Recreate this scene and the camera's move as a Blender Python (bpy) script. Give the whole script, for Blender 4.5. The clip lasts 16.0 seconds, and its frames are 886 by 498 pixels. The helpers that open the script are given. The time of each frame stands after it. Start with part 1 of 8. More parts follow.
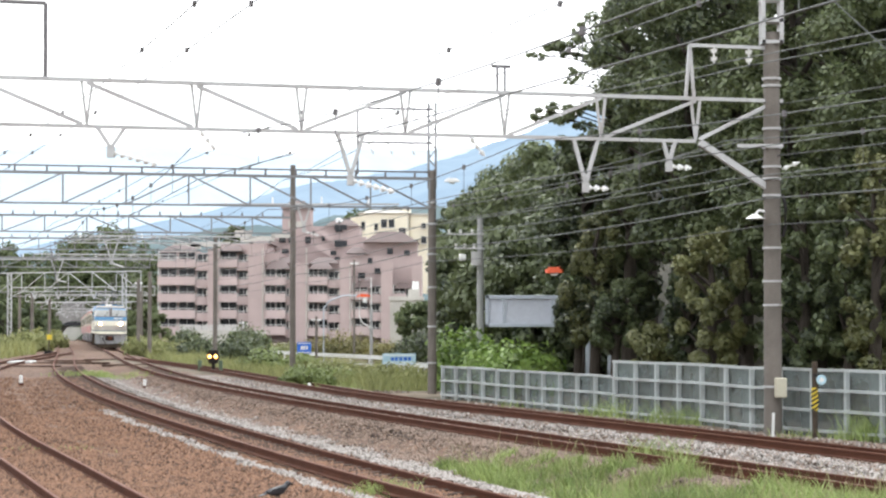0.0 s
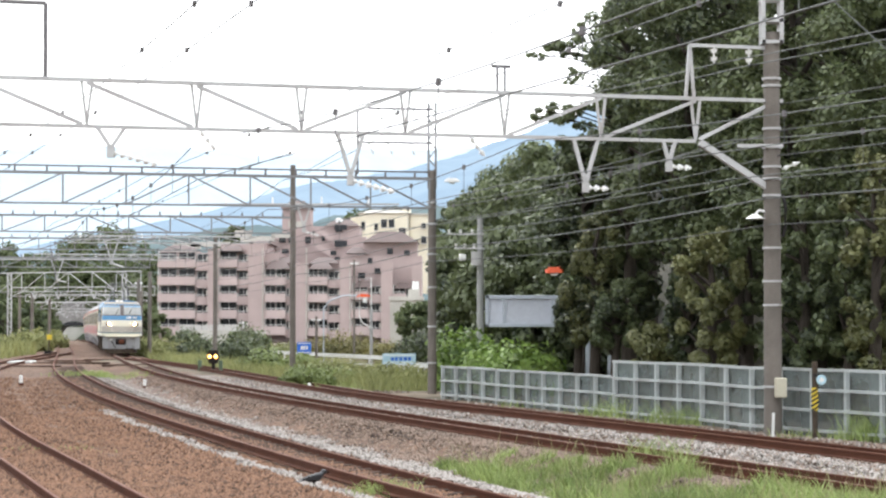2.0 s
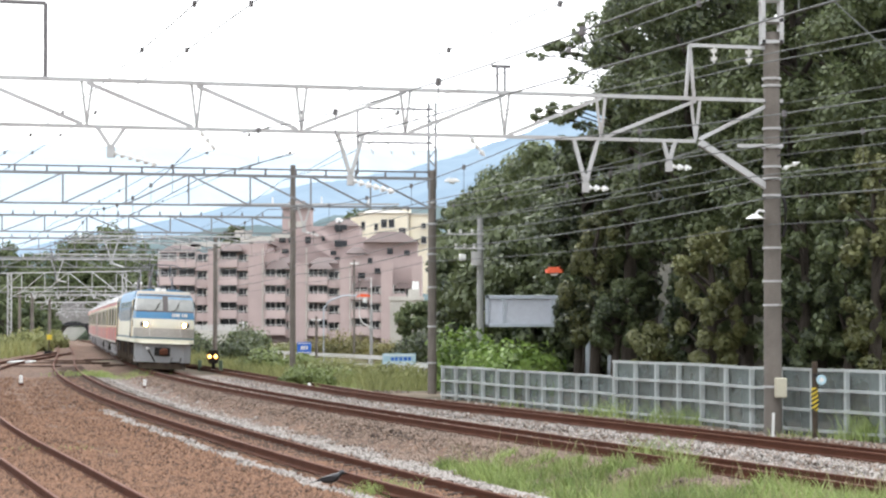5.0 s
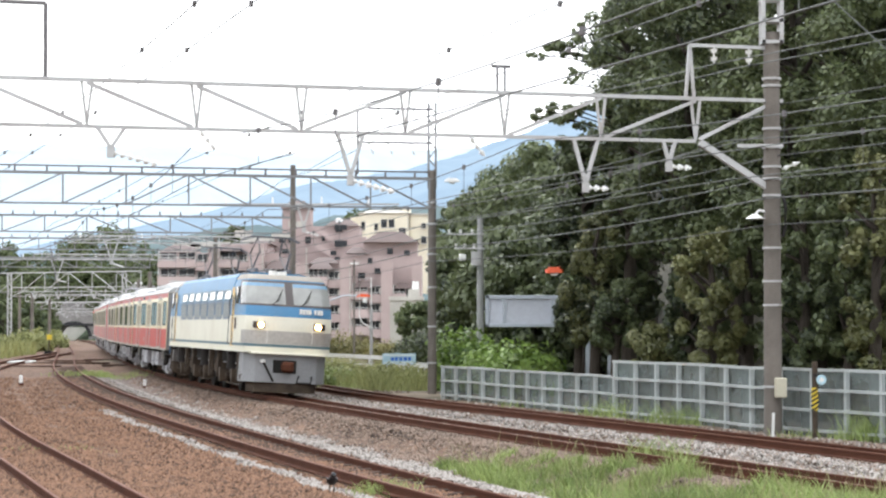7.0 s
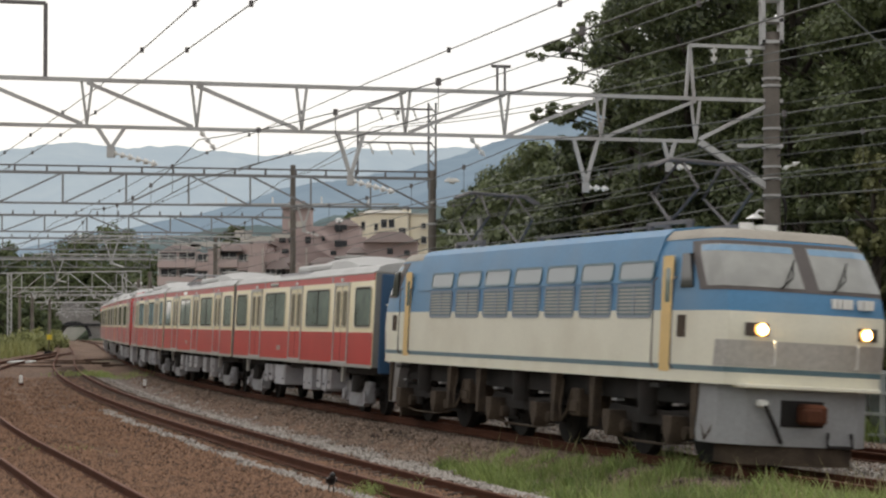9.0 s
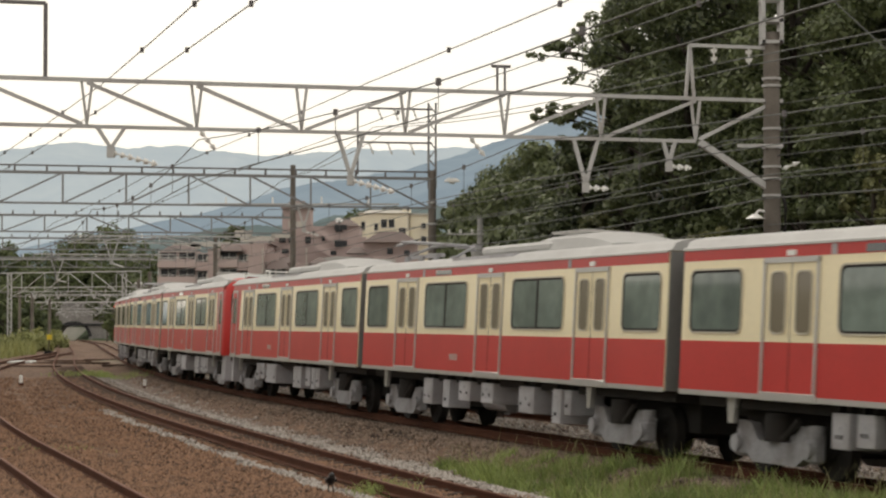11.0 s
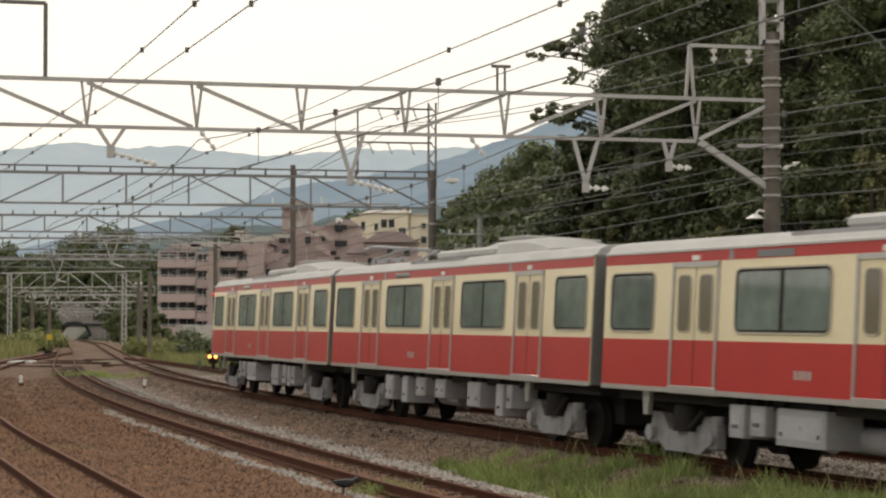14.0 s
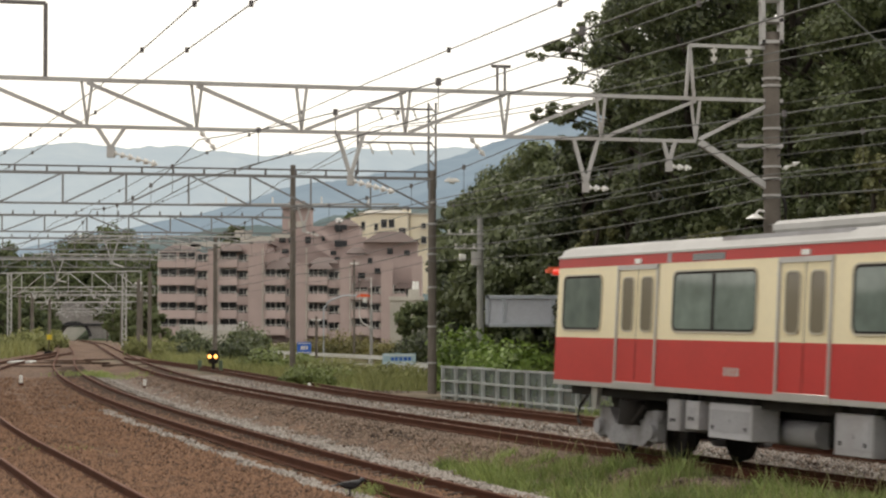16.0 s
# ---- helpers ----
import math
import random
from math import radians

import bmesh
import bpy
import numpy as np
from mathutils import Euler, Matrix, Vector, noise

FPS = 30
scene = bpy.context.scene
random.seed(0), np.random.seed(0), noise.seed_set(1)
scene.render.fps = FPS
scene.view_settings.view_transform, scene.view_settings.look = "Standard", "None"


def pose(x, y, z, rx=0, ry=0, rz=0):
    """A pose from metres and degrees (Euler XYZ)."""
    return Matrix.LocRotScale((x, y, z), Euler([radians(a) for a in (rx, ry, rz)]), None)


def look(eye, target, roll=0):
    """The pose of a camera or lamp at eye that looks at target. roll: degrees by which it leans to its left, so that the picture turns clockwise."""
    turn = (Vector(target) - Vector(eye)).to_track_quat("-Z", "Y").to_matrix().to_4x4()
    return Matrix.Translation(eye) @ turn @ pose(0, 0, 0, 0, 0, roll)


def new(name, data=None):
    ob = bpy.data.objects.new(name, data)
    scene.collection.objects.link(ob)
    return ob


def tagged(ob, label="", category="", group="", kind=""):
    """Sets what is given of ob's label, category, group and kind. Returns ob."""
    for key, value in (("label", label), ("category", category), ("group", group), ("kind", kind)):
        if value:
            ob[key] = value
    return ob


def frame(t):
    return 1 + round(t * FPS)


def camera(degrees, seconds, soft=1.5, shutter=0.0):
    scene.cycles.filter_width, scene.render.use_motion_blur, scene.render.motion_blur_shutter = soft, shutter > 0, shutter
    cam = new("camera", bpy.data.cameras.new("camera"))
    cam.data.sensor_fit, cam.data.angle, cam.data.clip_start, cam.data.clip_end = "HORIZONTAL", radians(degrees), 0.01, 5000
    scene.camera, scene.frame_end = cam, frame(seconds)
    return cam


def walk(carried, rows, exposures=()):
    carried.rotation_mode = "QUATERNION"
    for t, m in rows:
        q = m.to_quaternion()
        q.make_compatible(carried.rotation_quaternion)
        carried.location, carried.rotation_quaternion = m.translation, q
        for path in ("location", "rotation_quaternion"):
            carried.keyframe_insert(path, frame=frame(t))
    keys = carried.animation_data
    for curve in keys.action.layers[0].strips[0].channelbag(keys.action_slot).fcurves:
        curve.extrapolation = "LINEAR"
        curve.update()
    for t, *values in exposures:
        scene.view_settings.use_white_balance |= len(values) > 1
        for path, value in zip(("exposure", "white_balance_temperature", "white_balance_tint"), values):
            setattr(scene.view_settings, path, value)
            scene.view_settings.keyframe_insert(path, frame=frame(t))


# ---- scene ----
cam = camera(23.30, 16.0, soft=2.3, shutter=0.2)
EYE = pose(0, 0, 2.417, 91.759, 0, 0.0)
walk(cam, [(0.0, EYE), (16.0, EYE)],
     exposures=[(0.0, 0.98, 6150, 10), (7.9, 0.96, 6100, 10), (8.4, 0.12, 5350, 10), (9.0, -0.28, 6650, 10), (11.4, -0.22, 7250, 10), (12.5, -0.23, 7300, 10), (13.0, 0.01, 7100, 10), (13.5, -0.18, 7300, 10), (14.0, -0.28, 7250, 10), (14.6, -0.3, 7250, 10), (15.2, -0.29, 7250, 10), (16.0, -0.05, 7100, 10)])

# ---- world and sun: overcast late afternoon ----
world = bpy.data.worlds.new("sky")
scene.world = world
world.use_nodes = True
wn, wl = world.node_tree.nodes, world.node_tree.links
sky = wn.new("ShaderNodeTexSky")
sky.sky_type, sky.sun_disc = "NISHITA", False
sky.sun_elevation, sky.sun_rotation = radians(32), radians(-16)
cloud_noise = wn.new("ShaderNodeTexNoise")
cloud_noise.inputs["Scale"].default_value = 2.2
cloud_noise.inputs["Detail"].default_value = 6
wcoord = wn.new("ShaderNodeTexCoord")
wmap = wn.new("ShaderNodeMapping")
wmap.inputs["Scale"].default_value = (1, 1, 5)
wl.new(wcoord.outputs["Generated"], wmap.inputs["Vector"])
wl.new(wmap.outputs["Vector"], cloud_noise.inputs["Vector"])
cloud = wn.new("ShaderNodeValToRGB")
cloud.color_ramp.elements[0].position, cloud.color_ramp.elements[0].color = 0.3, (0.86, 0.86, 0.87, 1)
cloud.color_ramp.elements[1].position, cloud.color_ramp.elements[1].color = 0.7, (1.0, 0.98, 0.95, 1)
wl.new(cloud_noise.outputs["Fac"], cloud.inputs["Fac"])
# the cloud deck is brighter towards the hidden sun, ahead and to the left
toward = wn.new("ShaderNodeVectorMath")
toward.operation = "DOT_PRODUCT"
toward.inputs[1].default_value = Vector((-0.25, 0.85, 0.45)).normalized()
wl.new(wcoord.outputs["Generated"], toward.inputs[0])
glow_range = wn.new("ShaderNodeMapRange")
glow_range.interpolation_type = "SMOOTHSTEP"
glow_range.inputs["From Min"].default_value, glow_range.inputs["From Max"].default_value = -0.6, 0.95
glow_range.inputs["To Min"].default_value, glow_range.inputs["To Max"].default_value = 13.6, 14.4
wl.new(toward.outputs["Value"], glow_range.inputs["Value"])
deck = wn.new("ShaderNodeVectorMath")
deck.operation = "SCALE"
wl.new(cloud.outputs["Color"], deck.inputs[0])
wl.new(glow_range.outputs["Result"], deck.inputs["Scale"])
overcast = wn.new("ShaderNodeMixRGB")
overcast.inputs["Fac"].default_value = 0.85
wl.new(sky.outputs["Color"], overcast.inputs["Color1"])
wl.new(deck.outputs["Vector"], overcast.inputs["Color2"])
wl.new(overcast.outputs["Color"], wn["Background"].inputs["Color"])
wn["Background"].inputs["Strength"].default_value = 0.1
sun = new("sun", bpy.data.lights.new("sun", "SUN"))
sun.data.energy, sun.data.angle, sun.data.color = 0.6, radians(25), (1.0, 0.96, 0.9)
sun.matrix_basis = look((-18, 85, 50), (0, 40, 0))


# ---- materials ----
def mat(name, base, rough=0.7, metal=0.0, var=0.25, scale=3.0, fine=40.0, bump=0.0, dirt_sheen=None, dirt_sheen_amount=0.5, per_object=0.0, spec=0.5, glow=0.0):
    """Base colour with variation at two scales, optional patches of a second colour (stains, reflections on glass) and
    fine relief.
    """
    m = bpy.data.materials.new(name)
    m.use_nodes = True
    n, l = m.node_tree.nodes, m.node_tree.links
    b = n["Principled BSDF"]
    b.inputs["Roughness"].default_value, b.inputs["Metallic"].default_value = rough, metal
    b.inputs["Specular IOR Level"].default_value = spec
    co = n.new("ShaderNodeTexCoord")
    big, small = n.new("ShaderNodeTexNoise"), n.new("ShaderNodeTexNoise")
    for t, sc, det in ((big, scale, 5), (small, fine, 3)):
        t.inputs["Scale"].default_value, t.inputs["Detail"].default_value = sc, det
        l.new(co.outputs["Object"], t.inputs["Vector"])
    add = n.new("ShaderNodeMath")
    add.operation = "ADD"
    l.new(big.outputs["Fac"], add.inputs[0])
    l.new(small.outputs["Fac"], add.inputs[1])
    ramp = n.new("ShaderNodeMapRange")
    ramp.inputs["From Min"].default_value, ramp.inputs["From Max"].default_value = 0.6, 1.4
    ramp.inputs["To Min"].default_value, ramp.inputs["To Max"].default_value = 1 - var, 1 + var
    l.new(add.outputs[0], ramp.inputs["Value"])
    hsv = n.new("ShaderNodeHueSaturation")
    hsv.inputs["Color"].default_value = (*base, 1)
    l.new(ramp.outputs["Result"], hsv.inputs["Value"])
    out = hsv.outputs["Color"]
    if per_object:
        oi = n.new("ShaderNodeObjectInfo")
        r2 = n.new("ShaderNodeMapRange")
        r2.inputs["To Min"].default_value, r2.inputs["To Max"].default_value = 1 - per_object, 1 + per_object
        l.new(oi.outputs["Random"], r2.inputs["Value"])
        mul = n.new("ShaderNodeMath")
        mul.operation = "MULTIPLY"
        l.new(ramp.outputs["Result"], mul.inputs[0])
        l.new(r2.outputs["Result"], mul.inputs[1])
        l.new(mul.outputs[0], hsv.inputs["Value"])
    if dirt_sheen:
        st = n.new("ShaderNodeTexNoise")
        st.inputs["Scale"].default_value, st.inputs["Detail"].default_value = scale * 0.6, 8
        l.new(co.outputs["Object"], st.inputs["Vector"])
        sr = n.new("ShaderNodeMapRange")
        sr.inputs["From Min"].default_value, sr.inputs["From Max"].default_value = 0.45, 0.7
        sr.inputs["To Max"].default_value = dirt_sheen_amount
        l.new(st.outputs["Fac"], sr.inputs["Value"])
        mix = n.new("ShaderNodeMixRGB")
        mix.inputs["Color2"].default_value = (*dirt_sheen, 1)
        l.new(sr.outputs["Result"], mix.inputs["Fac"])
        l.new(out, mix.inputs["Color1"])
        out = mix.outputs["Color"]
    l.new(out, b.inputs["Base Color"])
    if bump:
        bp = n.new("ShaderNodeBump")
        bp.inputs["Strength"].default_value, bp.inputs["Distance"].default_value = bump, 0.02
        l.new(small.outputs["Fac"], bp.inputs["Height"])
        l.new(bp.outputs["Normal"], b.inputs["Normal"])
    if glow:
        b.inputs["Emission Color"].default_value = (*base, 1)
        b.inputs["Emission Strength"].default_value = glow
    return m


def leafy(name, dark, light, gloss=0.45):
    """Leaves: each leaf has its own shade between two greens, and lets some light through."""
    m = bpy.data.materials.new(name)
    m.use_nodes = True
    n, l = m.node_tree.nodes, m.node_tree.links
    b = n["Principled BSDF"]
    geo, oi, co, ns = n.new("ShaderNodeNewGeometry"), n.new("ShaderNodeObjectInfo"), n.new("ShaderNodeTexCoord"), n.new("ShaderNodeTexNoise")
    ns.inputs["Scale"].default_value = 0.5
    l.new(co.outputs["Object"], ns.inputs["Vector"])
    a1, a2 = n.new("ShaderNodeMath"), n.new("ShaderNodeMath")
    a1.operation = a2.operation = "MULTIPLY_ADD"
    a1.inputs[1].default_value = 0.45
    l.new(geo.outputs["Random Per Island"], a1.inputs[0])
    l.new(ns.outputs["Fac"], a1.inputs[2])
    a2.inputs[1].default_value = 0.35
    l.new(oi.outputs["Random"], a2.inputs[0])
    l.new(a1.outputs[0], a2.inputs[2])
    r = n.new("ShaderNodeValToRGB")
    r.color_ramp.elements[0].position, r.color_ramp.elements[0].color = 0.45, (*dark, 1)
    r.color_ramp.elements[1].position, r.color_ramp.elements[1].color = 1.15, (*light, 1)
    l.new(a2.outputs[0], r.inputs["Fac"])
    l.new(r.outputs["Color"], b.inputs["Base Color"])
    b.inputs["Roughness"].default_value = gloss
    tr = n.new("ShaderNodeBsdfTranslucent")
    l.new(r.outputs["Color"], tr.inputs["Color"])
    mx = n.new("ShaderNodeMixShader")
    mx.inputs["Fac"].default_value = 0.25
    l.new(b.outputs["BSDF"], mx.inputs[1])
    l.new(tr.outputs["BSDF"], mx.inputs[2])
    l.new(mx.outputs["Shader"], n["Material Output"].inputs["Surface"])
    return m


def glass(name, tint, rough=0.05, spec=0.9):
    m = bpy.data.materials.new(name)
    m.use_nodes = True
    b = m.node_tree.nodes["Principled BSDF"]
    b.inputs["Base Color"].default_value = (*tint, 1)
    b.inputs["Roughness"].default_value, b.inputs["Specular IOR Level"].default_value = rough, spec
    return m


M_RAIL = mat("rusty_rail", (0.085, 0.034, 0.02), 0.9, 0.0, 0.3, 2, 60, 0.2, spec=0.15)
M_RAILTOP = mat("worn_rail_head", (0.16, 0.075, 0.047), 0.6, 0.1, 0.2, 1, 30, spec=0.25)
M_RAILTOP_RUST = mat("dull_rail_head", (0.17, 0.08, 0.052), 0.75, 0.0, 0.25, 1, 30, spec=0.2)
M_SLEEPER = mat("weathered_sleeper", (0.07, 0.041, 0.028), 0.95, 0, 0.35, 4, 30, 0.4, per_object=0.35)
M_STEEL = mat("galvanised_steel", (0.46, 0.46, 0.45), 0.55, 0.15, 0.15, 2, 30, dirt_sheen=(0.25, 0.2, 0.17), dirt_sheen_amount=0.35)
M_STEEL_DARK = mat("weathered_steel", (0.16, 0.15, 0.15), 0.65, 0.3, 0.2, 2, 30)
M_CONCRETE = mat("pole_concrete", (0.165, 0.145, 0.125), 0.9, 0, 0.25, 1.5, 40, 0.2, dirt_sheen=(0.08, 0.07, 0.06), dirt_sheen_amount=0.7)
M_WIRE = mat("wire", (0.1, 0.105, 0.1), 0.6, 0.3, 0.1)
M_WHITE = mat("white_porcelain", (0.78, 0.78, 0.75), 0.25, 0, 0.06)


def netting(name, base, see):
    """Weathered mesh sheet that lets part of what is behind it show."""
    m = mat(name, base, 0.7, 0, 0.4, 0.9, 25, dirt_sheen=(0.1, 0.1, 0.075), dirt_sheen_amount=0.8, per_object=0.2)
    n, l = m.node_tree.nodes, m.node_tree.links
    t, x, c, w = n.new("ShaderNodeBsdfTransparent"), n.new("ShaderNodeMixShader"), n.new("ShaderNodeTexNoise"), n.new("ShaderNodeMapRange")
    c.inputs["Scale"].default_value, c.inputs["Detail"].default_value = 1.1, 5
    w.inputs["From Min"].default_value, w.inputs["From Max"].default_value = 0.3, 0.7
    w.inputs["To Min"].default_value, w.inputs["To Max"].default_value = see - 0.2, see + 0.2
    l.new(c.outputs["Fac"], w.inputs["Value"])
    l.new(w.outputs["Result"], x.inputs["Fac"])
    l.new(n["Principled BSDF"].outputs["BSDF"], x.inputs[1])
    l.new(t.outputs["BSDF"], x.inputs[2])
    l.new(x.outputs["Shader"], n["Material Output"].inputs["Surface"])
    return m


M_FENCE_NET = netting("blue_grey_fence_netting", (0.2, 0.235, 0.225), 0.4)
M_FENCE_RAIL = mat("pale_fence_rail", (0.43, 0.46, 0.45), 0.6, 0.1, 0.15, 2, 30, dirt_sheen=(0.2, 0.17, 0.14), dirt_sheen_amount=0.5)
M_RED = mat("red_car_paint", (0.52, 0.046, 0.042), 0.32, 0, 0.07, 0.8, 12, spec=0.22, dirt_sheen=(0.3, 0.03, 0.03), dirt_sheen_amount=0.25)
M_CREAM = mat("cream_car_paint", (0.83, 0.74, 0.5), 0.34, 0, 0.05, 0.8, 12, spec=0.22)
M_ROOF = mat("grey_roof_paint", (0.45, 0.45, 0.44), 0.55, 0, 0.12, 1.5, 25, dirt_sheen=(0.3, 0.29, 0.28), dirt_sheen_amount=0.4)
M_CAR_END = mat("dull_grey_end_metal", (0.23, 0.225, 0.22), 0.45, 0.4, 0.15, 2, 30)
M_STAINLESS = mat("stainless_trim", (0.5, 0.49, 0.47), 0.38, 0.7, 0.1, 2, 30)
M_GREY = mat("underfloor_grey", (0.4, 0.4, 0.42), 0.6, 0, 0.15, 2, 25, dirt_sheen=(0.24, 0.21, 0.2), dirt_sheen_amount=0.6, per_object=0.15)
M_BOGIE_GREY = mat("bogie_grey", (0.29, 0.29, 0.305), 0.6, 0, 0.25, 3, 25, dirt_sheen=(0.1, 0.085, 0.08), dirt_sheen_amount=0.75)
M_DARK = mat("underframe_dark", (0.018, 0.017, 0.016), 0.8, 0, 0.3, 2, 25, dirt_sheen=(0.045, 0.035, 0.03), dirt_sheen_amount=0.5, spec=0.25)
# mottled lighter and darker tones paint reflections and the interior into the glass
M_GLASS = mat("reflection_tinted_glass", (0.19, 0.24, 0.215), 0.05, 0, 0.4, 0.55, 2.5, spec=0.5, dirt_sheen=(0.075, 0.1, 0.093), dirt_sheen_amount=0.8)
M_GLASS_DOOR = glass("door_glass", (0.2, 0.175, 0.128), 0.1, 0.3)
M_BLACK = glass("black_glass", (0.006, 0.006, 0.008))
M_CAB_GLASS = glass("black_cab_glass", (0.006, 0.006, 0.008), 0.28, 0.12)
M_CREAM_SHADE = mat("window_rubber", (0.5, 0.46, 0.36), 0.5, 0, 0.08)
M_TAIL = mat("red_lamp", (0.75, 0.05, 0.03), 0.3, glow=0.6)
M_GLASS_PALE = glass("pale_glass", (0.3, 0.33, 0.34), 0.1, 0.35)
# sky reflection and cab interior are painted in as pale mottled colour
M_WINDSCREEN = mat("windscreen_pale_reflection", (0.36, 0.36, 0.335), 0.06, 0, 0.3, 0.6, 2, spec=0.4, dirt_sheen=(0.19, 0.2, 0.2), dirt_sheen_amount=0.5)
M_SURROUND = mat("brown_grey_surround", (0.1, 0.085, 0.08), 0.6, 0, 0.15, 2, 15)
M_FRONT = mat("dull_front_metal", (0.45, 0.43, 0.39), 0.5, 0.1, 0.25, 0.9, 12, dirt_sheen=(0.32, 0.28, 0.24), dirt_sheen_amount=0.6)
M_BLUE_GREY = mat("blue_grey_paint", (0.24, 0.28, 0.33), 0.5, 0, 0.1, 2, 15)
M_LOCO_ROOF = mat("dusty_roof", (0.36, 0.33, 0.28), 0.7, 0, 0.15, 1, 15)
M_HEADLIGHT_HOUSING = mat("headlight_housing", (0.06, 0.045, 0.035), 0.4, 0.3)
M_HEADLAMP = mat("lit_headlamp", (1.0, 0.72, 0.36), 0.3, glow=250.0, var=0.0)
M_REFLECTOR = mat("lit_reflector", (1.0, 0.55, 0.16), 0.3, glow=3.0, var=0.2)
M_TINT_BAND = mat("blue_tinted_glass", (0.2, 0.34, 0.48), 0.1, 0, 0.15, 2, 8)
M_BLUE = mat("blue_loco_paint", (0.085, 0.23, 0.4), 0.4, 0, 0.1, 1, 15, spec=0.3, dirt_sheen=(0.15, 0.23, 0.31), dirt_sheen_amount=0.45)
M_BLUE_DARK = mat("deep_blue_paint", (0.03, 0.085, 0.17), 0.45, 0, 0.12, 1, 15)
M_LOCO_WHITE = mat("off_white_loco_paint", (0.76, 0.735, 0.61), 0.42, 0, 0.06, 1, 15, spec=0.25, dirt_sheen=(0.56, 0.5, 0.38), dirt_sheen_amount=0.45)
M_LOCO_GREY = mat("grey_loco_paint", (0.27, 0.275, 0.28), 0.55, 0, 0.15, 1, 15, dirt_sheen=(0.15, 0.12, 0.1), dirt_sheen_amount=0.7)
M_SLAT = mat("dusty_grey_slat", (0.4, 0.4, 0.37), 0.6, 0, 0.12, 2, 20)
M_STRIPE = mat("slate_stripe", (0.1, 0.17, 0.2), 0.45)
M_YELLOW_DOOR = mat("yellow_door_paint", (0.72, 0.5, 0.2), 0.45, 0, 0.1, 2, 20)
M_BOGIE_BROWN = mat("dusty_bogie", (0.075, 0.057, 0.042), 0.9, 0, 0.35, 3, 25, dirt_sheen=(0.025, 0.02, 0.016), dirt_sheen_amount=0.8, spec=0.2)
M_PINK = mat("pink_tile_wall", (0.43, 0.34, 0.32), 0.8, 0, 0.08, 0.5, 6, dirt_sheen=(0.37, 0.3, 0.28), dirt_sheen_amount=0.4)
M_PINK_DARK = mat("brown_roof_slab", (0.16, 0.122, 0.112), 0.8, 0, 0.15, 0.5, 6)
M_CREAM_WALL = mat("cream_render_wall", (0.78, 0.72, 0.57), 0.85, 0, 0.08, 0.5, 6)
M_PINK_LIGHT = mat("pink_parapet", (0.48, 0.385, 0.365), 0.8, 0, 0.08, 0.5, 6, per_object=0.06)
M_STONE_DARK = mat("dark_arch_stone", (0.03, 0.03, 0.032), 0.95, 0, 0.3, 0.7, 3, 0.4)
M_STEEL_MID = mat("dull_grey_steel", (0.24, 0.24, 0.24), 0.6, 0.2, 0.15, 2, 30)
M_BOX = mat("yellowed_plastic", (0.5, 0.47, 0.36), 0.6, 0, 0.1)
# pale greenish tone that paints the daylit view through the tunnel
M_FAR_VIEW = mat("bright_far_view", (0.72, 0.71, 0.64), 0.9, 0, 0.25, 0.4, 4, dirt_sheen=(0.4, 0.45, 0.3), dirt_sheen_amount=0.6)
M_CONCRETE_PALE = mat("pale_pole_concrete", (0.34, 0.34, 0.33), 0.9, 0, 0.15, 1.5, 30)
M_SIGN_BACK = mat("sign_sheet", (0.52, 0.55, 0.6), 0.5, 0.2, 0.1, 1, 10, dirt_sheen=(0.4, 0.42, 0.46), dirt_sheen_amount=0.4)
M_SIGN_FRAME = mat("sign_frame", (0.42, 0.46, 0.5), 0.5, 0.3, 0.1)
M_ORANGE = mat("orange_lamp_cover", (0.75, 0.12, 0.035), 0.4, 0, 0.1)
M_BLUE_SIGN = mat("blue_sign_paint", (0.025, 0.13, 0.55), 0.4, 0, 0.08)
M_TEAL_SIGN = mat("pale_blue_sign_paint", (0.42, 0.6, 0.68), 0.45, 0, 0.08)
M_YELLOW = mat("yellow_paint", (0.7, 0.52, 0.04), 0.5, 0, 0.12)
M_SIGNAL_LAMP = mat("amber_signal_lamp", (1.0, 0.42, 0.1), 0.3, glow=5.0, var=0.0)
M_GREEN_POST = mat("mossy_post", (0.1, 0.14, 0.09), 0.8, 0, 0.2)
M_FEATHER = mat("crow_feathers", (0.012, 0.012, 0.015), 0.4, 0, 0.2, 10, 60)
M_WINDOW = glass("window_glass", (0.022, 0.024, 0.028), 0.25, 0.3)
M_WALLPALE = mat("pale_concrete_wall", (0.5, 0.48, 0.43), 0.9, 0, 0.15, 0.5, 6, dirt_sheen=(0.3, 0.29, 0.25), dirt_sheen_amount=0.5)
M_STONE = mat("old_stone_wall", (0.23, 0.22, 0.21), 0.95, 0, 0.3, 0.7, 3, 0.4)
M_BARK = mat("bark", (0.045, 0.036, 0.027), 0.95, 0, 0.3, 2, 20, 0.4)
M_LEAF = leafy("hill_leaves", (0.010, 0.021, 0.010), (0.145, 0.175, 0.075))
M_LEAF_BRIGHT = leafy("vine_leaves", (0.07, 0.13, 0.02), (0.28, 0.4, 0.09))
M_LEAF_FAR = leafy("far_leaves", (0.035, 0.055, 0.025), (0.14, 0.17, 0.07), 0.7)
M_LEAF_VINE = leafy("vine_draped_leaves", (0.022, 0.034, 0.013), (0.19, 0.195, 0.075))
M_GRASS = leafy("grass_blades", (0.08, 0.13, 0.025), (0.36, 0.44, 0.15), 0.6)
M_WEED_GREEN = leafy("weed_leaves", (0.08, 0.1, 0.03), (0.3, 0.31, 0.12), 0.65)
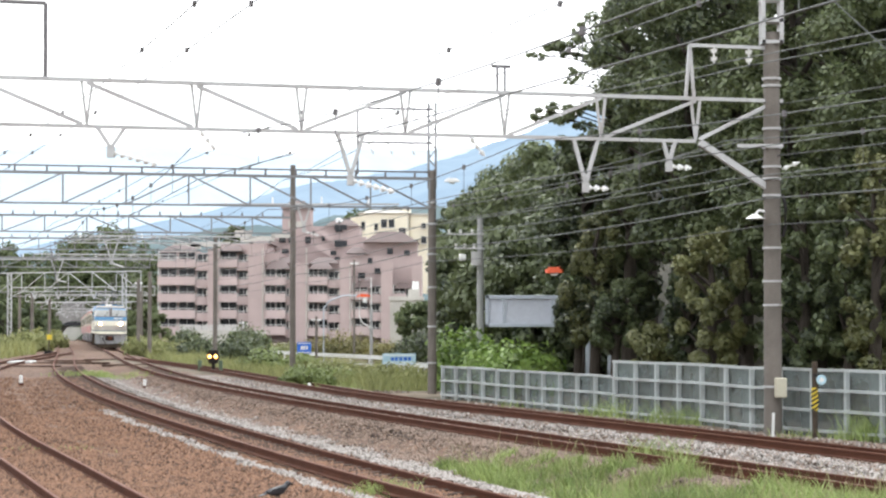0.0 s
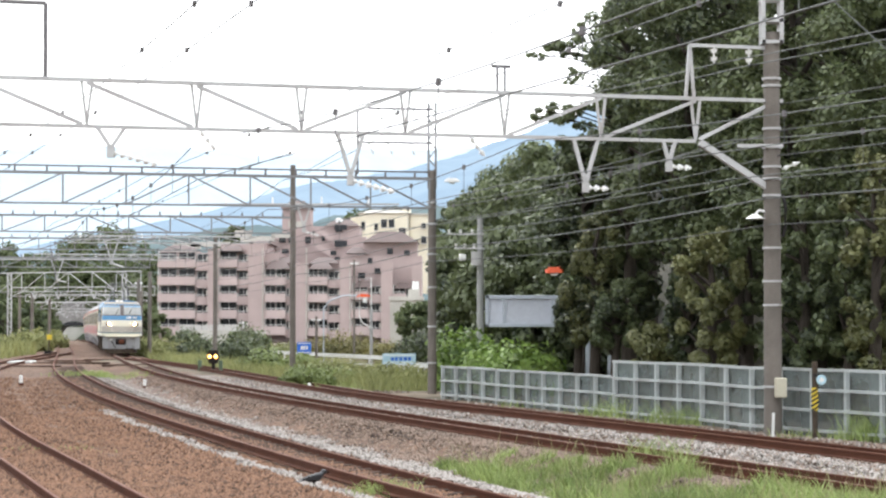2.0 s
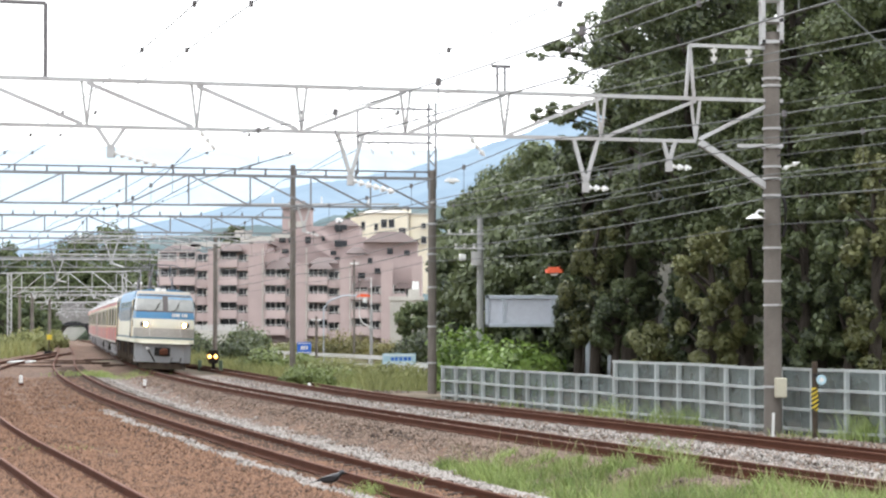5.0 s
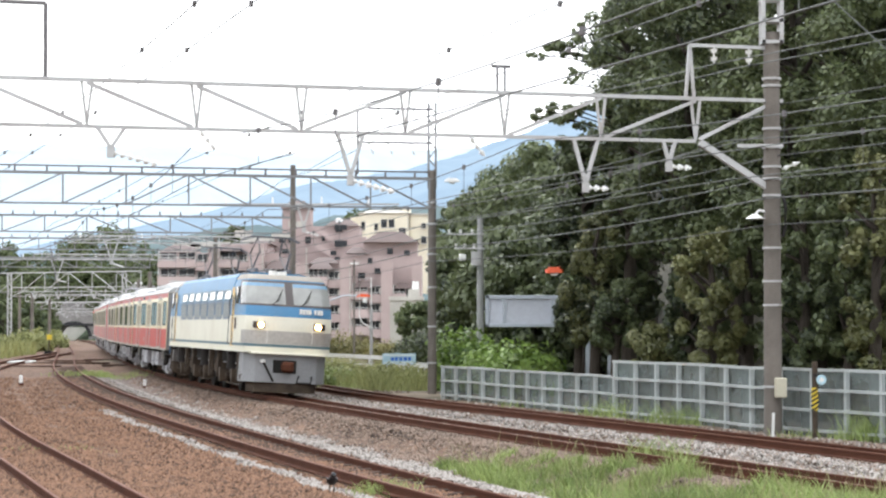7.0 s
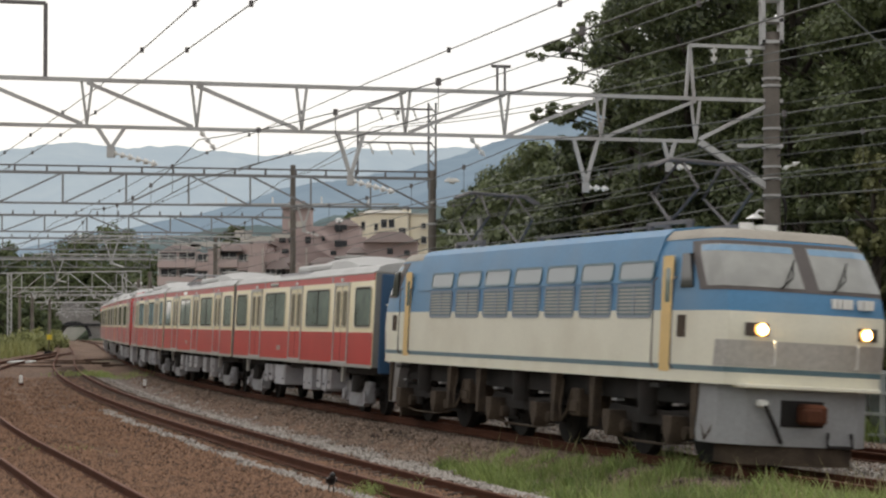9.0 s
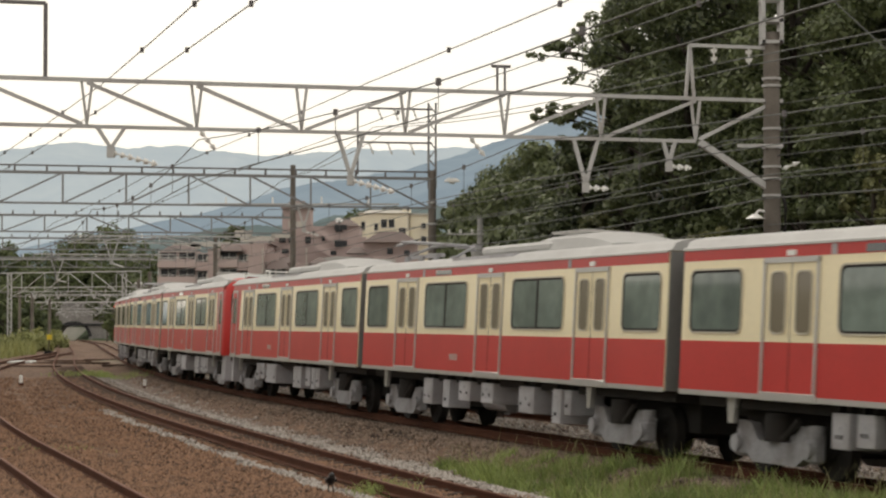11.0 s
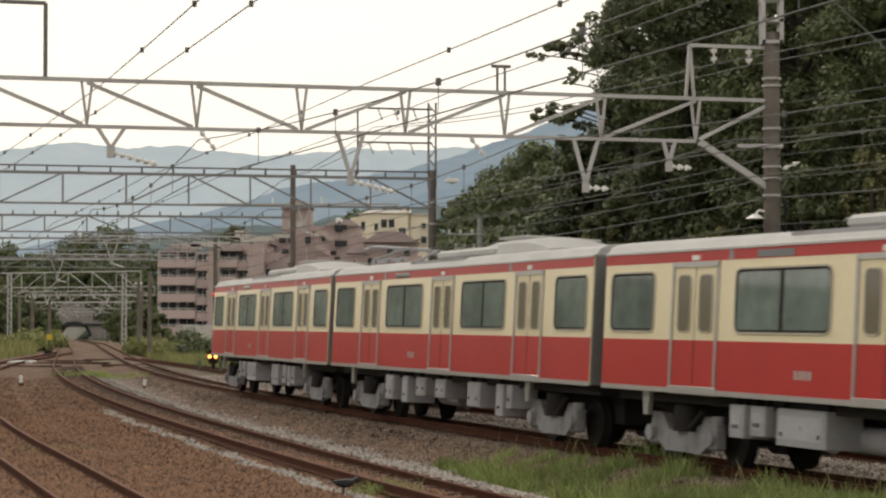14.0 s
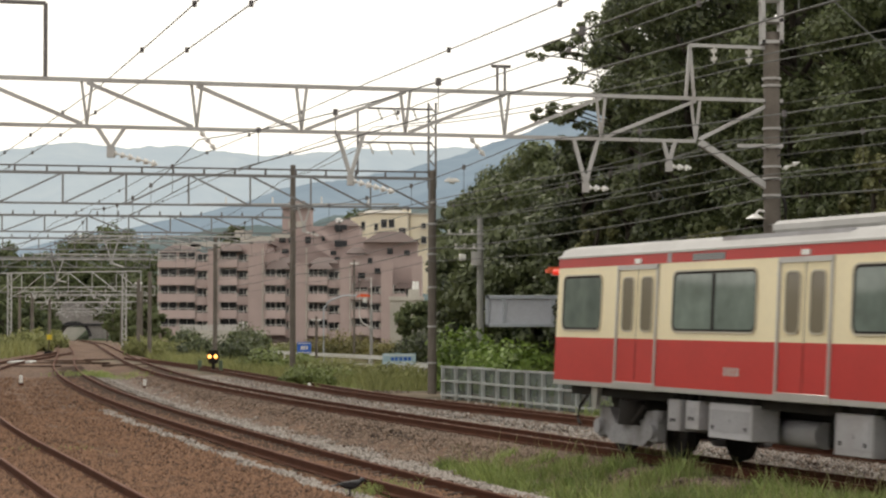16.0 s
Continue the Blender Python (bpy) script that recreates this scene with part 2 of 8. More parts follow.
M_LEAF_OLIVE = leafy("olive_leaves", (0.07, 0.07, 0.022), (0.2, 0.18, 0.06), 0.6)
M_WHITE_DULL = mat("dull_white_paint", (0.6, 0.6, 0.57), 0.6, 0, 0.12, 2, 20)
M_LEAF_BUSH = leafy("bush_leaves", (0.05, 0.08, 0.02), (0.22, 0.27, 0.085))
M_WEED = leafy("dry_weeds", (0.09, 0.1, 0.035), (0.36, 0.33, 0.17), 0.7)


# ---- geometry helpers ----
class Geo:
    """Collects rings, boxes and tubes into one mesh."""

    def __init__(self):
        self.v, self.f = [], []

    def add(self, verts, faces, m=None):
        o = len(self.v)
        self.v += [tuple(m @ Vector(p)) for p in verts] if m is not None else [tuple(p) for p in verts]
        self.f += [[i + o for i in q] for q in faces]
        return self

    def box(self, x0, x1, y0, y1, z0, z1, m=None, bevel=0.0):
        b = min(bevel, (x1 - x0) / 2.01, (y1 - y0) / 2.01, (z1 - z0) / 2.01)
        if b <= 0:
            v = [(x, y, z) for x in (x0, x1) for y in (y0, y1) for z in (z0, z1)]
            f = [(0, 1, 3, 2), (4, 6, 7, 5), (0, 4, 5, 1), (2, 3, 7, 6), (0, 2, 6, 4), (1, 5, 7, 3)]
            return self.add(v, f, m)
        rings = []
        for z, i in ((z0, b), (z0 + b, 0), (z1 - b, 0), (z1, b)):
            a, c, d, e = x0 + i, x1 - i, y0 + i, y1 - i
            rings.append([(a + b, d, z), (c - b, d, z), (c, d + b, z), (c, e - b, z), (c - b, e, z), (a + b, e, z), (a, e - b, z), (a, d + b, z)])
        return self.loft(rings, m)

    def loft(self, rings, m=None, caps=True, closed=True):
        n = len(rings[0])
        v = [p for r in rings for p in r]
        f = []
        for k in range(len(rings) - 1):
            for i in range(n if closed else n - 1):
                j = (i + 1) % n
                f.append((k * n + i, k * n + j, (k + 1) * n + j, (k + 1) * n + i))
        if caps:
            f.append(tuple(range(n))[::-1])
            f.append(tuple((len(rings) - 1) * n + i for i in range(n)))
        return self.add(v, f, m)

    def cyl(self, p, q, r, r2=None, n=10, caps=True):
        p, q = Vector(p), Vector(q)
        t = (q - p).to_track_quat("Z", "Y").to_matrix()
        r2 = r if r2 is None else r2
        rings = []
        for c, rr in ((p, r), (q, r2)):
            rings.append([c + t @ Vector((rr * math.cos(a), rr * math.sin(a), 0)) for a in (2 * math.pi * i / n for i in range(n))])
        return self.loft(rings, None, caps)

    def bar(self, p, q, w, h=None, n=4):
        """A square or flat bar between two points."""
        p, q, h = Vector(p), Vector(q), h or w
        d = (q - p).normalized()
        side = d.cross(Vector((0, 0, 1)))
        side = side.normalized() if side.length > 1e-4 else Vector((1, 0, 0))
        up = side.cross(d)
        rings = [[c + side * a * w / 2 + up * b * h / 2 for a, b in ((-1, -1), (1, -1), (1, 1), (-1, 1))] for c in (p, q)]
        return self.loft(rings)

    def tube(self, pts, r, n=5):
        rings = []
        pts = [Vector(p) for p in pts]
        for i, c in enumerate(pts):
            d = (pts[min(i + 1, len(pts) - 1)] - pts[max(i - 1, 0)]).normalized()
            t = d.to_track_quat("Z", "Y").to_matrix()
            rings.append([c + t @ Vector((r * math.cos(a), r * math.sin(a), 0)) for a in (2 * math.pi * k / n for k in range(n))])
        return self.loft(rings)

    def prism(self, profile, x0, x1, m=None):
        """A closed outline in y, z drawn out along x."""
        return self.loft([[(x, y, z) for y, z in profile] for x in (x0, x1)], m)

    def mesh(self, name, material, smooth=30):
        me = bpy.data.meshes.new(name)
        me.from_pydata(self.v, [], self.f)
        me.materials.append(material)
        if smooth:
            me.shade_smooth()
            me.set_sharp_from_angle(angle=radians(smooth))
        me.update()
        return me


def part(name, geo, material, parent=None, label="", at=None, smooth=30):
    ob = new(name, geo.mesh(name, material, smooth) if isinstance(geo, Geo) else geo)
    ob.parent = parent
    if at is not None:
        ob.matrix_basis = at
    return tagged(ob, label)


def thing(name, label, category, group="", kind="", at=None):
    ob = tagged(new(name), label, category, group, kind)
    if at is not None:
        ob.matrix_basis = at
    return ob


# ---- plan: the fall of the ground and the lines of the tracks ----
def fall(y):
    """Height of rail level at the distance y."""
    if y < 45:
        return 0.0
    if y < 230:
        return -0.0035 * (y - 45)
    return -0.6475 - 0.0099 * (min(y, 520) - 230)


def spline(ks, vs, y):
    n = len(ks)
    h = np.diff(ks)
    a, b = np.eye(n), np.zeros(n)
    for i in range(1, n - 1):
        a[i, i - 1], a[i, i], a[i, i + 1] = h[i - 1], 2 * (h[i - 1] + h[i]), h[i]
        b[i] = 6 * ((vs[i + 1] - vs[i]) / h[i] - (vs[i] - vs[i - 1]) / h[i - 1])
    m = np.linalg.solve(a, b)
    i = np.clip(np.searchsorted(ks, y) - 1, 0, n - 2)
    p, q = (ks[i + 1] - y) / h[i], (y - ks[i]) / h[i]
    return p * vs[i] + q * vs[i + 1] + ((p ** 3 - p) * m[i] + (q ** 3 - q) * m[i + 1]) * h[i] ** 2 / 6


class Track:
    """Centre line from far to near; s is the way along it in metres, 0 at the distance s_zero."""

    def __init__(self, ks, vs, far, near_arc=170.0, radius=470.0, s_zero=187.0):
        ks, vs = np.array(ks, float), np.array(vs, float)
        y = np.linspace(ks[-1], ks[0], 700)
        x = spline(ks, vs, y)
        d = np.array([x[0] - x[1], y[0] - y[1]])
        d /= np.hypot(*d)
        n_far = max(2, int((far - ks[-1]) / 2))
        if far > ks[-1]:
            k = (far - ks[-1]) / d[1]
            t = np.linspace(k, 0, n_far, endpoint=False)
            x, y = np.concatenate([x[0] + t * d[0], x]), np.concatenate([y[0] + t * d[1], y])
        hx, hy = x[-1] - x[-2], y[-1] - y[-2]
        ang = math.atan2(hy, hx)
        px, py, ex, ey = x[-1], y[-1], [], []
        for _ in range(int(near_arc)):
            ang += 1.0 / radius
            px, py = px + math.cos(ang), py + math.sin(ang)
            ex.append(px), ey.append(py)
        self.x, self.y = np.concatenate([x, ex]), np.concatenate([y, ey])
        s = np.concatenate([[0], np.cumsum(np.hypot(np.diff(self.x), np.diff(self.y)))])
        i = int(np.argmin(np.abs(self.y - s_zero))) if s_zero else 0
        self.s = s - np.interp(s_zero, self.y[::-1], s[::-1]) if s_zero else s

    def at(self, s):
        x, y = float(np.interp(s, self.s, self.x)), float(np.interp(s, self.s, self.y))
        x2, y2 = float(np.interp(s + 0.5, self.s, self.x)), float(np.interp(s + 0.5, self.s, self.y))
        x1, y1 = float(np.interp(s - 0.5, self.s, self.x)), float(np.interp(s - 0.5, self.s, self.y))
        return Vector((x, y, fall(y))), Vector((x2 - x1, y2 - y1, fall(y2) - fall(y1))).normalized()

    def s_at(self, y):
        return float(np.interp(-y, -self.y, self.s))

    def x_at(self, y):
        return float(np.interp(-y, -self.y, self.x))


TRACK_C = Track([22, 30, 40, 52, 66, 84, 110, 145, 185], [9.60, 6.57, 3.05, -0.78, -4.83, -9.46, -15.03, -21.49, -28.60], 515)
TRACK_B = Track([14, 18, 24, 32, 44, 60, 80, 110, 150, 190], [5.46, 4.03, 1.98, -0.63, -4.21, -8.48, -13.24, -19.33, -26.29, -33.40], 515, 40)
TRACK_D = Track([30, 40, 52, 66, 80, 95, 110, 125, 140], [10.64, 7.13, 3.08, -1.5, -5.1, -8.6, -12.2, -16.3, -20.3], 140, 60, s_zero=0)
TRACK_A = Track([14, 28.5, 36.5, 42.5, 52.4, 80, 112, 140, 165], [0.1, -4.5, -6.9, -8.7, -11.4, -17.6, -23.4, -26.6, -29.0], 165, 40, s_zero=0)
CANT = math.atan(0.0572 / 1.067)

# ---- ground ----
CROWN = (-0.15, -0.185, -0.17, -0.165)


def near_track(x, y):
    """Distance to the nearest centre line, by index."""
    return [abs(x - t.x_at(y)) * 0.955 if t.y[0] >= y else 99.0 for t in (TRACK_A, TRACK_B, TRACK_C, TRACK_D)]


def ground_height(x, y):
    d = near_track(x, y)
    z = -0.42
    for i, k in enumerate(d):
        z = max(z, CROWN[i] - 0.30 * max(0.0, k - 1.45))
    z = max(z, -0.42)
    if d[0] < 3.4:
        z = max(z, -0.2)
    if 18 < y < 74 and x > TRACK_D.x_at(y) + 1.2:
        z = max(z, -0.1)
    z += 0.035 * noise.noise((x * 0.7, y * 0.5, 0))
    return z + fall(y)


def build_ground():
    xs = np.unique(np.concatenate([np.arange(-46, 22, 0.6), np.linspace(-420, -46, 20), np.linspace(22, 420, 20), [-5000, -2500, -1000, 1000, 2500, 5000]]))
    ys = np.unique(np.concatenate([np.arange(10, 80, 0.7), np.arange(80, 160, 1.6), np.arange(160, 560, 8), np.linspace(-120, 10, 20), [-4000, -1000, 700, 1000, 1800, 3000, 5000]]))
    v = [(x, y, ground_height(x, y)) for y in ys for x in xs]
    nx = len(xs)
    f = [(j * nx + i, j * nx + i + 1, (j + 1) * nx + i + 1, (j + 1) * nx + i) for j in range(len(ys) - 1) for i in range(nx - 1)]
    me = bpy.data.meshes.new("ground")
    me.from_pydata(v, [], f)
    att = me.color_attributes.new("zone", "FLOAT_COLOR", "POINT")
    cols = []
    for y in ys:
        for x in xs:
            d = near_track(x, y)
            fx = fence_x(y)
            grey = 0.0
            if y < 100:
                grey = max(0.0, 1 - abs(x - (TRACK_B.x_at(y) + 1.75)) / 0.9) + 0.75 * max(0.0, 1 - abs(x - (TRACK_D.x_at(y) - 1.5)) / 1.4) * (y > 25)
            soil = 1.0 if (min(d) > 7 or (y < 140 and x > fx - 0.8) or (y < 74 and x > TRACK_D.x_at(y) + 1.3) or y > 560) else 0.0
            cols += [min(grey, 1.0), soil, 0, 1]
    att.data.foreach_set("color", cols)
    m = bpy.data.materials.new("ballast_ground")
    m.use_nodes = True
    n, l = m.node_tree.nodes, m.node_tree.links
    b = n["Principled BSDF"]
    b.inputs["Roughness"].default_value = 0.95
    co = n.new("ShaderNodeTexCoord")
    vor = n.new("ShaderNodeTexVoronoi")
    vor.inputs["Scale"].default_value = 15
    big = n.new("ShaderNodeTexNoise")
    big.inputs["Scale"].default_value, big.inputs["Detail"].default_value = 0.35, 6
    l.new(co.outputs["Object"], vor.inputs["Vector"])
    l.new(co.outputs["Object"], big.inputs["Vector"])
    bw = n.new("ShaderNodeRGBToBW")
    l.new(vor.outputs["Color"], bw.inputs["Color"])
    brown, grey = n.new("ShaderNodeValToRGB"), n.new("ShaderNodeValToRGB")
    for r, a, c in ((brown, (0.05, 0.028, 0.017), (0.23, 0.135, 0.085)), (grey, (0.1, 0.09, 0.08), (0.36, 0.34, 0.32))):
        r.color_ramp.elements[0].position, r.color_ramp.elements[1].position = 0.1, 0.9
        r.color_ramp.elements[0].color, r.color_ramp.elements[1].color = (*a, 1), (*c, 1)
        l.new(bw.outputs["Val"], r.inputs["Fac"])
    soil = n.new("ShaderNodeValToRGB")
    soil.color_ramp.elements[0].position, soil.color_ramp.elements[1].position = 0.35, 0.65
    soil.color_ramp.elements[0].color, soil.color_ramp.elements[1].color = (0.085, 0.075, 0.042, 1), (0.2, 0.15, 0.105, 1)
    l.new(big.outputs["Fac"], soil.inputs["Fac"])
    at = n.new("ShaderNodeAttribute")
    at.attribute_name = "zone"
    sep = n.new("ShaderNodeSeparateColor")
    l.new(at.outputs["Color"], sep.inputs["Color"])
    m1, m2 = n.new("ShaderNodeMixRGB"), n.new("ShaderNodeMixRGB")
    l.new(sep.outputs["Red"], m1.inputs["Fac"])
    l.new(brown.outputs["Color"], m1.inputs["Color1"])
    l.new(grey.outputs["Color"], m1.inputs["Color2"])
    l.new(sep.outputs["Green"], m2.inputs["Fac"])
    l.new(m1.outputs["Color"], m2.inputs["Color1"])
    l.new(soil.outputs["Color"], m2.inputs["Color2"])
    hs = n.new("ShaderNodeHueSaturation")
    mr = n.new("ShaderNodeMapRange")
    mr.inputs["From Min"].default_value, mr.inputs["From Max"].default_value = 0.3, 0.7
    mr.inputs["To Min"].default_value, mr.inputs["To Max"].default_value = 0.75, 1.25
    l.new(big.outputs["Fac"], mr.inputs["Value"])
    l.new(mr.outputs["Result"], hs.inputs["Value"])
    l.new(m2.outputs["Color"], hs.inputs["Color"])
    l.new(hs.outputs["Color"], b.inputs["Base Color"])
    bp = n.new("ShaderNodeBump")
    bp.inputs["Strength"].default_value, bp.inputs["Distance"].default_value = 0.9, 0.04
    l.new(vor.outputs["Distance"], bp.inputs["Height"])
    l.new(bp.outputs["Normal"], b.inputs["Normal"])
    me.materials.append(m)
    me.shade_smooth()
    return tagged(new("ground", me), "brown ballast and soil ground between railway tracks", "ground", kind="structure")


FENCE_YS, FENCE_XS = (30.0, 42.7, 46.2, 54.8, 65.7, 71.5), (14.1, 8.49, 6.95, 3.97, 0.28, -1.8)


def fence_x(y):
    return float(np.interp(y, FENCE_YS, FENCE_XS)) if y < 71.5 else -1.8 - 0.30 * (y - 71.5)


build_ground()


# ---- tracks ----
RAIL_PROFILE = [(-0.064, -0.153), (0.064, -0.153), (0.064, -0.142), (0.012, -0.122), (0.009, -0.045), (0.033, -0.036), (0.033, -0.006), (0.026, 0.0),
                (-0.026, 0.0), (-0.033, -0.006), (-0.033, -0.036), (-0.009, -0.045), (-0.012, -0.122), (-0.064, -0.142)]


def build_track(name, track, y_near, y_far, cant, worn, label):
    root = thing(name, label, "railway track", kind="structure")
    for side in (-1, 1):
        body, head = Geo(), Geo()
        rings, top = [], []
        y = y_near
        s0, s1 = track.s_at(y_far), track.s_at(y_near)
        n = int((s1 - s0) / 1.2)
        for i in range(n + 1):
            p, d = track.at(s0 + (s1 - s0) * i / n)
            r = Vector((d.y, -d.x, 0)).normalized()
            c = p + r * side * 0.5665 + Vector((0, 0, side * 0.5665 * math.tan(cant)))
            rings.append([c + r * a + Vector((0, 0, b)) for a, b in RAIL_PROFILE])
            top.append([c + r * a + Vector((0, 0, 0.002)) for a in (-0.024, 0.024)])
        body.loft(rings)
        for i in range(n):
            head.add([*top[i], *top[i + 1]], [(0, 1, 3, 2)])
        rail = part("rail", body, M_RAIL, root)
        part("rail_head", head, M_RAILTOP if worn else M_RAILTOP_RUST, rail, "worn running surface")
    return root


def build_sleepers(root, track, y_near, y_far, step, cant, limit=300):
    g = Geo()
    g.box(-1.0, 1.0, -0.1, 0.1, -0.29, -0.158, bevel=0.015)
    me = g.mesh("sleeper", M_SLEEPER)
    s0, s1 = track.s_at(y_far), track.s_at(y_near)
    for i in range(min(limit, int((s1 - s0) / step))):
        p, d = track.at(s1 - i * step)
        ob = part("sleeper", me, None, root)
        ob.matrix_basis = Matrix.Translation(p) @ Matrix.Rotation(math.atan2(-d.x, d.y) + random.uniform(-0.01, 0.01), 4, "Z") @ Matrix.Rotation(cant, 4, "Y") @ Matrix.Translation((0, 0, random.uniform(-0.01, 0.005)))


tracks = {}
for nm, tr, yn, yf, ct, worn, lb in (("track_siding", TRACK_A, 15, 164, 0.0, False, "rusty siding track on brown ballast"),
                                     ("track_middle", TRACK_B, 15, 500, CANT, False, "rusty curved railway track on brown ballast"),
                                     ("track_main", TRACK_C, 16, 500, CANT, True, "curved main railway track that the train runs on"),
                                     ("track_outer", TRACK_D, 26, 139, CANT, False, "rusty curved railway track beside the fence")):
    tracks[nm] = build_track(nm, tr, yn, yf, ct, worn, lb)
    build_sleepers(tracks[nm], tr, max(yn, 22), min(yf, 120), 0.62, ct, 160)


# ---- foliage ----
def leaf_mesh(name, centres, normals, size, material, rng, long=1.5):
    """Rhombic leaves at the centres, each facing near its normal."""
    n = len(centres)
    nr = normals + rng.normal(0, 0.55, (n, 3))
    nr /= np.linalg.norm(nr, axis=1)[:, None]
    u = np.cross(nr, rng.normal(0, 1, (n, 3)))
    u /= np.linalg.norm(u, axis=1)[:, None] + 1e-9
    w = np.cross(nr, u)
    sz = size * rng.uniform(0.6, 1.35, n)[:, None]
    c = np.asarray(centres)
    v = np.stack([c - u * sz * 0.5 * long, c - w * sz * 0.42 + nr * sz * 0.12, c + u * sz * 0.5 * long, c + w * sz * 0.42 + nr * sz * 0.12], 1).reshape(-1, 3)
    me = bpy.data.meshes.new(name)
    me.vertices.add(4 * n)
    me.vertices.foreach_set("co", v.ravel())
    me.loops.add(4 * n)
    me.loops.foreach_set("vertex_index", np.arange(4 * n))
    me.polygons.add(n)
    me.polygons.foreach_set("loop_start", np.arange(0, 4 * n, 4))
    me.materials.append(material)
    me.update()
    me.validate()
    return me


def clump_points(rng, centre, radius, count, squash=0.8):
    d = rng.normal(0, 1, (count, 3))
    d /= np.linalg.norm(d, axis=1)[:, None]
    r = radius * rng.uniform(0.55, 1.08, count)[:, None]
    return np.array(centre) + d * r * np.array([1, 1, squash]), d


def tree(x, y, top, radius, low, seed, leaf=0.17, clumps=45, per=300, material=None, label="dense green broadleaf tree on the wooded slope", name="tree", droop=0.0, extra=()):
    """Tapered trunk, limbs to the clumps and a crown of leaf clumps between the heights low and top (above sea)."""
    rng = np.random.default_rng(seed)
    z0 = terrain(x, y)
    root = thing(name, label, "tree", "trees on the slope", at=Matrix.Translation((x, y, z0)))
    h, lo = top - z0, low - z0
    mid, half = (h + lo) / 2, (h - lo) / 2
    cs, ns, g = [], [], Geo()
    g.cyl((0, 0, -0.3), (0.1, 0.05, mid), 0.13 + 0.012 * h, 0.1, 9)
    g.cyl((0.1, 0.05, mid), (0.0, 0.1, lo + (h - lo) * 0.9), 0.1, 0.03, 7)
    for k in range(clumps):
        f = (k + 0.5) / clumps
        zz = mid + half * (1 - 2 * f) * 0.92
        rr = radius * math.sqrt(max(0.05, 1 - (1 - 2 * f) ** 2 * 0.85)) * rng.uniform(0.45, 1.05)
        a = k * 2.39996 + rng.uniform(-0.5, 0.5)
        c = (rr * math.cos(a), rr * math.sin(a), zz + rng.uniform(-0.4, 0.4))
        cr = rng.uniform(0.22, 0.42) * radius * 0.8
        p, d = clump_points(rng, c, cr, int(per * rng.uniform(0.6, 1.3)), 0.75 + droop)
        cs.append(p), ns.append(d + np.array([0, 0, 0.35]))
        if k % 3 == 0:
            g.cyl((0.05, 0.03, max(0.5, zz - 0.35 * rr - 0.4)), c, 0.05 + 0.004 * h, 0.02, 5)
    for dx, dz, cr in extra:
        # loose sprays of leaves at the end of a thin outer branch
        for _ in range(4):
            o = rng.normal(0, cr * 0.75, 3)
            p, d = clump_points(rng, (dx + o[0], -0.6 + o[1], dz - z0 + o[2] * 0.6), cr * rng.uniform(0.4, 0.9), int(per * 0.42 * cr), 0.6)
            cs.append(p), ns.append(d + np.array([0, 0, 0.35]))
        g.tube([(dx * 0.1, -0.2, dz - z0 - 0.5), (dx * 0.6, -0.45, dz - z0 - 0.12), (dx, -0.6, dz - z0)], 0.022, 5)
    part("trunk", g, M_BARK, root)
    part("crown", leaf_mesh("crown", np.concatenate(cs), np.concatenate(ns), leaf, material or M_LEAF, rng), None, root)
    return root


def shrub(x, y, w, d, h, seed, leaf=0.09, count=2500, material=None, label="leafy green shrub beside the tracks", group="shrubs", name="shrub", z=None):
    """A low, uneven mound of leaves on a few stems."""
    rng = np.random.default_rng(seed)
    z0 = terrain(x, y) if z is None else z
    root = thing(name, label, "shrub", group, at=Matrix.Translation((x, y, z0)))
    cs, ns, g = [], [], Geo()
    k = max(5, int(w * 6))
    for i in range(k):
        cx, cy = rng.uniform(-w / 2, w / 2), rng.uniform(-d / 2, d / 2)
        hh = h * rng.uniform(0.45, 1.0) * (1 - 0.5 * (2 * cx / w) ** 2)
        r = min(0.5 * hh, 0.45 * h) * rng.uniform(0.7, 1.1) + 0.05
        g.cyl((cx * 0.6, cy * 0.6, -0.1), (cx, cy, hh - r * 0.5), 0.015, 0.006, 5)
        for zz in (hh - r, max(r * 0.7, (hh - r) * 0.45)):
            p, dd = clump_points(rng, (cx, cy, zz), r, count // k // 2)
            cs.append(p), ns.append(dd + np.array([0, 0, 0.4]))
    part("stems", g, M_BARK, root)
    part("leaves", leaf_mesh("leaves", np.concatenate(cs), np.concatenate(ns), leaf, material or M_LEAF_BRIGHT, rng), None, root)
    return root


def at_px(px, y):
    """x at the distance y on the bearing px."""
    return (px - 784) / 3803 * y


def up_px(py, y):
    return 2.417 + (557.8 - py) / 3803 * y


# ---- wooded slope beside the line ----
def slope_foot(y):
    """x of the foot of the slope at the distance y."""
    return float(np.interp(y, (20, 40, 50, 60, 75, 95, 120, 160), (24, 15.5, 11.5, 7.6, 4.6, 3.2, 0.6, -2)))


def terrain(x, y):
    f = slope_foot(y)
    z = ground_height(x, y)
    if y < 15 or y > 165 or x < f:
        return z
    return z + min(11.0 if y < 95 else 7.0, 0.75 * (x - f) + 0.3) * min(1, (165 - y) / 30)


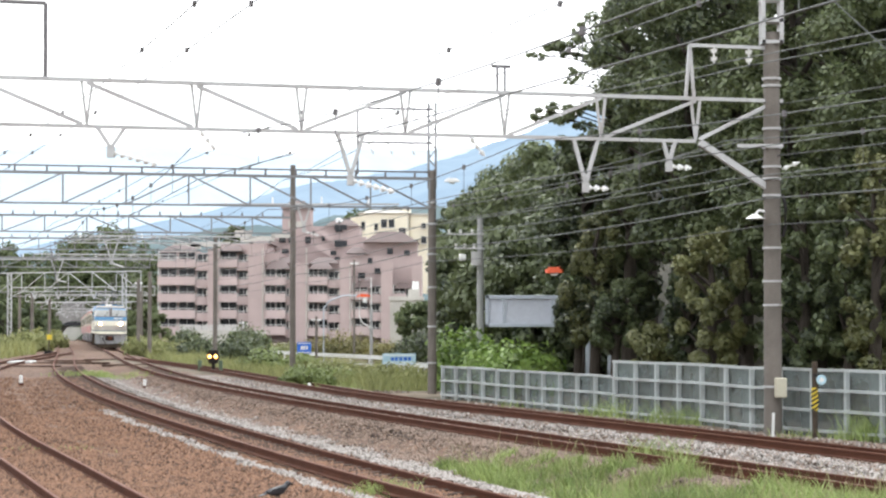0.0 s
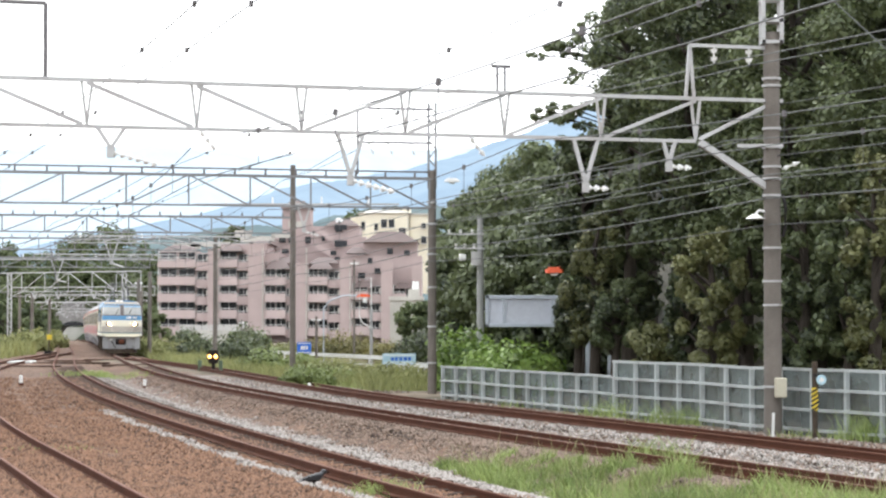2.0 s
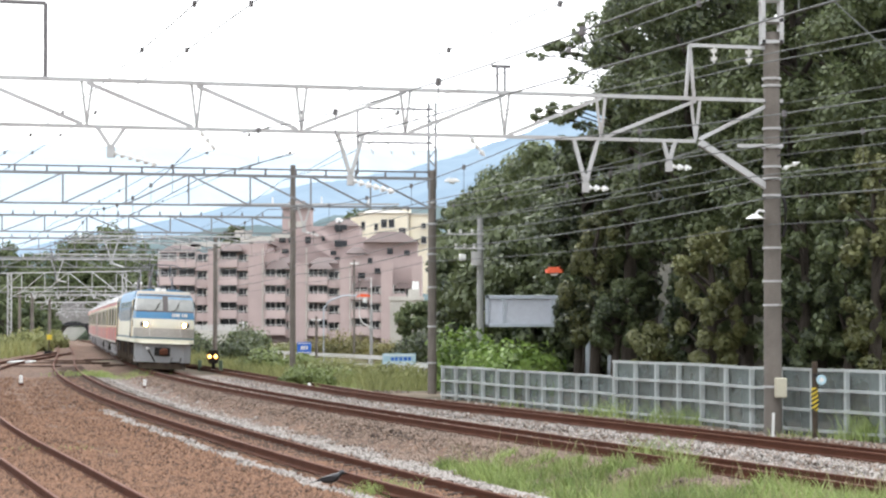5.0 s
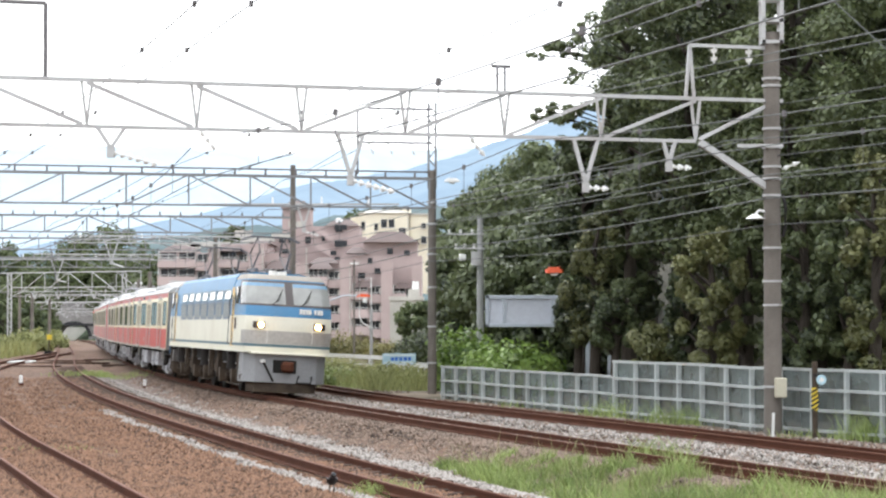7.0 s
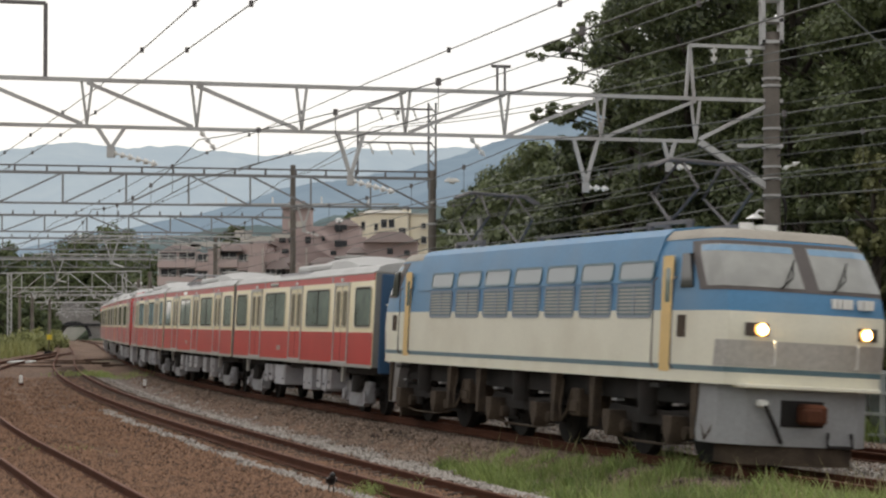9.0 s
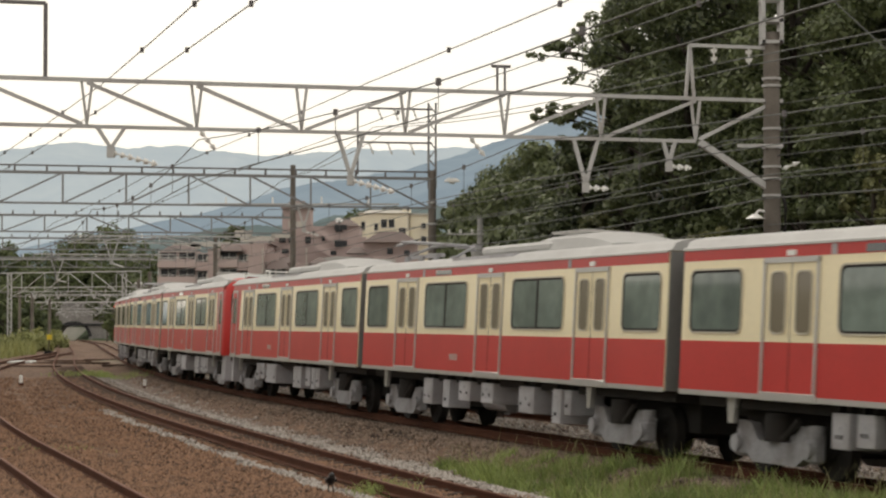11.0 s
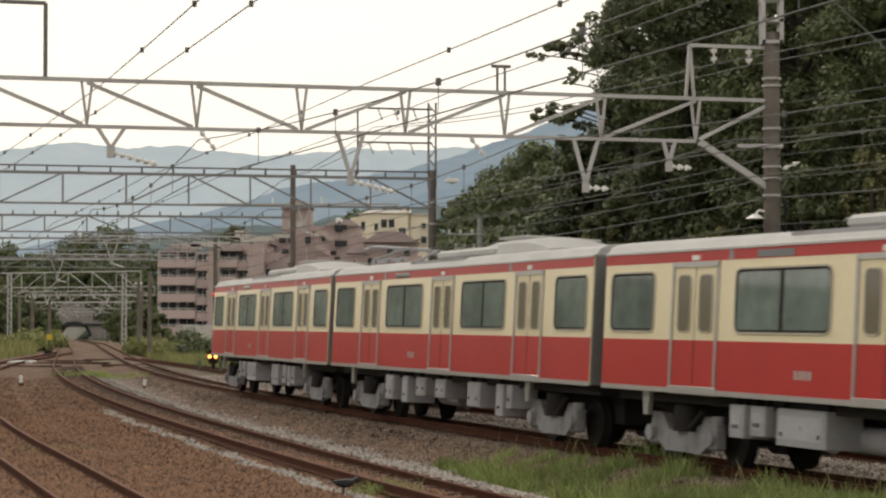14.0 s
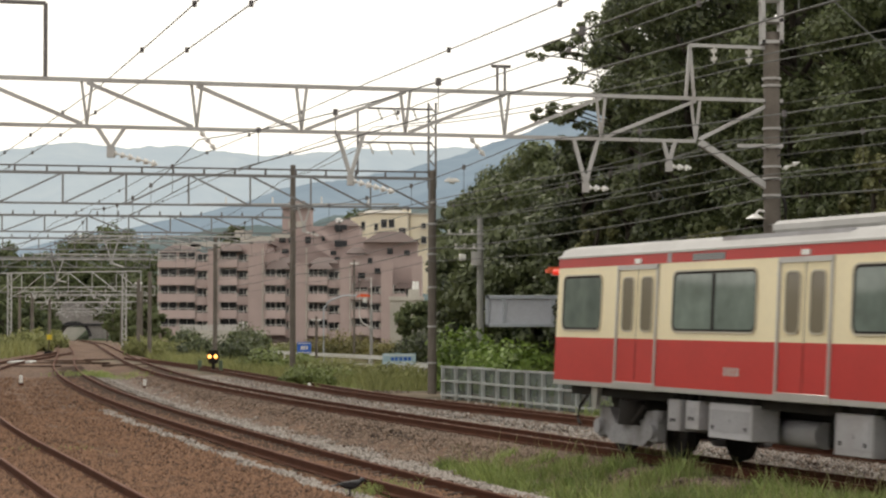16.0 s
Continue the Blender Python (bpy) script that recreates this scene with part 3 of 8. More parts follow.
# The rise is added as a dark backing that deepens gaps in the wood.
def build_slope():
    ys = np.arange(16, 166, 2.0)
    offs = np.concatenate([np.arange(-1, 16, 1.0), [20, 30, 60, 140]])
    v = []
    for y in ys:
        for o in offs:
            x = slope_foot(y) + o
            z = terrain(x, y) + (0.25 * noise.noise((x * 0.4, y * 0.4, 3)) if o > 0 else -0.25)
            v.append((x, y, z))
    n = len(offs)
    f = [(j * n + i, j * n + i + 1, (j + 1) * n + i + 1, (j + 1) * n + i) for j in range(len(ys) - 1) for i in range(n - 1)]
    me = bpy.data.meshes.new("slope")
    me.from_pydata(v, [], f)
    me.materials.append(mat("forest_floor", (0.045, 0.04, 0.022), 0.95, 0, 0.4, 0.6, 8, 0.5))
    me.shade_smooth()
    tagged(new("slope_ground", me), "leaf-covered wooded hillside, raised as a dark backing behind the trees", "hillside", kind="structure")


build_slope()
# tall trees near the fence, then the lower wood that runs back along the line
for i, (px, y, top, r, low) in enumerate((
        (1112, 66, up_px(-60, 66), 0.95, 2.5), (1030, 70, up_px(235, 70), 1.2, 1.8), (1200, 72, 16.5, 2.3, 7.0), (1215, 61, 15.0, 2.4, 3.5),
        (1300, 60, 14.5, 2.6, 2.5), (1400, 57, 15.5, 2.6, 3.0), (1490, 55, 14.5, 2.5, 2.0), (1570, 53, 14.0, 2.4, 2.0), (1640, 52, 14.0, 2.4, 2.0),
        (1240, 70, 18, 3.0, 6), (1330, 68, 18, 3.2, 6), (1460, 65, 18, 3.2, 6), (1590, 62, 18, 3.2, 6), (1150, 76, 16.0, 2.0, 5))):
    tree(at_px(px, y), y, top, r, low, 100 + i, clumps=75, per=430, leaf=0.1,
         extra=[((q - 1112) / 3803 * 66, up_px(w, 66), c) for q, w, c in ((1060, 40, 0.45), (1035, 62, 0.36), (1010, 72, 0.28), (985, 82, 0.26), (965, 90, 0.2), (952, 100, 0.16), (1000, 98, 0.22), (1040, 110, 0.4), (1058, 150, 0.4), (1045, 185, 0.35),
                                                                          (1015, 192, 0.3), (985, 196, 0.26), (962, 200, 0.22), (945, 208, 0.18), (1000, 215, 0.28), (1030, 222, 0.35), (1005, 150, 0.1), (1014, 128, 0.12))] if i == 0 else ())
for i, (px, y, py, r) in enumerate(((800, 128, 352, 1.3), (828, 122, 336, 1.8), (862, 116, 316, 2.3), (897, 108, 298, 2.6), (925, 100, 278, 3.0), (958, 92, 255, 2.8),
                                    (985, 84, 300, 2.6), (905, 88, 400, 2.4), (955, 80, 400, 2.4), (1010, 78, 350, 2.6), (842, 100, 400, 1.9), (878, 96, 390, 2.2), (815, 108, 425, 1.4), (1005, 90, 240, 2.4), (940, 76, 470, 1.8), (1060, 72, 330, 2.2))):
    tree(at_px(px, y), y, up_px(py, y), r, 0.6, 200 + i, leaf=0.165, clumps=55, per=290, label="mid-green tree in the wood along the line")
# vine-covered columns in front of the wood
for i, (px, y, py, r, lowpx) in enumerate(((1255, 54, 395, 0.85, 640), (1320, 55, 330, 0.8, 640), (1215, 56, 470, 0.6, 640), (1160, 57, 600, 0.6, 640), (1420, 51, 300, 0.8, 650),
                                           (1500, 50, 360, 0.8, 650), (1545, 49, 250, 0.8, 655), (1450, 51.5, 520, 0.8, 655), (1395, 52, 560, 0.7, 650), (1050, 63, 400, 0.9, 600), (1020, 66, 520, 0.7, 600), (1085, 61, 520, 0.7, 610), (1565, 50, 500, 0.9, 655))):
    tree(at_px(px, y), y, up_px(py, y), r, up_px(lowpx, y), 300 + i, leaf=0.09, clumps=38, per=340, material=M_LEAF if i % 3 else M_LEAF_VINE,
         label="vine-draped young tree behind the fence", droop=0.3)
# bright creepers below the sign
for i, (px, y, w, h) in enumerate(((830, 73, 1.2, 3.0), (858, 72, 1.3, 2.4), (900, 70, 1.6, 2.1), (940, 69, 1.4, 2.3), (880, 72, 2.2, 2.2), (805, 76, 0.8, 2.2), (968, 70, 0.8, 1.9))):
    shrub(at_px(px, y), y, w, 1.2, h, 400 + i, 0.13, 4200, M_LEAF_BRIGHT, "bright green creeper mound behind the low fence", "creepers")


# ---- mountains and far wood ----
# Distance haze is put into the colour: a self-glowing pale tone, unlit by the sky.
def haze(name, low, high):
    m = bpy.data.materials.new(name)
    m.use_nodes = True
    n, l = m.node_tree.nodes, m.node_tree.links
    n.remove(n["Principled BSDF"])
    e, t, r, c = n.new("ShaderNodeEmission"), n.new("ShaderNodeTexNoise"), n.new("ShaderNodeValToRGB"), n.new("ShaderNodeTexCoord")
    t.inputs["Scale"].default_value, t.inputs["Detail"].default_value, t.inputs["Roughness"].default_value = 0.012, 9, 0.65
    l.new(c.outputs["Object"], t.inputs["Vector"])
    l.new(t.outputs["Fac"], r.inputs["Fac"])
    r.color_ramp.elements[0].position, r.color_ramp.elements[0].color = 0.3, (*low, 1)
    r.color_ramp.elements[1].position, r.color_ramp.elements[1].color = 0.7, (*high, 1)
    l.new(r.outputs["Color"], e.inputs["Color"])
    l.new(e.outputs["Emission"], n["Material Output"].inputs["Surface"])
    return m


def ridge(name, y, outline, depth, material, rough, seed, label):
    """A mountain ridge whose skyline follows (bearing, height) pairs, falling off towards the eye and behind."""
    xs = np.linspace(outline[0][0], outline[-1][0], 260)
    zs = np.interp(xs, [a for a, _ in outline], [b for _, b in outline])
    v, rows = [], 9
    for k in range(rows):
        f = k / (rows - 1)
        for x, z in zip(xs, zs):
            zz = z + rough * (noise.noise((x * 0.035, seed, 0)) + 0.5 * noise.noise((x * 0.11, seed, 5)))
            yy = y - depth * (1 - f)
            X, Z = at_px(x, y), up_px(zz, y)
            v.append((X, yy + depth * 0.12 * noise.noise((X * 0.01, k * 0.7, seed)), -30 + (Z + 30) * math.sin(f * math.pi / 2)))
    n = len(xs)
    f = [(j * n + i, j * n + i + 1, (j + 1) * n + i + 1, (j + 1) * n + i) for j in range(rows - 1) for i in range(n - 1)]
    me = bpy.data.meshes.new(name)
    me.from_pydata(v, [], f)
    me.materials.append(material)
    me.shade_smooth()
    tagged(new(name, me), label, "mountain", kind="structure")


# ridges glow in paler blue the farther they stand, to paint the haze
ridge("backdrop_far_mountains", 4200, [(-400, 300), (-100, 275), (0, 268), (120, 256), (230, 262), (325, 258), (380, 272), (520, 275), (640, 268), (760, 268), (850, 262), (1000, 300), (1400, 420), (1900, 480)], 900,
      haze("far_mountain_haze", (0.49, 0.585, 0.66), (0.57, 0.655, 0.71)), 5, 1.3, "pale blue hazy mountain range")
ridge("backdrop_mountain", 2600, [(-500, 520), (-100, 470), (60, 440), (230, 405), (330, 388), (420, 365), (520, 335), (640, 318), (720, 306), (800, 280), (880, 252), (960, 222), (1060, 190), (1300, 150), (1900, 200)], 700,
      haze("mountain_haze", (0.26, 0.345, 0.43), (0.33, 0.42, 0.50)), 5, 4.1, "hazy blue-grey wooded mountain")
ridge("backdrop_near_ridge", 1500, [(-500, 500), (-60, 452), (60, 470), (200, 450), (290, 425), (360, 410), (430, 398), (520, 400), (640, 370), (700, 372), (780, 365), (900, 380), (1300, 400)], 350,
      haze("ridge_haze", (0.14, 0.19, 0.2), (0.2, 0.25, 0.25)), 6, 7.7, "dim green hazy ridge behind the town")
k = 0
for px, y, py, r in ((150, 570, 415, 7.5), (185, 575, 398, 8), (215, 580, 408, 7), (125, 565, 428, 6.5), (240, 450, 440, 6), (70, 545, 445, 7), (105, 565, 455, 7), (30, 440, 452, 6), (0, 430, 432, 6), (-30, 430, 430, 6),
                     (262, 430, 455, 5), (215, 440, 455, 6), (165, 560, 465, 7), (140, 562, 480, 7), (200, 560, 470, 7), (55, 420, 480, 5), (20, 380, 500, 5), (62, 390, 510, 5), (250, 400, 490, 5), (205, 535, 495, 6), (235, 380, 520, 4.5), (45, 330, 540, 3.4), (70, 340, 550, 3.0), (5, 320, 530, 3.4), (258, 340, 540, 3.4),
                     (415, 420, 400, 3.5), (640, 480, 372, 5), (690, 480, 368, 5), (740, 430, 395, 4), (805, 200, 420, 2.0), (795, 220, 470, 2.0), (745, 170, 540, 2.0)):
    k += 1
    tree(at_px(px, y), y, up_px(py, y), r, up_px(py, y) - r * 2.6 if y > 300 else 0.5, 500 + k, leaf=0.55 if y > 300 else 0.3, clumps=40, per=90, material=M_LEAF_FAR, label="dark green tree in the distant wood", name="far_tree")


def hill_mound(name, px0, px1, y, py, label):
    """The wooded rise behind the station throat, under the distant trees."""
    v, xs = [], np.linspace(at_px(px0, y), at_px(px1, y), 40)
    for k in range(10):
        for i, x in enumerate(xs):
            f, e = k / 9, math.sin(math.pi * i / 39) ** 0.5
            v.append((x, y - 40 + 60 * f, -4 + (up_px(py, y) + 4) * math.sin(f * math.pi / 2) * e + 0.8 * noise.noise((x * 0.15, f * 5, 2))))
    f = [(j * 40 + i, j * 40 + i + 1, (j + 1) * 40 + i + 1, (j + 1) * 40 + i) for j in range(9) for i in range(39)]
    me = bpy.data.meshes.new(name)
    me.from_pydata(v, [], f)
    me.materials.append(mat("wood_undergrowth", (0.04, 0.06, 0.025), 0.95, 0, 0.5, 0.15, 2))
    tagged(new(name, me), label, "hillside", kind="structure")


hill_mound("backdrop_wooded_rise", -260, 92, 540, 478, "dark wooded rise beyond the tunnel")
hill_mound("backdrop_wooded_rise_east", 168, 460, 560, 478, "dark wooded rise behind the apartment building")


def reflection_bank():
    """Unseen bank added on the side away from the trees, to darken window reflections."""
    ys = np.arange(-70, 202, 4.0)
    prof = ((0, -0.5), (-1.5, 2.5), (-3, 4.5), (-6, 6.0), (-14, 6.8), (-60, 7.0))
    v = [(-27.5 + dx - 0.27 * max(0, y - 105), y, z + (0.9 * noise.noise((y * 0.13, dx, 9)) if z > 0 else 0)) for y in ys for dx, z in prof]
    n = len(prof)
    f = [(j * n + i, j * n + i + 1, (j + 1) * n + i + 1, (j + 1) * n + i) for j in range(len(ys) - 1) for i in range(n - 1)]
    me = bpy.data.meshes.new("reflection_bank")
    me.from_pydata(v, [], f)
    me.materials.append(mat("bank_cover", (0.13, 0.14, 0.1), 0.95, 0, 0.5, 0.2, 3))
    me.shade_smooth()
    tagged(new("unseen_bank", me), "plain bank added out of view to darken the train's reflections", "bank", kind="structure")


reflection_bank()


# ---- fence ----
def fence_point(k):
    """Point on the fence's foot line k metres from its near end."""
    pts = [Vector((x, y, 0)) for x, y in zip(FENCE_XS, FENCE_YS)]
    for a, b in zip(pts, pts[1:]):
        n = (b - a).length
        if k <= n:
            p = a + (b - a) * (k / n)
            return Vector((p.x, p.y, ground_height(p.x, p.y))), (b - a).normalized()
        k -= n
    return Vector((pts[-1].x, pts[-1].y, ground_height(pts[-1].x, pts[-1].y))), (pts[-1] - pts[-2]).normalized()


def build_fence(name, k0, k1, top, step, rails, label):
    root = thing(name, label, "fence", kind="structure")
    n = int(round((k1 - k0) / step))
    pts = [fence_point(k0 + (k1 - k0) * i / n) for i in range(n + 1)]
    for p, d in pts:
        g = Geo().box(-0.045, 0.045, -0.05, 0.05, -0.5, top + 0.12, bevel=0.008)
        part("post", g, M_FENCE_RAIL, root, at=Matrix.Translation(p) @ Matrix.Rotation(math.atan2(d.y, d.x), 4, "Z"))
    for (p, d), (q, _) in zip(pts, pts[1:]):
        far = Vector((d.y, -d.x, 0)) * 0.07
        if far.x < 0:
            far = -far
        g = Geo().loft([[p + far, p + far + Vector((0, 0, top + 0.1)), p + far * 1.5 + Vector((0, 0, top + 0.1)), p + far * 1.5],
                        [q + far, q + far + Vector((0, 0, top + 0.1)), q + far * 1.5 + Vector((0, 0, top + 0.1)), q + far * 1.5]])
        part("panel", g, M_FENCE_NET, root)
        near = -far * 0.9
        for h in [0.14 + (top - 0.02) * i / (rails - 1) for i in range(rails)]:
            g = Geo().bar(p + near + Vector((0, 0, h)), q + near + Vector((0, 0, h)), 0.05, 0.06)
            part("rail", g, M_FENCE_RAIL, root)
    return root


K_SPLIT = (Vector((FENCE_XS[0], FENCE_YS[0])) - Vector((FENCE_XS[1], FENCE_YS[1]))).length + (Vector((FENCE_XS[1], FENCE_YS[1])) - Vector((FENCE_XS[2], FENCE_YS[2]))).length + (Vector((FENCE_XS[2], FENCE_YS[2])) - Vector((4.3, 53.8))).length
build_fence("fence_tall", 0.0, K_SPLIT, 1.27, 1.25, 4, "weathered blue-grey panel fence with pale rails and posts")
build_fence("fence_low", K_SPLIT + 0.05, K_SPLIT + 13.4, 0.88, 1.2, 3, "lower blue-grey panel fence with pale rails and posts")


# ---- catenary poles and beams ----
BEAM_DIR = Vector((-0.959, -0.283, 0))


def concrete_pole(x, y, top, r, label):
    root = thing("catenary_pole", label, "pole", "catenary poles")
    z0 = ground_height(x, y)
    root.matrix_basis = Matrix.Translation((x, y, z0))
    part("shaft", Geo().cyl((0, 0, -0.4), (0, 0, top - z0), r, r * 0.86, 16), M_CONCRETE, root)
    return root, z0


pole_near, PZ = concrete_pole(6.9, 45.0, 8.35, 0.195, "grey concrete catenary pole with steel bands")
pole_second, PZ2 = concrete_pole(-0.36, 71.1, 7.2, 0.15, "brown-grey concrete catenary pole with lattice top")


def beam(origin, direction, length, z_top, z_low, nodes, flip, label):
    """A flat truss: nodes are distances from the pole; before flip the braces rise to the pole, past it they fall."""
    root = thing("catenary_beam", label, "catenary beam", "catenary beams")
    o = Vector((origin[0], origin[1], 0))
    P = lambda k, z: o + direction * k + Vector((0, 0, z))
    part("top_chord", Geo().bar(P(-0.25, z_top), P(length, z_top), 0.09, 0.075), M_STEEL, root)
    part("bottom_chord", Geo().bar(P(nodes[0], z_low), P(length, z_low), 0.08, 0.07), M_STEEL, root)
    for i, k in enumerate(nodes):
        for e in (-0.1, 0.1):
            part("vertical", Geo().bar(P(k + e, z_top - 0.04), P(k, z_low + 0.03), 0.05), M_STEEL, root)
        if i == 0:
            part("brace", Geo().bar(P(0, z_top - 0.05), P(k - 0.08, z_low + 0.04), 0.07), M_STEEL, root)
        if i + 1 < len(nodes):
            if k < flip:
                part("brace", Geo().bar(P(nodes[i], z_top - 0.05), P(nodes[i + 1] - 0.08, z_low + 0.04), 0.07), M_STEEL, root)
            else:
                part("brace", Geo().bar(P(nodes[i] + 0.08, z_low + 0.04), P(nodes[i + 1], z_top - 0.05), 0.07), M_STEEL, root)
    return root, P


def node_at(px):
    """Way along the near beam at which the bearing px (tangent) is met."""
    o, d = (6.9, 45.0), BEAM_DIR
    return (o[0] - px * o[1]) / (px * d.y - d.x)


NODES = [node_at((x - 784) / 3803) for x in (1232, 1064, 893, 717, 533, 347, 152, -45, -240)]
beam_near, PB = beam((6.9, 45.0), BEAM_DIR, 22.0, 6.91, 6.02, NODES, NODES[4] - 0.1, "galvanised steel truss beam spanning the tracks")




# ---- town: apartment building, houses, walls ----
APT = 370.0


def apx(px):
    return at_px(px, APT)


def apz(py):
    return up_px(py, APT)


def apartment():
    root = thing("apartment_building", "pink tiled apartment building with stepped balconies and brown roofs", "apartment building")
    # main volumes: bearing range, skyline, front and back distances
    for a, b, top, base, y0, y1 in ((280, 470, 447, 612, 371.5, 386), (462, 492, 447, 500, 371.9, 389.4), (387, 470, 430, 612, 373.5, 390), (466, 620, 466, 612, 371.5, 386), (600, 746, 452, 612, 373.2, 390), (440, 640, 412, 500, 390.3, 402), (535, 628, 392, 500, 390.1, 404), (483, 536, 358, 480, 391, 399), (644, 738, 428, 500, 374.5, 388)):
        part("wall", Geo().box(apx(a), apx(b), y0, y1, apz(base), apz(top)), M_PINK, root)
    for a, b, py, top, y0, y1 in ((277, 345, 447, 433, 370.8, 386), (388, 432, 447, 432, 370.8, 386), (476, 526, 466, 455, 370.8, 385), (545, 600, 466, 455, 370.8, 385), (481, 540, 358, 343, 389.6, 400), (640, 740, 428, 408, 372.0, 389), (440, 476, 430, 424, 373, 391), (562, 630, 392, 378, 389.5, 405), (610, 650, 448, 436, 372, 380)):
        x0, x1 = apx(a), apx(b)
        inset = min((x1 - x0) * 0.3, 3.0)
        part("roof", Geo().loft([[(x0, y0, apz(py)), (x1, y0, apz(py)), (x1, y1, apz(py)), (x0, y1, apz(py))], [(x0 + inset, y0 + 3, apz(top)), (x1 - inset, y0 + 3, apz(top)), (x1 - inset, y1 - 1, apz(top)), (x0 + inset, y1 - 1, apz(top))]]), M_PINK_DARK, root, "brown hipped roof")
    # piers that stand out between the recessed balcony bays
    for a, b, top, base in ((369, 388, 440, 612), (440, 468, 432, 612), (515, 545, 466, 612), (602, 622, 466, 612), (675, 695, 466, 612), (730, 746, 470, 612)):
        part("pier", Geo().box(apx(a), apx(b), 368.6, 371.49, apz(base), apz(top)), M_PINK, root)
    # balconies: bearing range, the step in the parapet, parapet tops of the floors, awning
    for a, b, cut, floors, awning in ((280, 369, 346, (459, 490, 520, 549, 578), None), (388, 440, 420, (459, 490, 520, 549, 578), 434), (468, 515, 506, (490, 520, 549, 578), 466), (545, 602, 580, (490, 520, 551, 580), 466), (622, 675, 652, (516, 548, 578), 498), (695, 730, 718, (520, 550), 500)):
        for py in floors:
            for p0, p1, drop, out in ((a, cut, 0, 368.9), (cut, b, 5, 369.6)):
                x0, x1, zt, zb = apx(p0), apx(p1), apz(py + drop), apz(py + drop + 15)
                bal = part("balcony", Geo().box(x0, x1, out, out + 0.18, zb, zt).box(x0, x0 + 0.15, out + 0.18, 371.45, zb, zt).box(x0, x1, out + 0.18, 371.45, zb, zb + 0.2), M_PINK_LIGHT, root, "pink balcony parapet")
                part("handrail", Geo().box(x0, x1, out + 0.02, out + 0.12, zt + 0.22, zt + 0.34), M_STAINLESS, bal)
                for k in range(4):
                    hx = x0 + (x1 - x0) * (k + 0.5) / 4
                    part("handrail_post", Geo().box(hx - 0.04, hx + 0.04, out + 0.03, out + 0.1, zt, zt + 0.22), M_STAINLESS, bal)
                n = 2 if p1 - p0 > 34 else 1
                for j in range(n):
                    w = (x1 - x0) / n
                    wx0, wx1 = x0 + w * (j + 0.08), x0 + w * (j + 0.92)
                    z1 = apz(py + drop - 14)
                    win = part("window", Geo().box(wx0, wx1, 371.36, 371.44, zb + 0.25, z1), M_WINDOW, root, "dark balcony window")
                    part("window_frame", Geo().box(wx0 - 0.07, wx0, 371.3, 371.46, zb + 0.25, z1).box(wx1, wx1 + 0.07, 371.3, 371.46, zb + 0.25, z1).box((wx0 + wx1) / 2 - 0.05, (wx0 + wx1) / 2 + 0.05, 371.3, 371.4, zb + 0.25, z1).box(wx0 - 0.07, wx1 + 0.07, 371.3, 371.46, z1, z1 + 0.08), M_WHITE_DULL, win)
            part("post", Geo().box(apx(a) + 0.05, apx(a) + 0.2, 369.0, 369.15, apz(py), apz(py - 15)), M_WHITE_DULL, root)
            part("partition", Geo().box(apx(b) - 0.4, apx(b) - 0.05, 369.7, 369.8, apz(py + 3), apz(py - 6)), M_WALLPALE, root, "pale balcony screen")
        if awning:
            x0, x1 = apx(a + 2), apx(cut + 10)
            part("awning_roof", Geo().loft([[(x0, 368.6, apz(awning + 11)), (x1, 368.6, apz(awning + 11)), (x1, 371.4, apz(awning + 11)), (x0, 371.4, apz(awning + 11))], [(x0 + 0.9, 370.6, apz(awning)), (x1 - 0.9, 370.6, apz(awning)), (x1 - 0.9, 371.4, apz(awning)), (x0 + 0.9, 371.4, apz(awning))]]), M_PINK_DARK, root, "brown tiled awning over the top balconies")
    # open stair tower: dark sheets stand in for shaded openings behind slanting parapets
    for v0, v1 in ((398, 407), (426, 436), (455, 460)):
        part("landing_shade", Geo().box(at_px(592, 389), at_px(614, 389), 388.9, 389.1, up_px(v1, 389), up_px(v0, 389)), M_WINDOW, root, "dark sheet standing in for the shade of an open landing")
    for v in (407, 435):
        p, q = (at_px(560, 388.6), 388.6, up_px(v, 388.6)), (at_px(590, 388.6), 388.6, up_px(v + 17, 388.6))
        part("stair_parapet", Geo().bar(p, q, 0.3, 0.9), M_PINK_LIGHT, root, "slanting stair parapet")
    # roof-terrace clutter
    for px, py, w, h in ((372, 428, 70, 3), (455, 418, 60, 4), (500, 412, 40, 3), (430, 408, 30, 6), (330, 432, 50, 3), (525, 392, 30, 4)):
        part("terrace_wall", Geo().box(at_px(px - w / 2, 386), at_px(px + w / 2, 386), 386.2, 387, up_px(py + h + 6, 386), up_px(py, 386)), M_WALLPALE, root)
    for px, py, w, h in ((500, 425, 12, 10), (515, 425, 10, 10), (545, 425, 10, 12), (600, 405, 12, 12), (600, 432, 12, 10), (572, 420, 6, 14), (655, 462, 8, 10), (690, 445, 10, 10), (668, 480, 10, 10), (720, 448, 10, 9), (640, 488, 12, 10), (505, 445, 12, 8), (590, 448, 10, 8)):
        yy = 390.0 if py < 437 and px < 640 else 373.0 if px > 600 else 371.4
        x0, z0 = at_px(px, yy), up_px(py, yy)
        part("window", Geo().box(x0 - w * 0.05, x0 + w * 0.05, yy - 0.08, yy + 0.05, z0 - h * 0.05, z0 + h * 0.05), M_WINDOW, root)
    for px in (386, 466, 543, 620):
        part("drainpipe", Geo().cyl((apx(px), 368.45, apz(605)), (apx(px), 368.45, apz(440 if px < 600 else 470)), 0.09, n=8), M_WALLPALE, root)
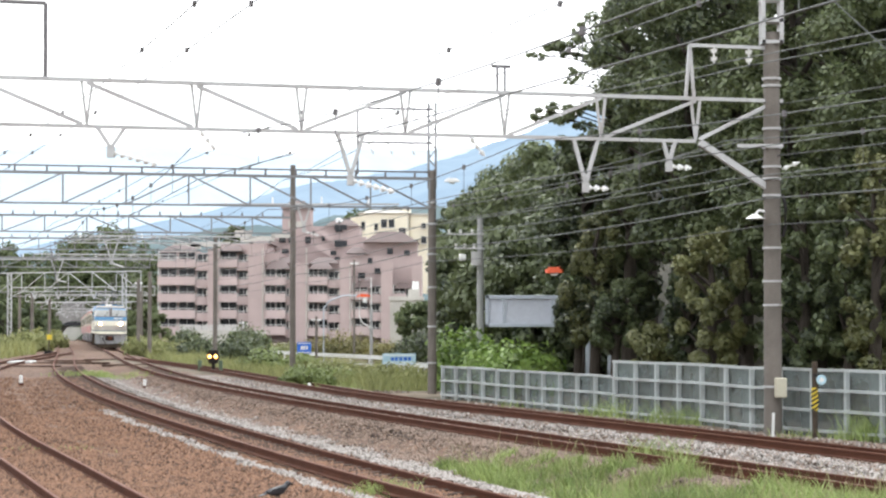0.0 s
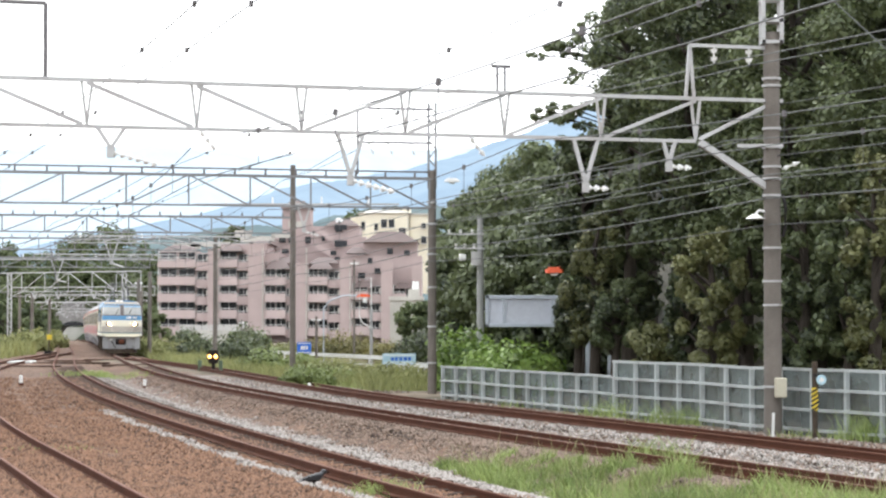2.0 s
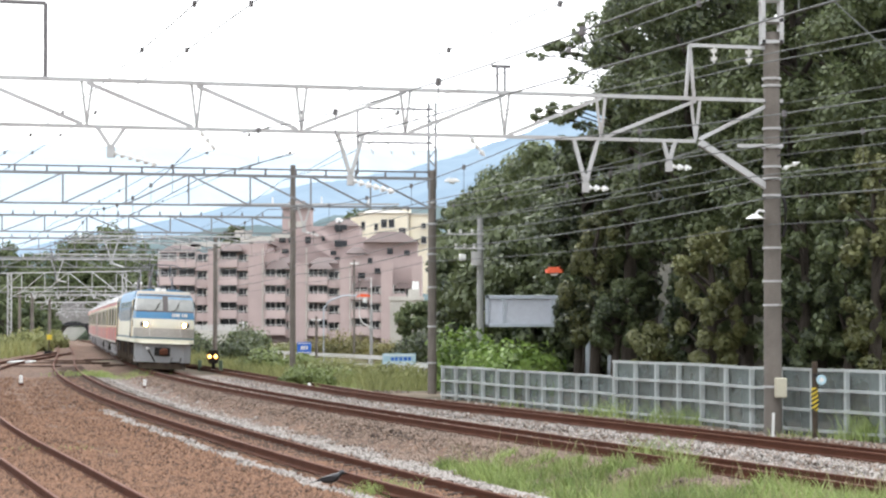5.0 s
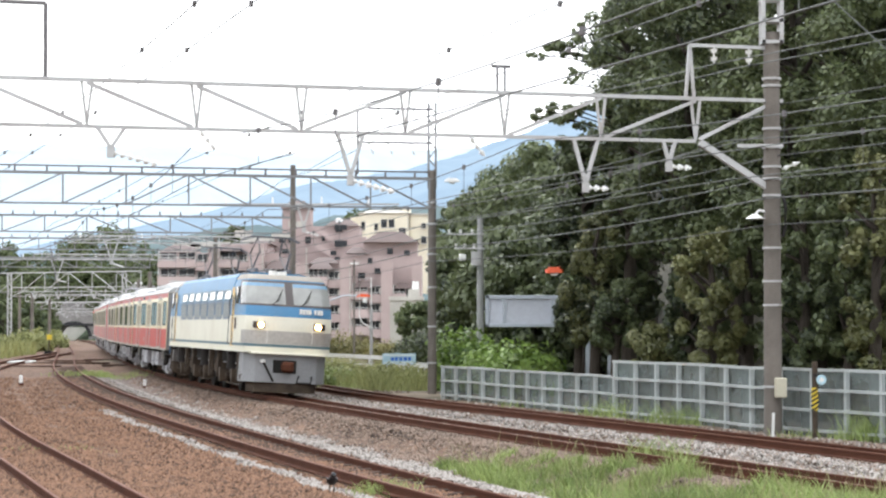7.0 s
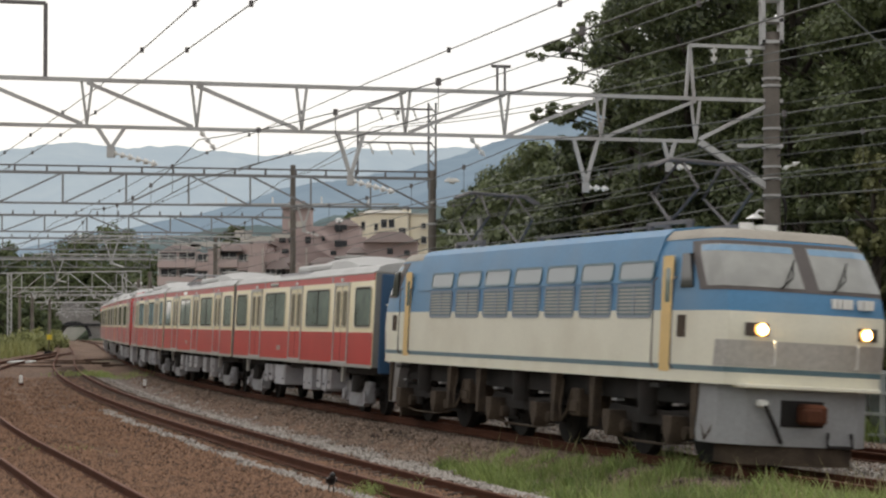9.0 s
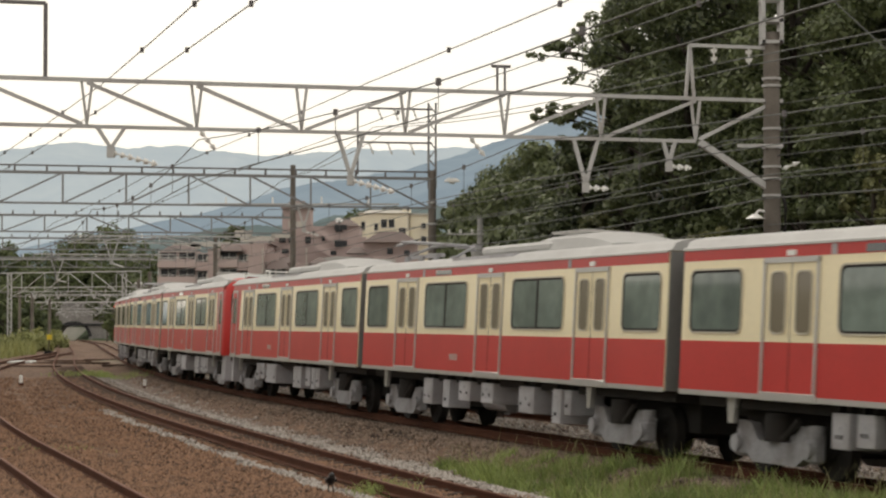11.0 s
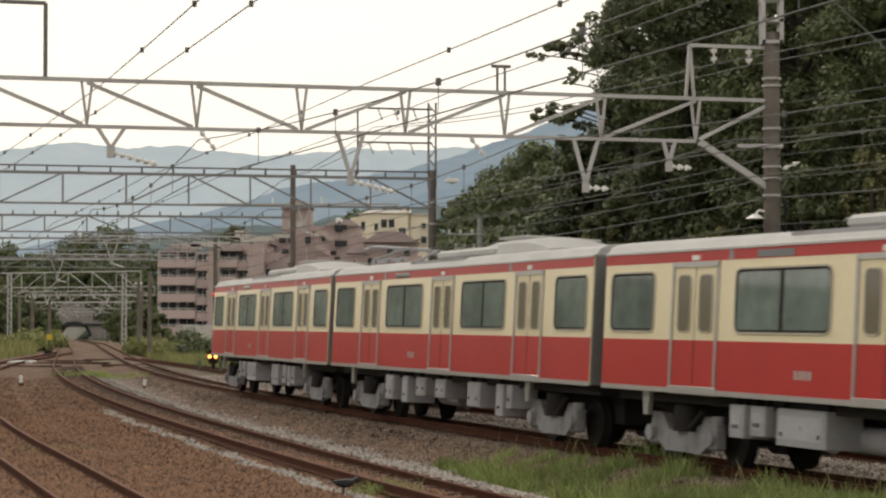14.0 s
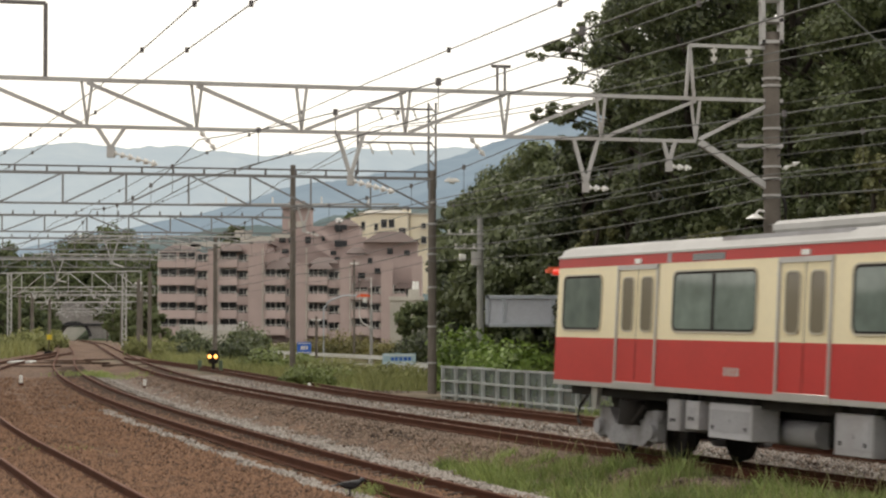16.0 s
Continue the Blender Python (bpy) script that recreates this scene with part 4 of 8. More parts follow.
    part("water_tank", Geo().cyl((at_px(600, 392), 392, apz(386)), (at_px(600, 392), 392, apz(376)), 1.0, 0.5, 12), M_WHITE, root, "white rooftop tank")
    return root


apartment()


def cream_house():
    y = 425.0
    root = thing("cream_apartment_block", "cream rendered apartment block on the hill behind", "apartment building")
    X, Z = (lambda p: at_px(p, y)), (lambda p: up_px(p, y))
    for a, b, top in ((620, 636, 384), (636, 724, 378), (724, 760, 381), (712, 726, 368)):
        part("wall", Geo().box(X(a), X(b), y + (0 if a != 636 else -1.2), y + 12, Z(520), Z(top)), M_CREAM_WALL, root)
    part("roof", Geo().loft([[(X(632), y - 1.8, Z(378)), (X(728), y - 1.8, Z(378)), (X(728), y + 12, Z(378)), (X(632), y + 12, Z(378))], [(X(655), y + 2, Z(371)), (X(712), y + 2, Z(371)), (X(712), y + 11, Z(371)), (X(655), y + 11, Z(371))]]), M_WALLPALE, root)
    part("roof_slab", Geo().box(X(722), X(762), y - 0.4, y + 12.2, Z(381), Z(378)), M_WALLPALE, root)
    for px, py, w, h in ((643, 400, 7, 14), (666, 402, 6, 12), (680, 396, 10, 14), (693, 396, 10, 14), (712, 410, 12, 12), (750, 400, 8, 8), (750, 425, 9, 12), (735, 430, 8, 10), (660, 425, 10, 8)):
        win = part("window", Geo().box(X(px - w / 2), X(px + w / 2), y - 1.3, y + 0.2, Z(py + h / 2), Z(py - h / 2)), M_WINDOW, root)
        part("window_sill", Geo().box(X(px - w / 2) - 0.1, X(px + w / 2) + 0.1, y - 1.45, y - 1.2, Z(py + h / 2) - 0.2, Z(py + h / 2)), M_WALLPALE, win)


cream_house()


def pale_building():
    y = 210.0
    root = thing("small_concrete_building", "small stained pale concrete building beyond the tracks", "building")
    X, Z = (lambda p: at_px(p, y)), (lambda p: up_px(p, y))
    part("wall", Geo().box(X(690), X(748), y, y + 6, Z(640), Z(530)), M_WALLPALE, root)
    part("parapet", Geo().box(X(688), X(750), y - 0.15, y + 6.2, Z(532), Z(525)), M_WALLPALE, root)
    part("roof_box", Geo().box(X(722), X(742), y + 1, y + 3, Z(526), Z(512)), M_WALLPALE, root)
    part("tank", Geo().cyl((X(735), y + 2, Z(512)), (X(735), y + 2, Z(498)), 0.35, 0.3, 12), M_WHITE, root)
    for px, py, w, h in ((719, 560, 11, 30), (719, 600, 11, 24)):
        part("window", Geo().box(X(px - w / 2), X(px + w / 2), y - 0.05, y + 0.1, Z(py + h / 2), Z(py - h / 2)), M_WINDOW, root)


pale_building()
wall_root = thing("retaining_wall", "grey concrete retaining wall below the apartments", "wall", kind="structure")
part("wall", Geo().box(at_px(312, 340), at_px(470, 340), 340, 341, -6, up_px(585, 340)), M_WALLPALE, wall_root)
for k in range(9):
    part("fence_panel", Geo().box(at_px(318 + k * 13, 340), at_px(330 + k * 13, 340), 340.2, 340.3, up_px(585, 340), up_px(575, 340)), M_STAINLESS, wall_root)


# ---- tunnel portal ----
def tunnel():
    y = 522.0
    root = thing("tunnel_portal", "old dark stone tunnel portal with arched opening", "tunnel", kind="structure")
    cx, r, z0 = at_px(131, y), 3.6, up_px(613, y)
    spring = up_px(596, y)
    x0, x1, top = at_px(84, y), at_px(190, y), up_px(545, y)
    prof = [(cx - r, z0)] + [(cx + r * math.cos(a), spring + r * 0.85 * math.sin(a)) for a in (math.pi * (1 - k / 14) for k in range(15))] + [(cx + r, z0)]
    g = Geo()
    # wall with the opening cut out: strips from the arch up to the coping
    n = len(prof)
    v = [(x, yy, z) for yy in (y, y + 5) for x, z in prof] + [(x, y, top) for x, _ in prof]
    f = [(i, i + 1, n + i + 1, n + i) for i in range(n - 1)] + [(i, 2 * n + i, 2 * n + i + 1, i + 1) for i in range(n - 1)]
    g.add(v, f)
    g.box(x0, cx - r, y, y + 5, z0 - 2, top).box(cx + r, x1, y, y + 5, z0 - 2, top)
    part("wall", g, M_STONE, root)
    for k in range(14):
        a0, a1 = math.pi * k / 14 + 0.012, math.pi * (k + 1) / 14 - 0.012
        ring = Geo().loft([[(cx + rr * math.cos(a), y - 0.25, spring + rr * 0.85 * math.sin(a)) for rr, a in ((r, a0), (r + 0.8, a0), (r + 0.8, a1), (r, a1))], [(cx + rr * math.cos(a), y, spring + rr * 0.85 * math.sin(a)) for rr, a in ((r, a0), (r + 0.8, a0), (r + 0.8, a1), (r, a1))]])
        part("arch_stone", ring, M_STONE_DARK, root)
    part("coping", Geo().box(x0 - 0.3, x1 + 0.3, y - 0.5, y + 0.5, up_px(577, y), up_px(573, y)), M_STONE_DARK, root)
    part("slope_wall", Geo().box(at_px(92, y), at_px(186, y), y + 1, y + 4, top, up_px(536, y)), M_STONE, root)
    # added panel whose light colour stands in for daylight beyond the arch
    part("far_view_panel", Geo().box(cx - 9, cx + 9, y + 15, y + 16, z0 - 1, spring + 2.2), M_FAR_VIEW, root, "pale panel standing in for the bright view beyond the arch")


tunnel()

# ---- overhead line: further poles, beams and portals ----


def lattice_mast(root, x, y, z0, z1, w):
    g = Geo()
    for sx in (-1, 1):
        for sy in (-1, 1):
            g.bar((x + sx * w / 2, y + sy * w / 2, z0), (x + sx * w / 2, y + sy * w / 2, z1), 0.07)
    n = max(3, int((z1 - z0) / (w * 1.2)))
    for k in range(n):
        a, b = z0 + (z1 - z0) * k / n, z0 + (z1 - z0) * (k + 1) / n
        e = 1 if k % 2 else -1
        for sy in (-1, 1):
            g.bar((x - e * w / 2, y + sy * w / 2, a), (x + e * w / 2, y + sy * w / 2, b), 0.045)
        for sx in (-1, 1):
            g.bar((x + sx * w / 2, y - e * w / 2, a), (x + sx * w / 2, y + e * w / 2, b), 0.045)
    part("mast", g, M_STEEL, root, "latticed steel mast")


def insulator(parent, p, q=None, r=0.06, name="insulator"):
    """A string of porcelain sheds from p to q."""
    p = Vector(p)
    q = Vector(q) if q is not None else p - Vector((0, 0, 0.35))
    g = Geo()
    g.cyl(p, q, 0.02, n=6)
    n = max(2, int((q - p).length / 0.14))
    for k in range(n):
        c = p + (q - p) * ((k + 0.5) / n)
        d = (q - p).normalized() * 0.04
        g.cyl(c - d, c + d, r * 1.1, r * 0.7, 10)
    part(name, g, M_WHITE, parent)


def simple_beam(label, p, q, z_top, z_low, n, mat_, w=0.08, post=True):
    root = thing("catenary_beam", label, "catenary beam", "catenary beams")
    p, q = Vector((*p, 0)), Vector((*q, 0))
    P = lambda f, z: p + (q - p) * f + Vector((0, 0, z))
    part("top_chord", Geo().bar(P(0, z_top), P(1, z_top), w, w), mat_, root)
    part("bottom_chord", Geo().bar(P(0, z_low), P(1, z_low), w * 0.7, w * 0.7), mat_, root)
    for k in range(n + 1):
        part("vertical", Geo().bar(P(k / n, z_top), P(k / n, z_low), w * 0.6), mat_, root)
        if k < n:
            a, b = (z_top, z_low) if k >= n / 2 else (z_low, z_top)
            part("brace", Geo().bar(P(k / n, a), P((k + 1) / n, b), w * 0.6), mat_, root)
    for k in range(n * 2):
        part("insulator", Geo().cyl(P((k + 0.5) / (2 * n), z_top), P((k + 0.5) / (2 * n), z_top + 0.22), w * 0.45, w * 0.3, 6), M_STEEL_DARK, root)
    return root, P


def line_from(px, y, px2, slope=0.27):
    """Ends of a crossing beam: from the bearing px at the distance y to the bearing px2."""
    x = at_px(px, y)
    t = (px2 - 784) / 3803
    # along direction (-1, -slope)
    k = (x - t * y) / (1 - t * slope)
    return (x, y), (x - k, y - slope * k)


a, b = line_from(760, 71.0, -120)
b2, PB2 = simple_beam("grey steel truss beam over the tracks", a, b, 6.92, 5.95, 8, M_STEEL_MID, 0.09)
part("upper_pipe", Geo().bar(PB2(0, 7.14), PB2(1, 7.14), 0.05), M_STEEL_DARK, b2)
for y, px, px2, zt, zl, n, top, r in ((100, 518, -150, 6.95, 6.2, 9, 9.4, 0.14), (126, 381, -60, 6.85, 6.2, 7, 7.0, 0.14), (158, 265, -40, 6.6, 5.9, 7, 5.6, 0.16)):
    a, b = line_from(px, y, px2, 0.22)
    simple_beam("distant grey steel beam over the tracks", a, b, zt, zl, n, M_STEEL_MID, 0.1)
    pl, _ = concrete_pole(a[0], a[1], top, r, "brown weathered catenary pole in the distance")
for y, px, px2, zt, zl, n in ((126, 440, 120, 7.0, 6.6, 6), (160, 310, 60, 6.9, 6.5, 6)):
    a, b = line_from(px, y, px2, 0.2)
    simple_beam("pale distant catenary arm", a, b, zt, zl, n, M_STEEL, 0.09)
for y, pl, pr, zt, zl in ((200, 17, 220, 6.4, 4.6), (245, 35, 250, 5.6, 4.6), (290, 58, 245, 5.2, 4.2), (340, 75, 215, 4.4, 3.4), (400, 88, 200, 3.6, 2.8), (460, 98, 190, 3.2, 2.4)):
    xl, xr = at_px(pl, y + 5), at_px(pr, y - 5)
    root, P = simple_beam("pale steel portal over the station throat", (xr + 1.5, y - 5), (xl - 1.0, y + 5), zt, zl, 6, M_STEEL, 0.11)
    for x, yy in ((xl, y + 5), (xr, y - 5)):
        if y < 230:
            lattice_mast(root, x, yy, ground_height(x, yy) - 0.2, zt, 0.36)
        else:
            part("post", Geo().cyl((x, yy, ground_height(x, yy) - 0.3), (x, yy, zt), 0.2, 0.15, 8), M_CONCRETE, root)
    for f in (0.3, 0.55, 0.72):
        part("hanger", Geo().bar(P(f, zl), P(f + 0.02, zl - 0.7), 0.08).bar(P(f + 0.04, zl), P(f + 0.02, zl - 0.7), 0.08), M_STEEL, root)

for y, p0, p1, py, v0, v1, vy in ((126, 118, 274, 424, 184, 210, 462), (100, 345, 706, 362, 526, 549, 404), (158, 0, 272, 459, 90, 112, 492)):
    za, zv = up_px(py, y), up_px(vy, y)
    arm = thing("catenary_beam", "pale galvanised cross beam with a v-shaped hanger", "catenary beam", "catenary beams")
    part("arm", Geo().bar((at_px(p1, y), y, za), (at_px(p0, y), y, za), 0.09), M_STEEL, arm)
    xm = at_px((v0 + v1) / 2, y)
    for v in (v0, v1):
        part("hanger_strut", Geo().bar((at_px(v, y), y, za), (xm, y, zv), 0.08), M_STEEL, arm)
    part("hanger_foot", Geo().box(xm - 0.09, xm + 0.09, y - 0.09, y + 0.09, zv - 0.2, zv, bevel=0.01), M_STEEL, arm)
    insulator(arm, (xm, y, zv - 0.15), (xm + 0.7, y, zv - 0.35), 0.06)
    for f in (0.15, 0.38, 0.62, 0.85):
        xi = at_px(p0 + (p1 - p0) * f, y)
        part("insulator", Geo().cyl((xi, y, za), (xi, y, za + 0.35), 0.05, 0.03, 6), M_WHITE, arm)

# fittings of the near beam and pole
for px, hang, tip in ((1037, 0.55, (1035, 325)), (1185, 0.3, (1187, 288)), (195, 0.7, (195, 262)), (620, 0.6, (620, 312))):
    k = node_at((px - 784) / 3803)
    p = PB(k, 6.0)
    z = up_px(tip[1], p.y)
    for e in (-0.27, 0.27):
        part("hanger_strut", Geo().bar(PB(k + e * (1 if hang > 0.4 else 0.5), 6.02), Vector((p.x, p.y, z)), 0.07), M_STEEL, beam_near)
    part("hanger_foot", Geo().box(p.x - 0.07, p.x + 0.07, p.y - 0.07, p.y + 0.07, z - 0.18, z + 0.02), M_STEEL, beam_near)
    insulator(beam_near, (p.x, p.y, z - 0.08), PB(k - 0.5, z - 0.1) if px > 900 else PB(k - 0.9, z - 0.3))
for px in (367, 845):
    k = node_at((px - 784) / 3803)
    insulator(beam_near, PB(k + 0.15, 5.98), PB(k - 0.15, 5.62), 0.05)
k = node_at((1222 - 784) / 3803)
for e in (-0.09, 0.09):
    part("bracket_post", Geo().bar(PB(k + e, 6.95), PB(k, 8.02), 0.06), M_STEEL, beam_near)
part("bracket_arm", Geo().bar(PB(k, 8.02), PB(-0.1, 8.02), 0.07), M_STEEL, beam_near)
for px in (1265, 1327):
    kk = node_at((px - 784) / 3803)
    insulator(beam_near, PB(kk, 8.0), PB(kk, 7.66), 0.075)
k = node_at((78 - 784) / 3803)
part("bracket_post", Geo().bar(PB(k, 6.95), PB(k, 8.35), 0.07), M_STEEL_DARK, beam_near)
part("bracket_arm", Geo().bar(PB(k, 8.35), PB(k + 4, 8.35), 0.07), M_STEEL_DARK, beam_near)
k = node_at((887 - 784) / 3803)
for e in (-0.08, 0.08):
    part("bracket_post", Geo().bar(PB(k + e, 6.95), PB(k + e, 7.42), 0.05), M_STEEL_DARK, beam_near)
part("bracket_arm", Geo().bar(PB(k + 0.2, 7.44), PB(k - 0.2, 7.44), 0.06), M_STEEL_DARK, beam_near)
part("knee_brace", Geo().bar(PB(NODES[0] - 0.1, 6.0), PB(0.12, 5.1), 0.11, 0.13), M_STEEL, beam_near)
# pole near: lattice head, bands, lamp, box, cable
for sx in (-1, 1):
    for sy in (-1, 1):
        part("head_post", Geo().bar((sx * 0.19, sy * 0.17, 8.1 - PZ), (sx * 0.19, sy * 0.17, 10.4 - PZ), 0.08), M_STEEL, pole_near)
for z in (8.1, 8.55, 9.0, 9.45, 9.9, 10.35):
    part("head_plate", Geo().box(-0.22, 0.22, -0.21, 0.21, z - PZ, z - PZ + 0.07), M_STEEL, pole_near)
for z in (0.9, 2.6, 3.1, 3.8, 4.9, 5.25, 5.5, 5.9, 6.3, 7.2, 7.35):
    part("band", Geo().cyl((0, 0, z - PZ), (0, 0, z - PZ + 0.045), 0.205, n=16), M_STEEL, pole_near, "steel pole band")
for z, w in ((5.95, 0.75), (6.05, -0.0)):
    if w:
        part("cross_arm", Geo().bar((-w, -0.22, z - PZ), (0.2, -0.2, z - PZ), 0.07), M_STEEL, pole_near)
lampz = up_px(383, 45) - PZ
part("lamp_arm", Geo().tube([(-0.18, -0.1, lampz + 0.1), (-0.3, -0.15, lampz + 0.12), (-0.38, -0.18, lampz + 0.02)], 0.03), M_WHITE, pole_near)
part("lamp_shade", Geo().cyl((-0.38, -0.18, lampz - 0.06), (-0.38, -0.18, lampz + 0.04), 0.21, 0.06, 16), M_WHITE, pole_near, "white enamel lamp shade")
part("junction_box", Geo().box(0.0, 0.24, -0.36, -0.18, up_px(703, 45) - PZ, up_px(668, 45) - PZ, bevel=0.02), M_BOX, pole_near, "yellowed plastic junction box")
part("cable_coil", Geo().tube([(0.2, -0.12, up_px(345, 45) - PZ), (0.26, -0.15, up_px(370, 45) - PZ), (0.25, -0.15, up_px(405, 45) - PZ), (0.2, -0.12, up_px(420, 45) - PZ)], 0.04), M_DARK, pole_near)
part("stake", Geo().cyl((-0.1, -0.6, 0.0), (-0.08, -0.6, 0.5), 0.03, n=8), M_WHITE, pole_near, "white marker stake")
insulator(pole_near, (0.2, -0.1, up_px(300, 45) - PZ), (0.55, -0.2, up_px(288, 45) - PZ), 0.05)
# second pole: lattice head with arms
for sx in (-1, 1):
    part("head_post", Geo().bar((sx * 0.12, 0, 6.6 - PZ2), (sx * 0.12, 0, 9.45 - PZ2), 0.07), M_STEEL_MID, pole_second)
for k in range(9):
    e = 1 if k % 2 else -1
    part("head_lacing", Geo().bar((-e * 0.12, 0, 6.7 - PZ2 + k * 0.3), (e * 0.12, 0, 7.0 - PZ2 + k * 0.3), 0.04), M_STEEL_MID, pole_second)
for py, x1 in ((193, -2.1), (253, -2.45)):
    z = up_px(py, 71) - PZ2
    part("arm", Geo().bar((0, 0, z), (x1, -0.5, z), 0.06), M_STEEL_DARK, pole_second)
    for f in (0.3, 0.6, 0.85):
        insulator(pole_second, (x1 * f, -0.5 * f, z), (x1 * f + 0.15, -0.5 * f, z - 0.4), 0.04)
part("arm_post", Geo().bar((-2.45, -0.5, up_px(310, 71) - PZ2), (-2.45, -0.5, up_px(193, 71) - PZ2), 0.06), M_STEEL_DARK, pole_second)
for z in (1.0, 2.2, 3.5, 4.6, 5.6, 6.3):
    part("band", Geo().cyl((0, 0, z), (0, 0, z + 0.06), 0.16, n=12), M_STEEL, pole_second)


# ---- wires ----
def sagged(p, q, sag, n=12):
    p, q = Vector(p), Vector(q)
    return [p + (q - p) * (i / n) - Vector((0, 0, sag * 4 * (i / n) * (1 - i / n))) for i in range(n + 1)]


def overhead(track, ys, off, label, z_m=5.95, z_c=5.15, r=0.011):
    root = thing("overhead_wire", label, "overhead line", "overhead lines")
    sup = []
    for i, y in enumerate(ys):
        p, d = track.at(track.s_at(y))
        s = Vector((d.y, -d.x, 0)).normalized()
        sup.append((p + s * (off + (0.2 if i % 2 else -0.2))))
    for a, b in zip(sup, sup[1:]):
        m = sagged(a + Vector((0, 0, z_m)), b + Vector((0, 0, z_m)), 0.4)
        part("messenger_wire", Geo().tube(m, r, 5), M_WIRE, root)
        part("contact_wire", Geo().tube(sagged(a + Vector((0, 0, z_c)), b + Vector((0, 0, z_c)), 0.03, 4), r, 5), M_WIRE, root)
        for i in range(2, 12, 2):
            c = m[i]
            f = i / 12
            part("dropper", Geo().cyl(c, (c.x, c.y, (a.z + (b.z - a.z) * f) + z_c - 0.02), 0.006, n=4), M_WIRE, root)
            part("clamp", Geo().cyl(c - Vector((0, 0, 0.05)), c + Vector((0, 0, 0.05)), 0.04, 0.04, 6), M_STEEL_DARK, root)


SUPPORTS = [14.5, 43.5, 70, 98, 125, 158, 200, 245, 290, 340]
overhead(TRACK_B, SUPPORTS, 0.7, "overhead wires above the middle track")
overhead(TRACK_C, SUPPORTS, 0.0, "overhead wires above the main track")
overhead(TRACK_D, SUPPORTS[:5], 0.0, "overhead wires above the outer track")


def strung(label, pts, sag=0.3, r=0.011, name="feeder_wire"):
    root = thing(name, label, "wire", "feeder wires")
    for a, b in zip(pts, pts[1:]):
        part("wire", Geo().tube(sagged(a, b, sag), r, 5), M_WIRE, root)
    return root


near_next = Vector((17.5, 16.5, 0))
for dx, z1, z2, z0, r in ((-0.15, 4.85, 4.6, 4.9, 0.016), (-0.15, 5.25, 5.0, 5.3, 0.012), (0.1, 5.75, 5.5, 5.8, 0.012), (0.3, 6.3, 6.1, 6.4, 0.012), (-0.1, 4.3, 4.2, 4.4, 0.01)):
    strung("dark feeder cable strung along the line", [near_next + Vector((dx, 0, z0)), Vector((6.9 + dx, 44.8, z1)), Vector((-0.36 + dx, 71.0, z2)), Vector((at_px(518, 100), 100, z2 - 0.3)), Vector((at_px(381, 126), 126, z2 - 0.5))], 0.14, r)
for px, dz in ((1265, 0.0), (1327, 0.0)):
    kk = node_at((px - 784) / 3803)
    q = PB(kk, 7.64)
    strung("feeder wire on porcelain insulators", [q + Vector((10.2, -28, 0.1)), q, Vector((-2.3 + (px - 1265) * 0.012, 70.6, 8.6)), Vector((at_px(500, 100), 99, 8.6)), Vector((at_px(360, 126), 125, 7.5))], 0.2, 0.013)
for x0, x1, x2, x3, x4 in ((1.0, -6.69, -15.6, -24.0, -31.5), (2.0, -5.98, -14.8, -23.0, -30.4), (6.5, -1.5, -9.8, -17.8, -25.0), (8.4, 0.6, -7.4, -15.4, -22.5)):
    run = [Vector((x0, 14.5, 7.0)), Vector((x1, 42.2, 6.98)), Vector((x2, 70, 6.88)), Vector((x3, 98, 6.6)), Vector((x4, 126, 6.3))]
    line = strung("overhead messenger wire with small clamps", run, 0.05, 0.011, "overhead_wire")
    for a, b in zip(run[:3], run[1:4]):
        for f in (0.2, 0.4, 0.6, 0.8):
            c = a + (b - a) * f - Vector((0, 0, 0.05 * 4 * f * (1 - f)))
            part("clamp", Geo().cyl(c - Vector((0, 0, 0.045)), c + Vector((0, 0, 0.045)), 0.035, n=6), M_STEEL_DARK, line)
strung("guy wire slanting from the pole", [(6.95, 45, 10.2), (10.4, 40.5, 5.6)], 0.02, 0.012)
strung("rusty return wire through the trees", [near_next + Vector((0.5, 0, 7.4)), (7.1, 45.1, 6.85), (2.6, 60, 6.2)], 0.2, 0.011)


# ---- road behind the fence: utility pole, sign, lamps ----
def utility_pole():
    x, y = at_px(850, 75), 75.0
    z0 = terrain(x, y)
    root = thing("utility_pole", "grey utility pole with transformer and cross arms", "utility pole", at=Matrix.Translation((x, y, z0)))
    top = up_px(385, y) - z0
    part("shaft", Geo().cyl((0, 0, -0.4), (0, 0, top), 0.15, 0.1, 12), M_CONCRETE_PALE, root)
    for py, w in ((415, 1.15), (440, 0.9)):
        z = up_px(py, y) - z0
        part("cross_arm", Geo().bar((-w, -0.12, z), (0.15, -0.12, z), 0.06), M_STEEL, root)
        for f in (0.25, 0.6, 0.95):
            insulator(root, (-w * f, -0.12, z + 0.16), (-w * f, -0.12, z), 0.05)
    part("transformer", Geo().cyl((-0.12, -0.3, up_px(470, y) - z0), (-0.12, -0.3, up_px(446, y) - z0), 0.2, n=12), M_STEEL, root, "grey pole transformer")
    part("switch", Geo().box(-0.75, -0.5, -0.25, -0.1, up_px(462, y) - z0, up_px(450, y) - z0, bevel=0.03), M_WHITE, root)


utility_pole()


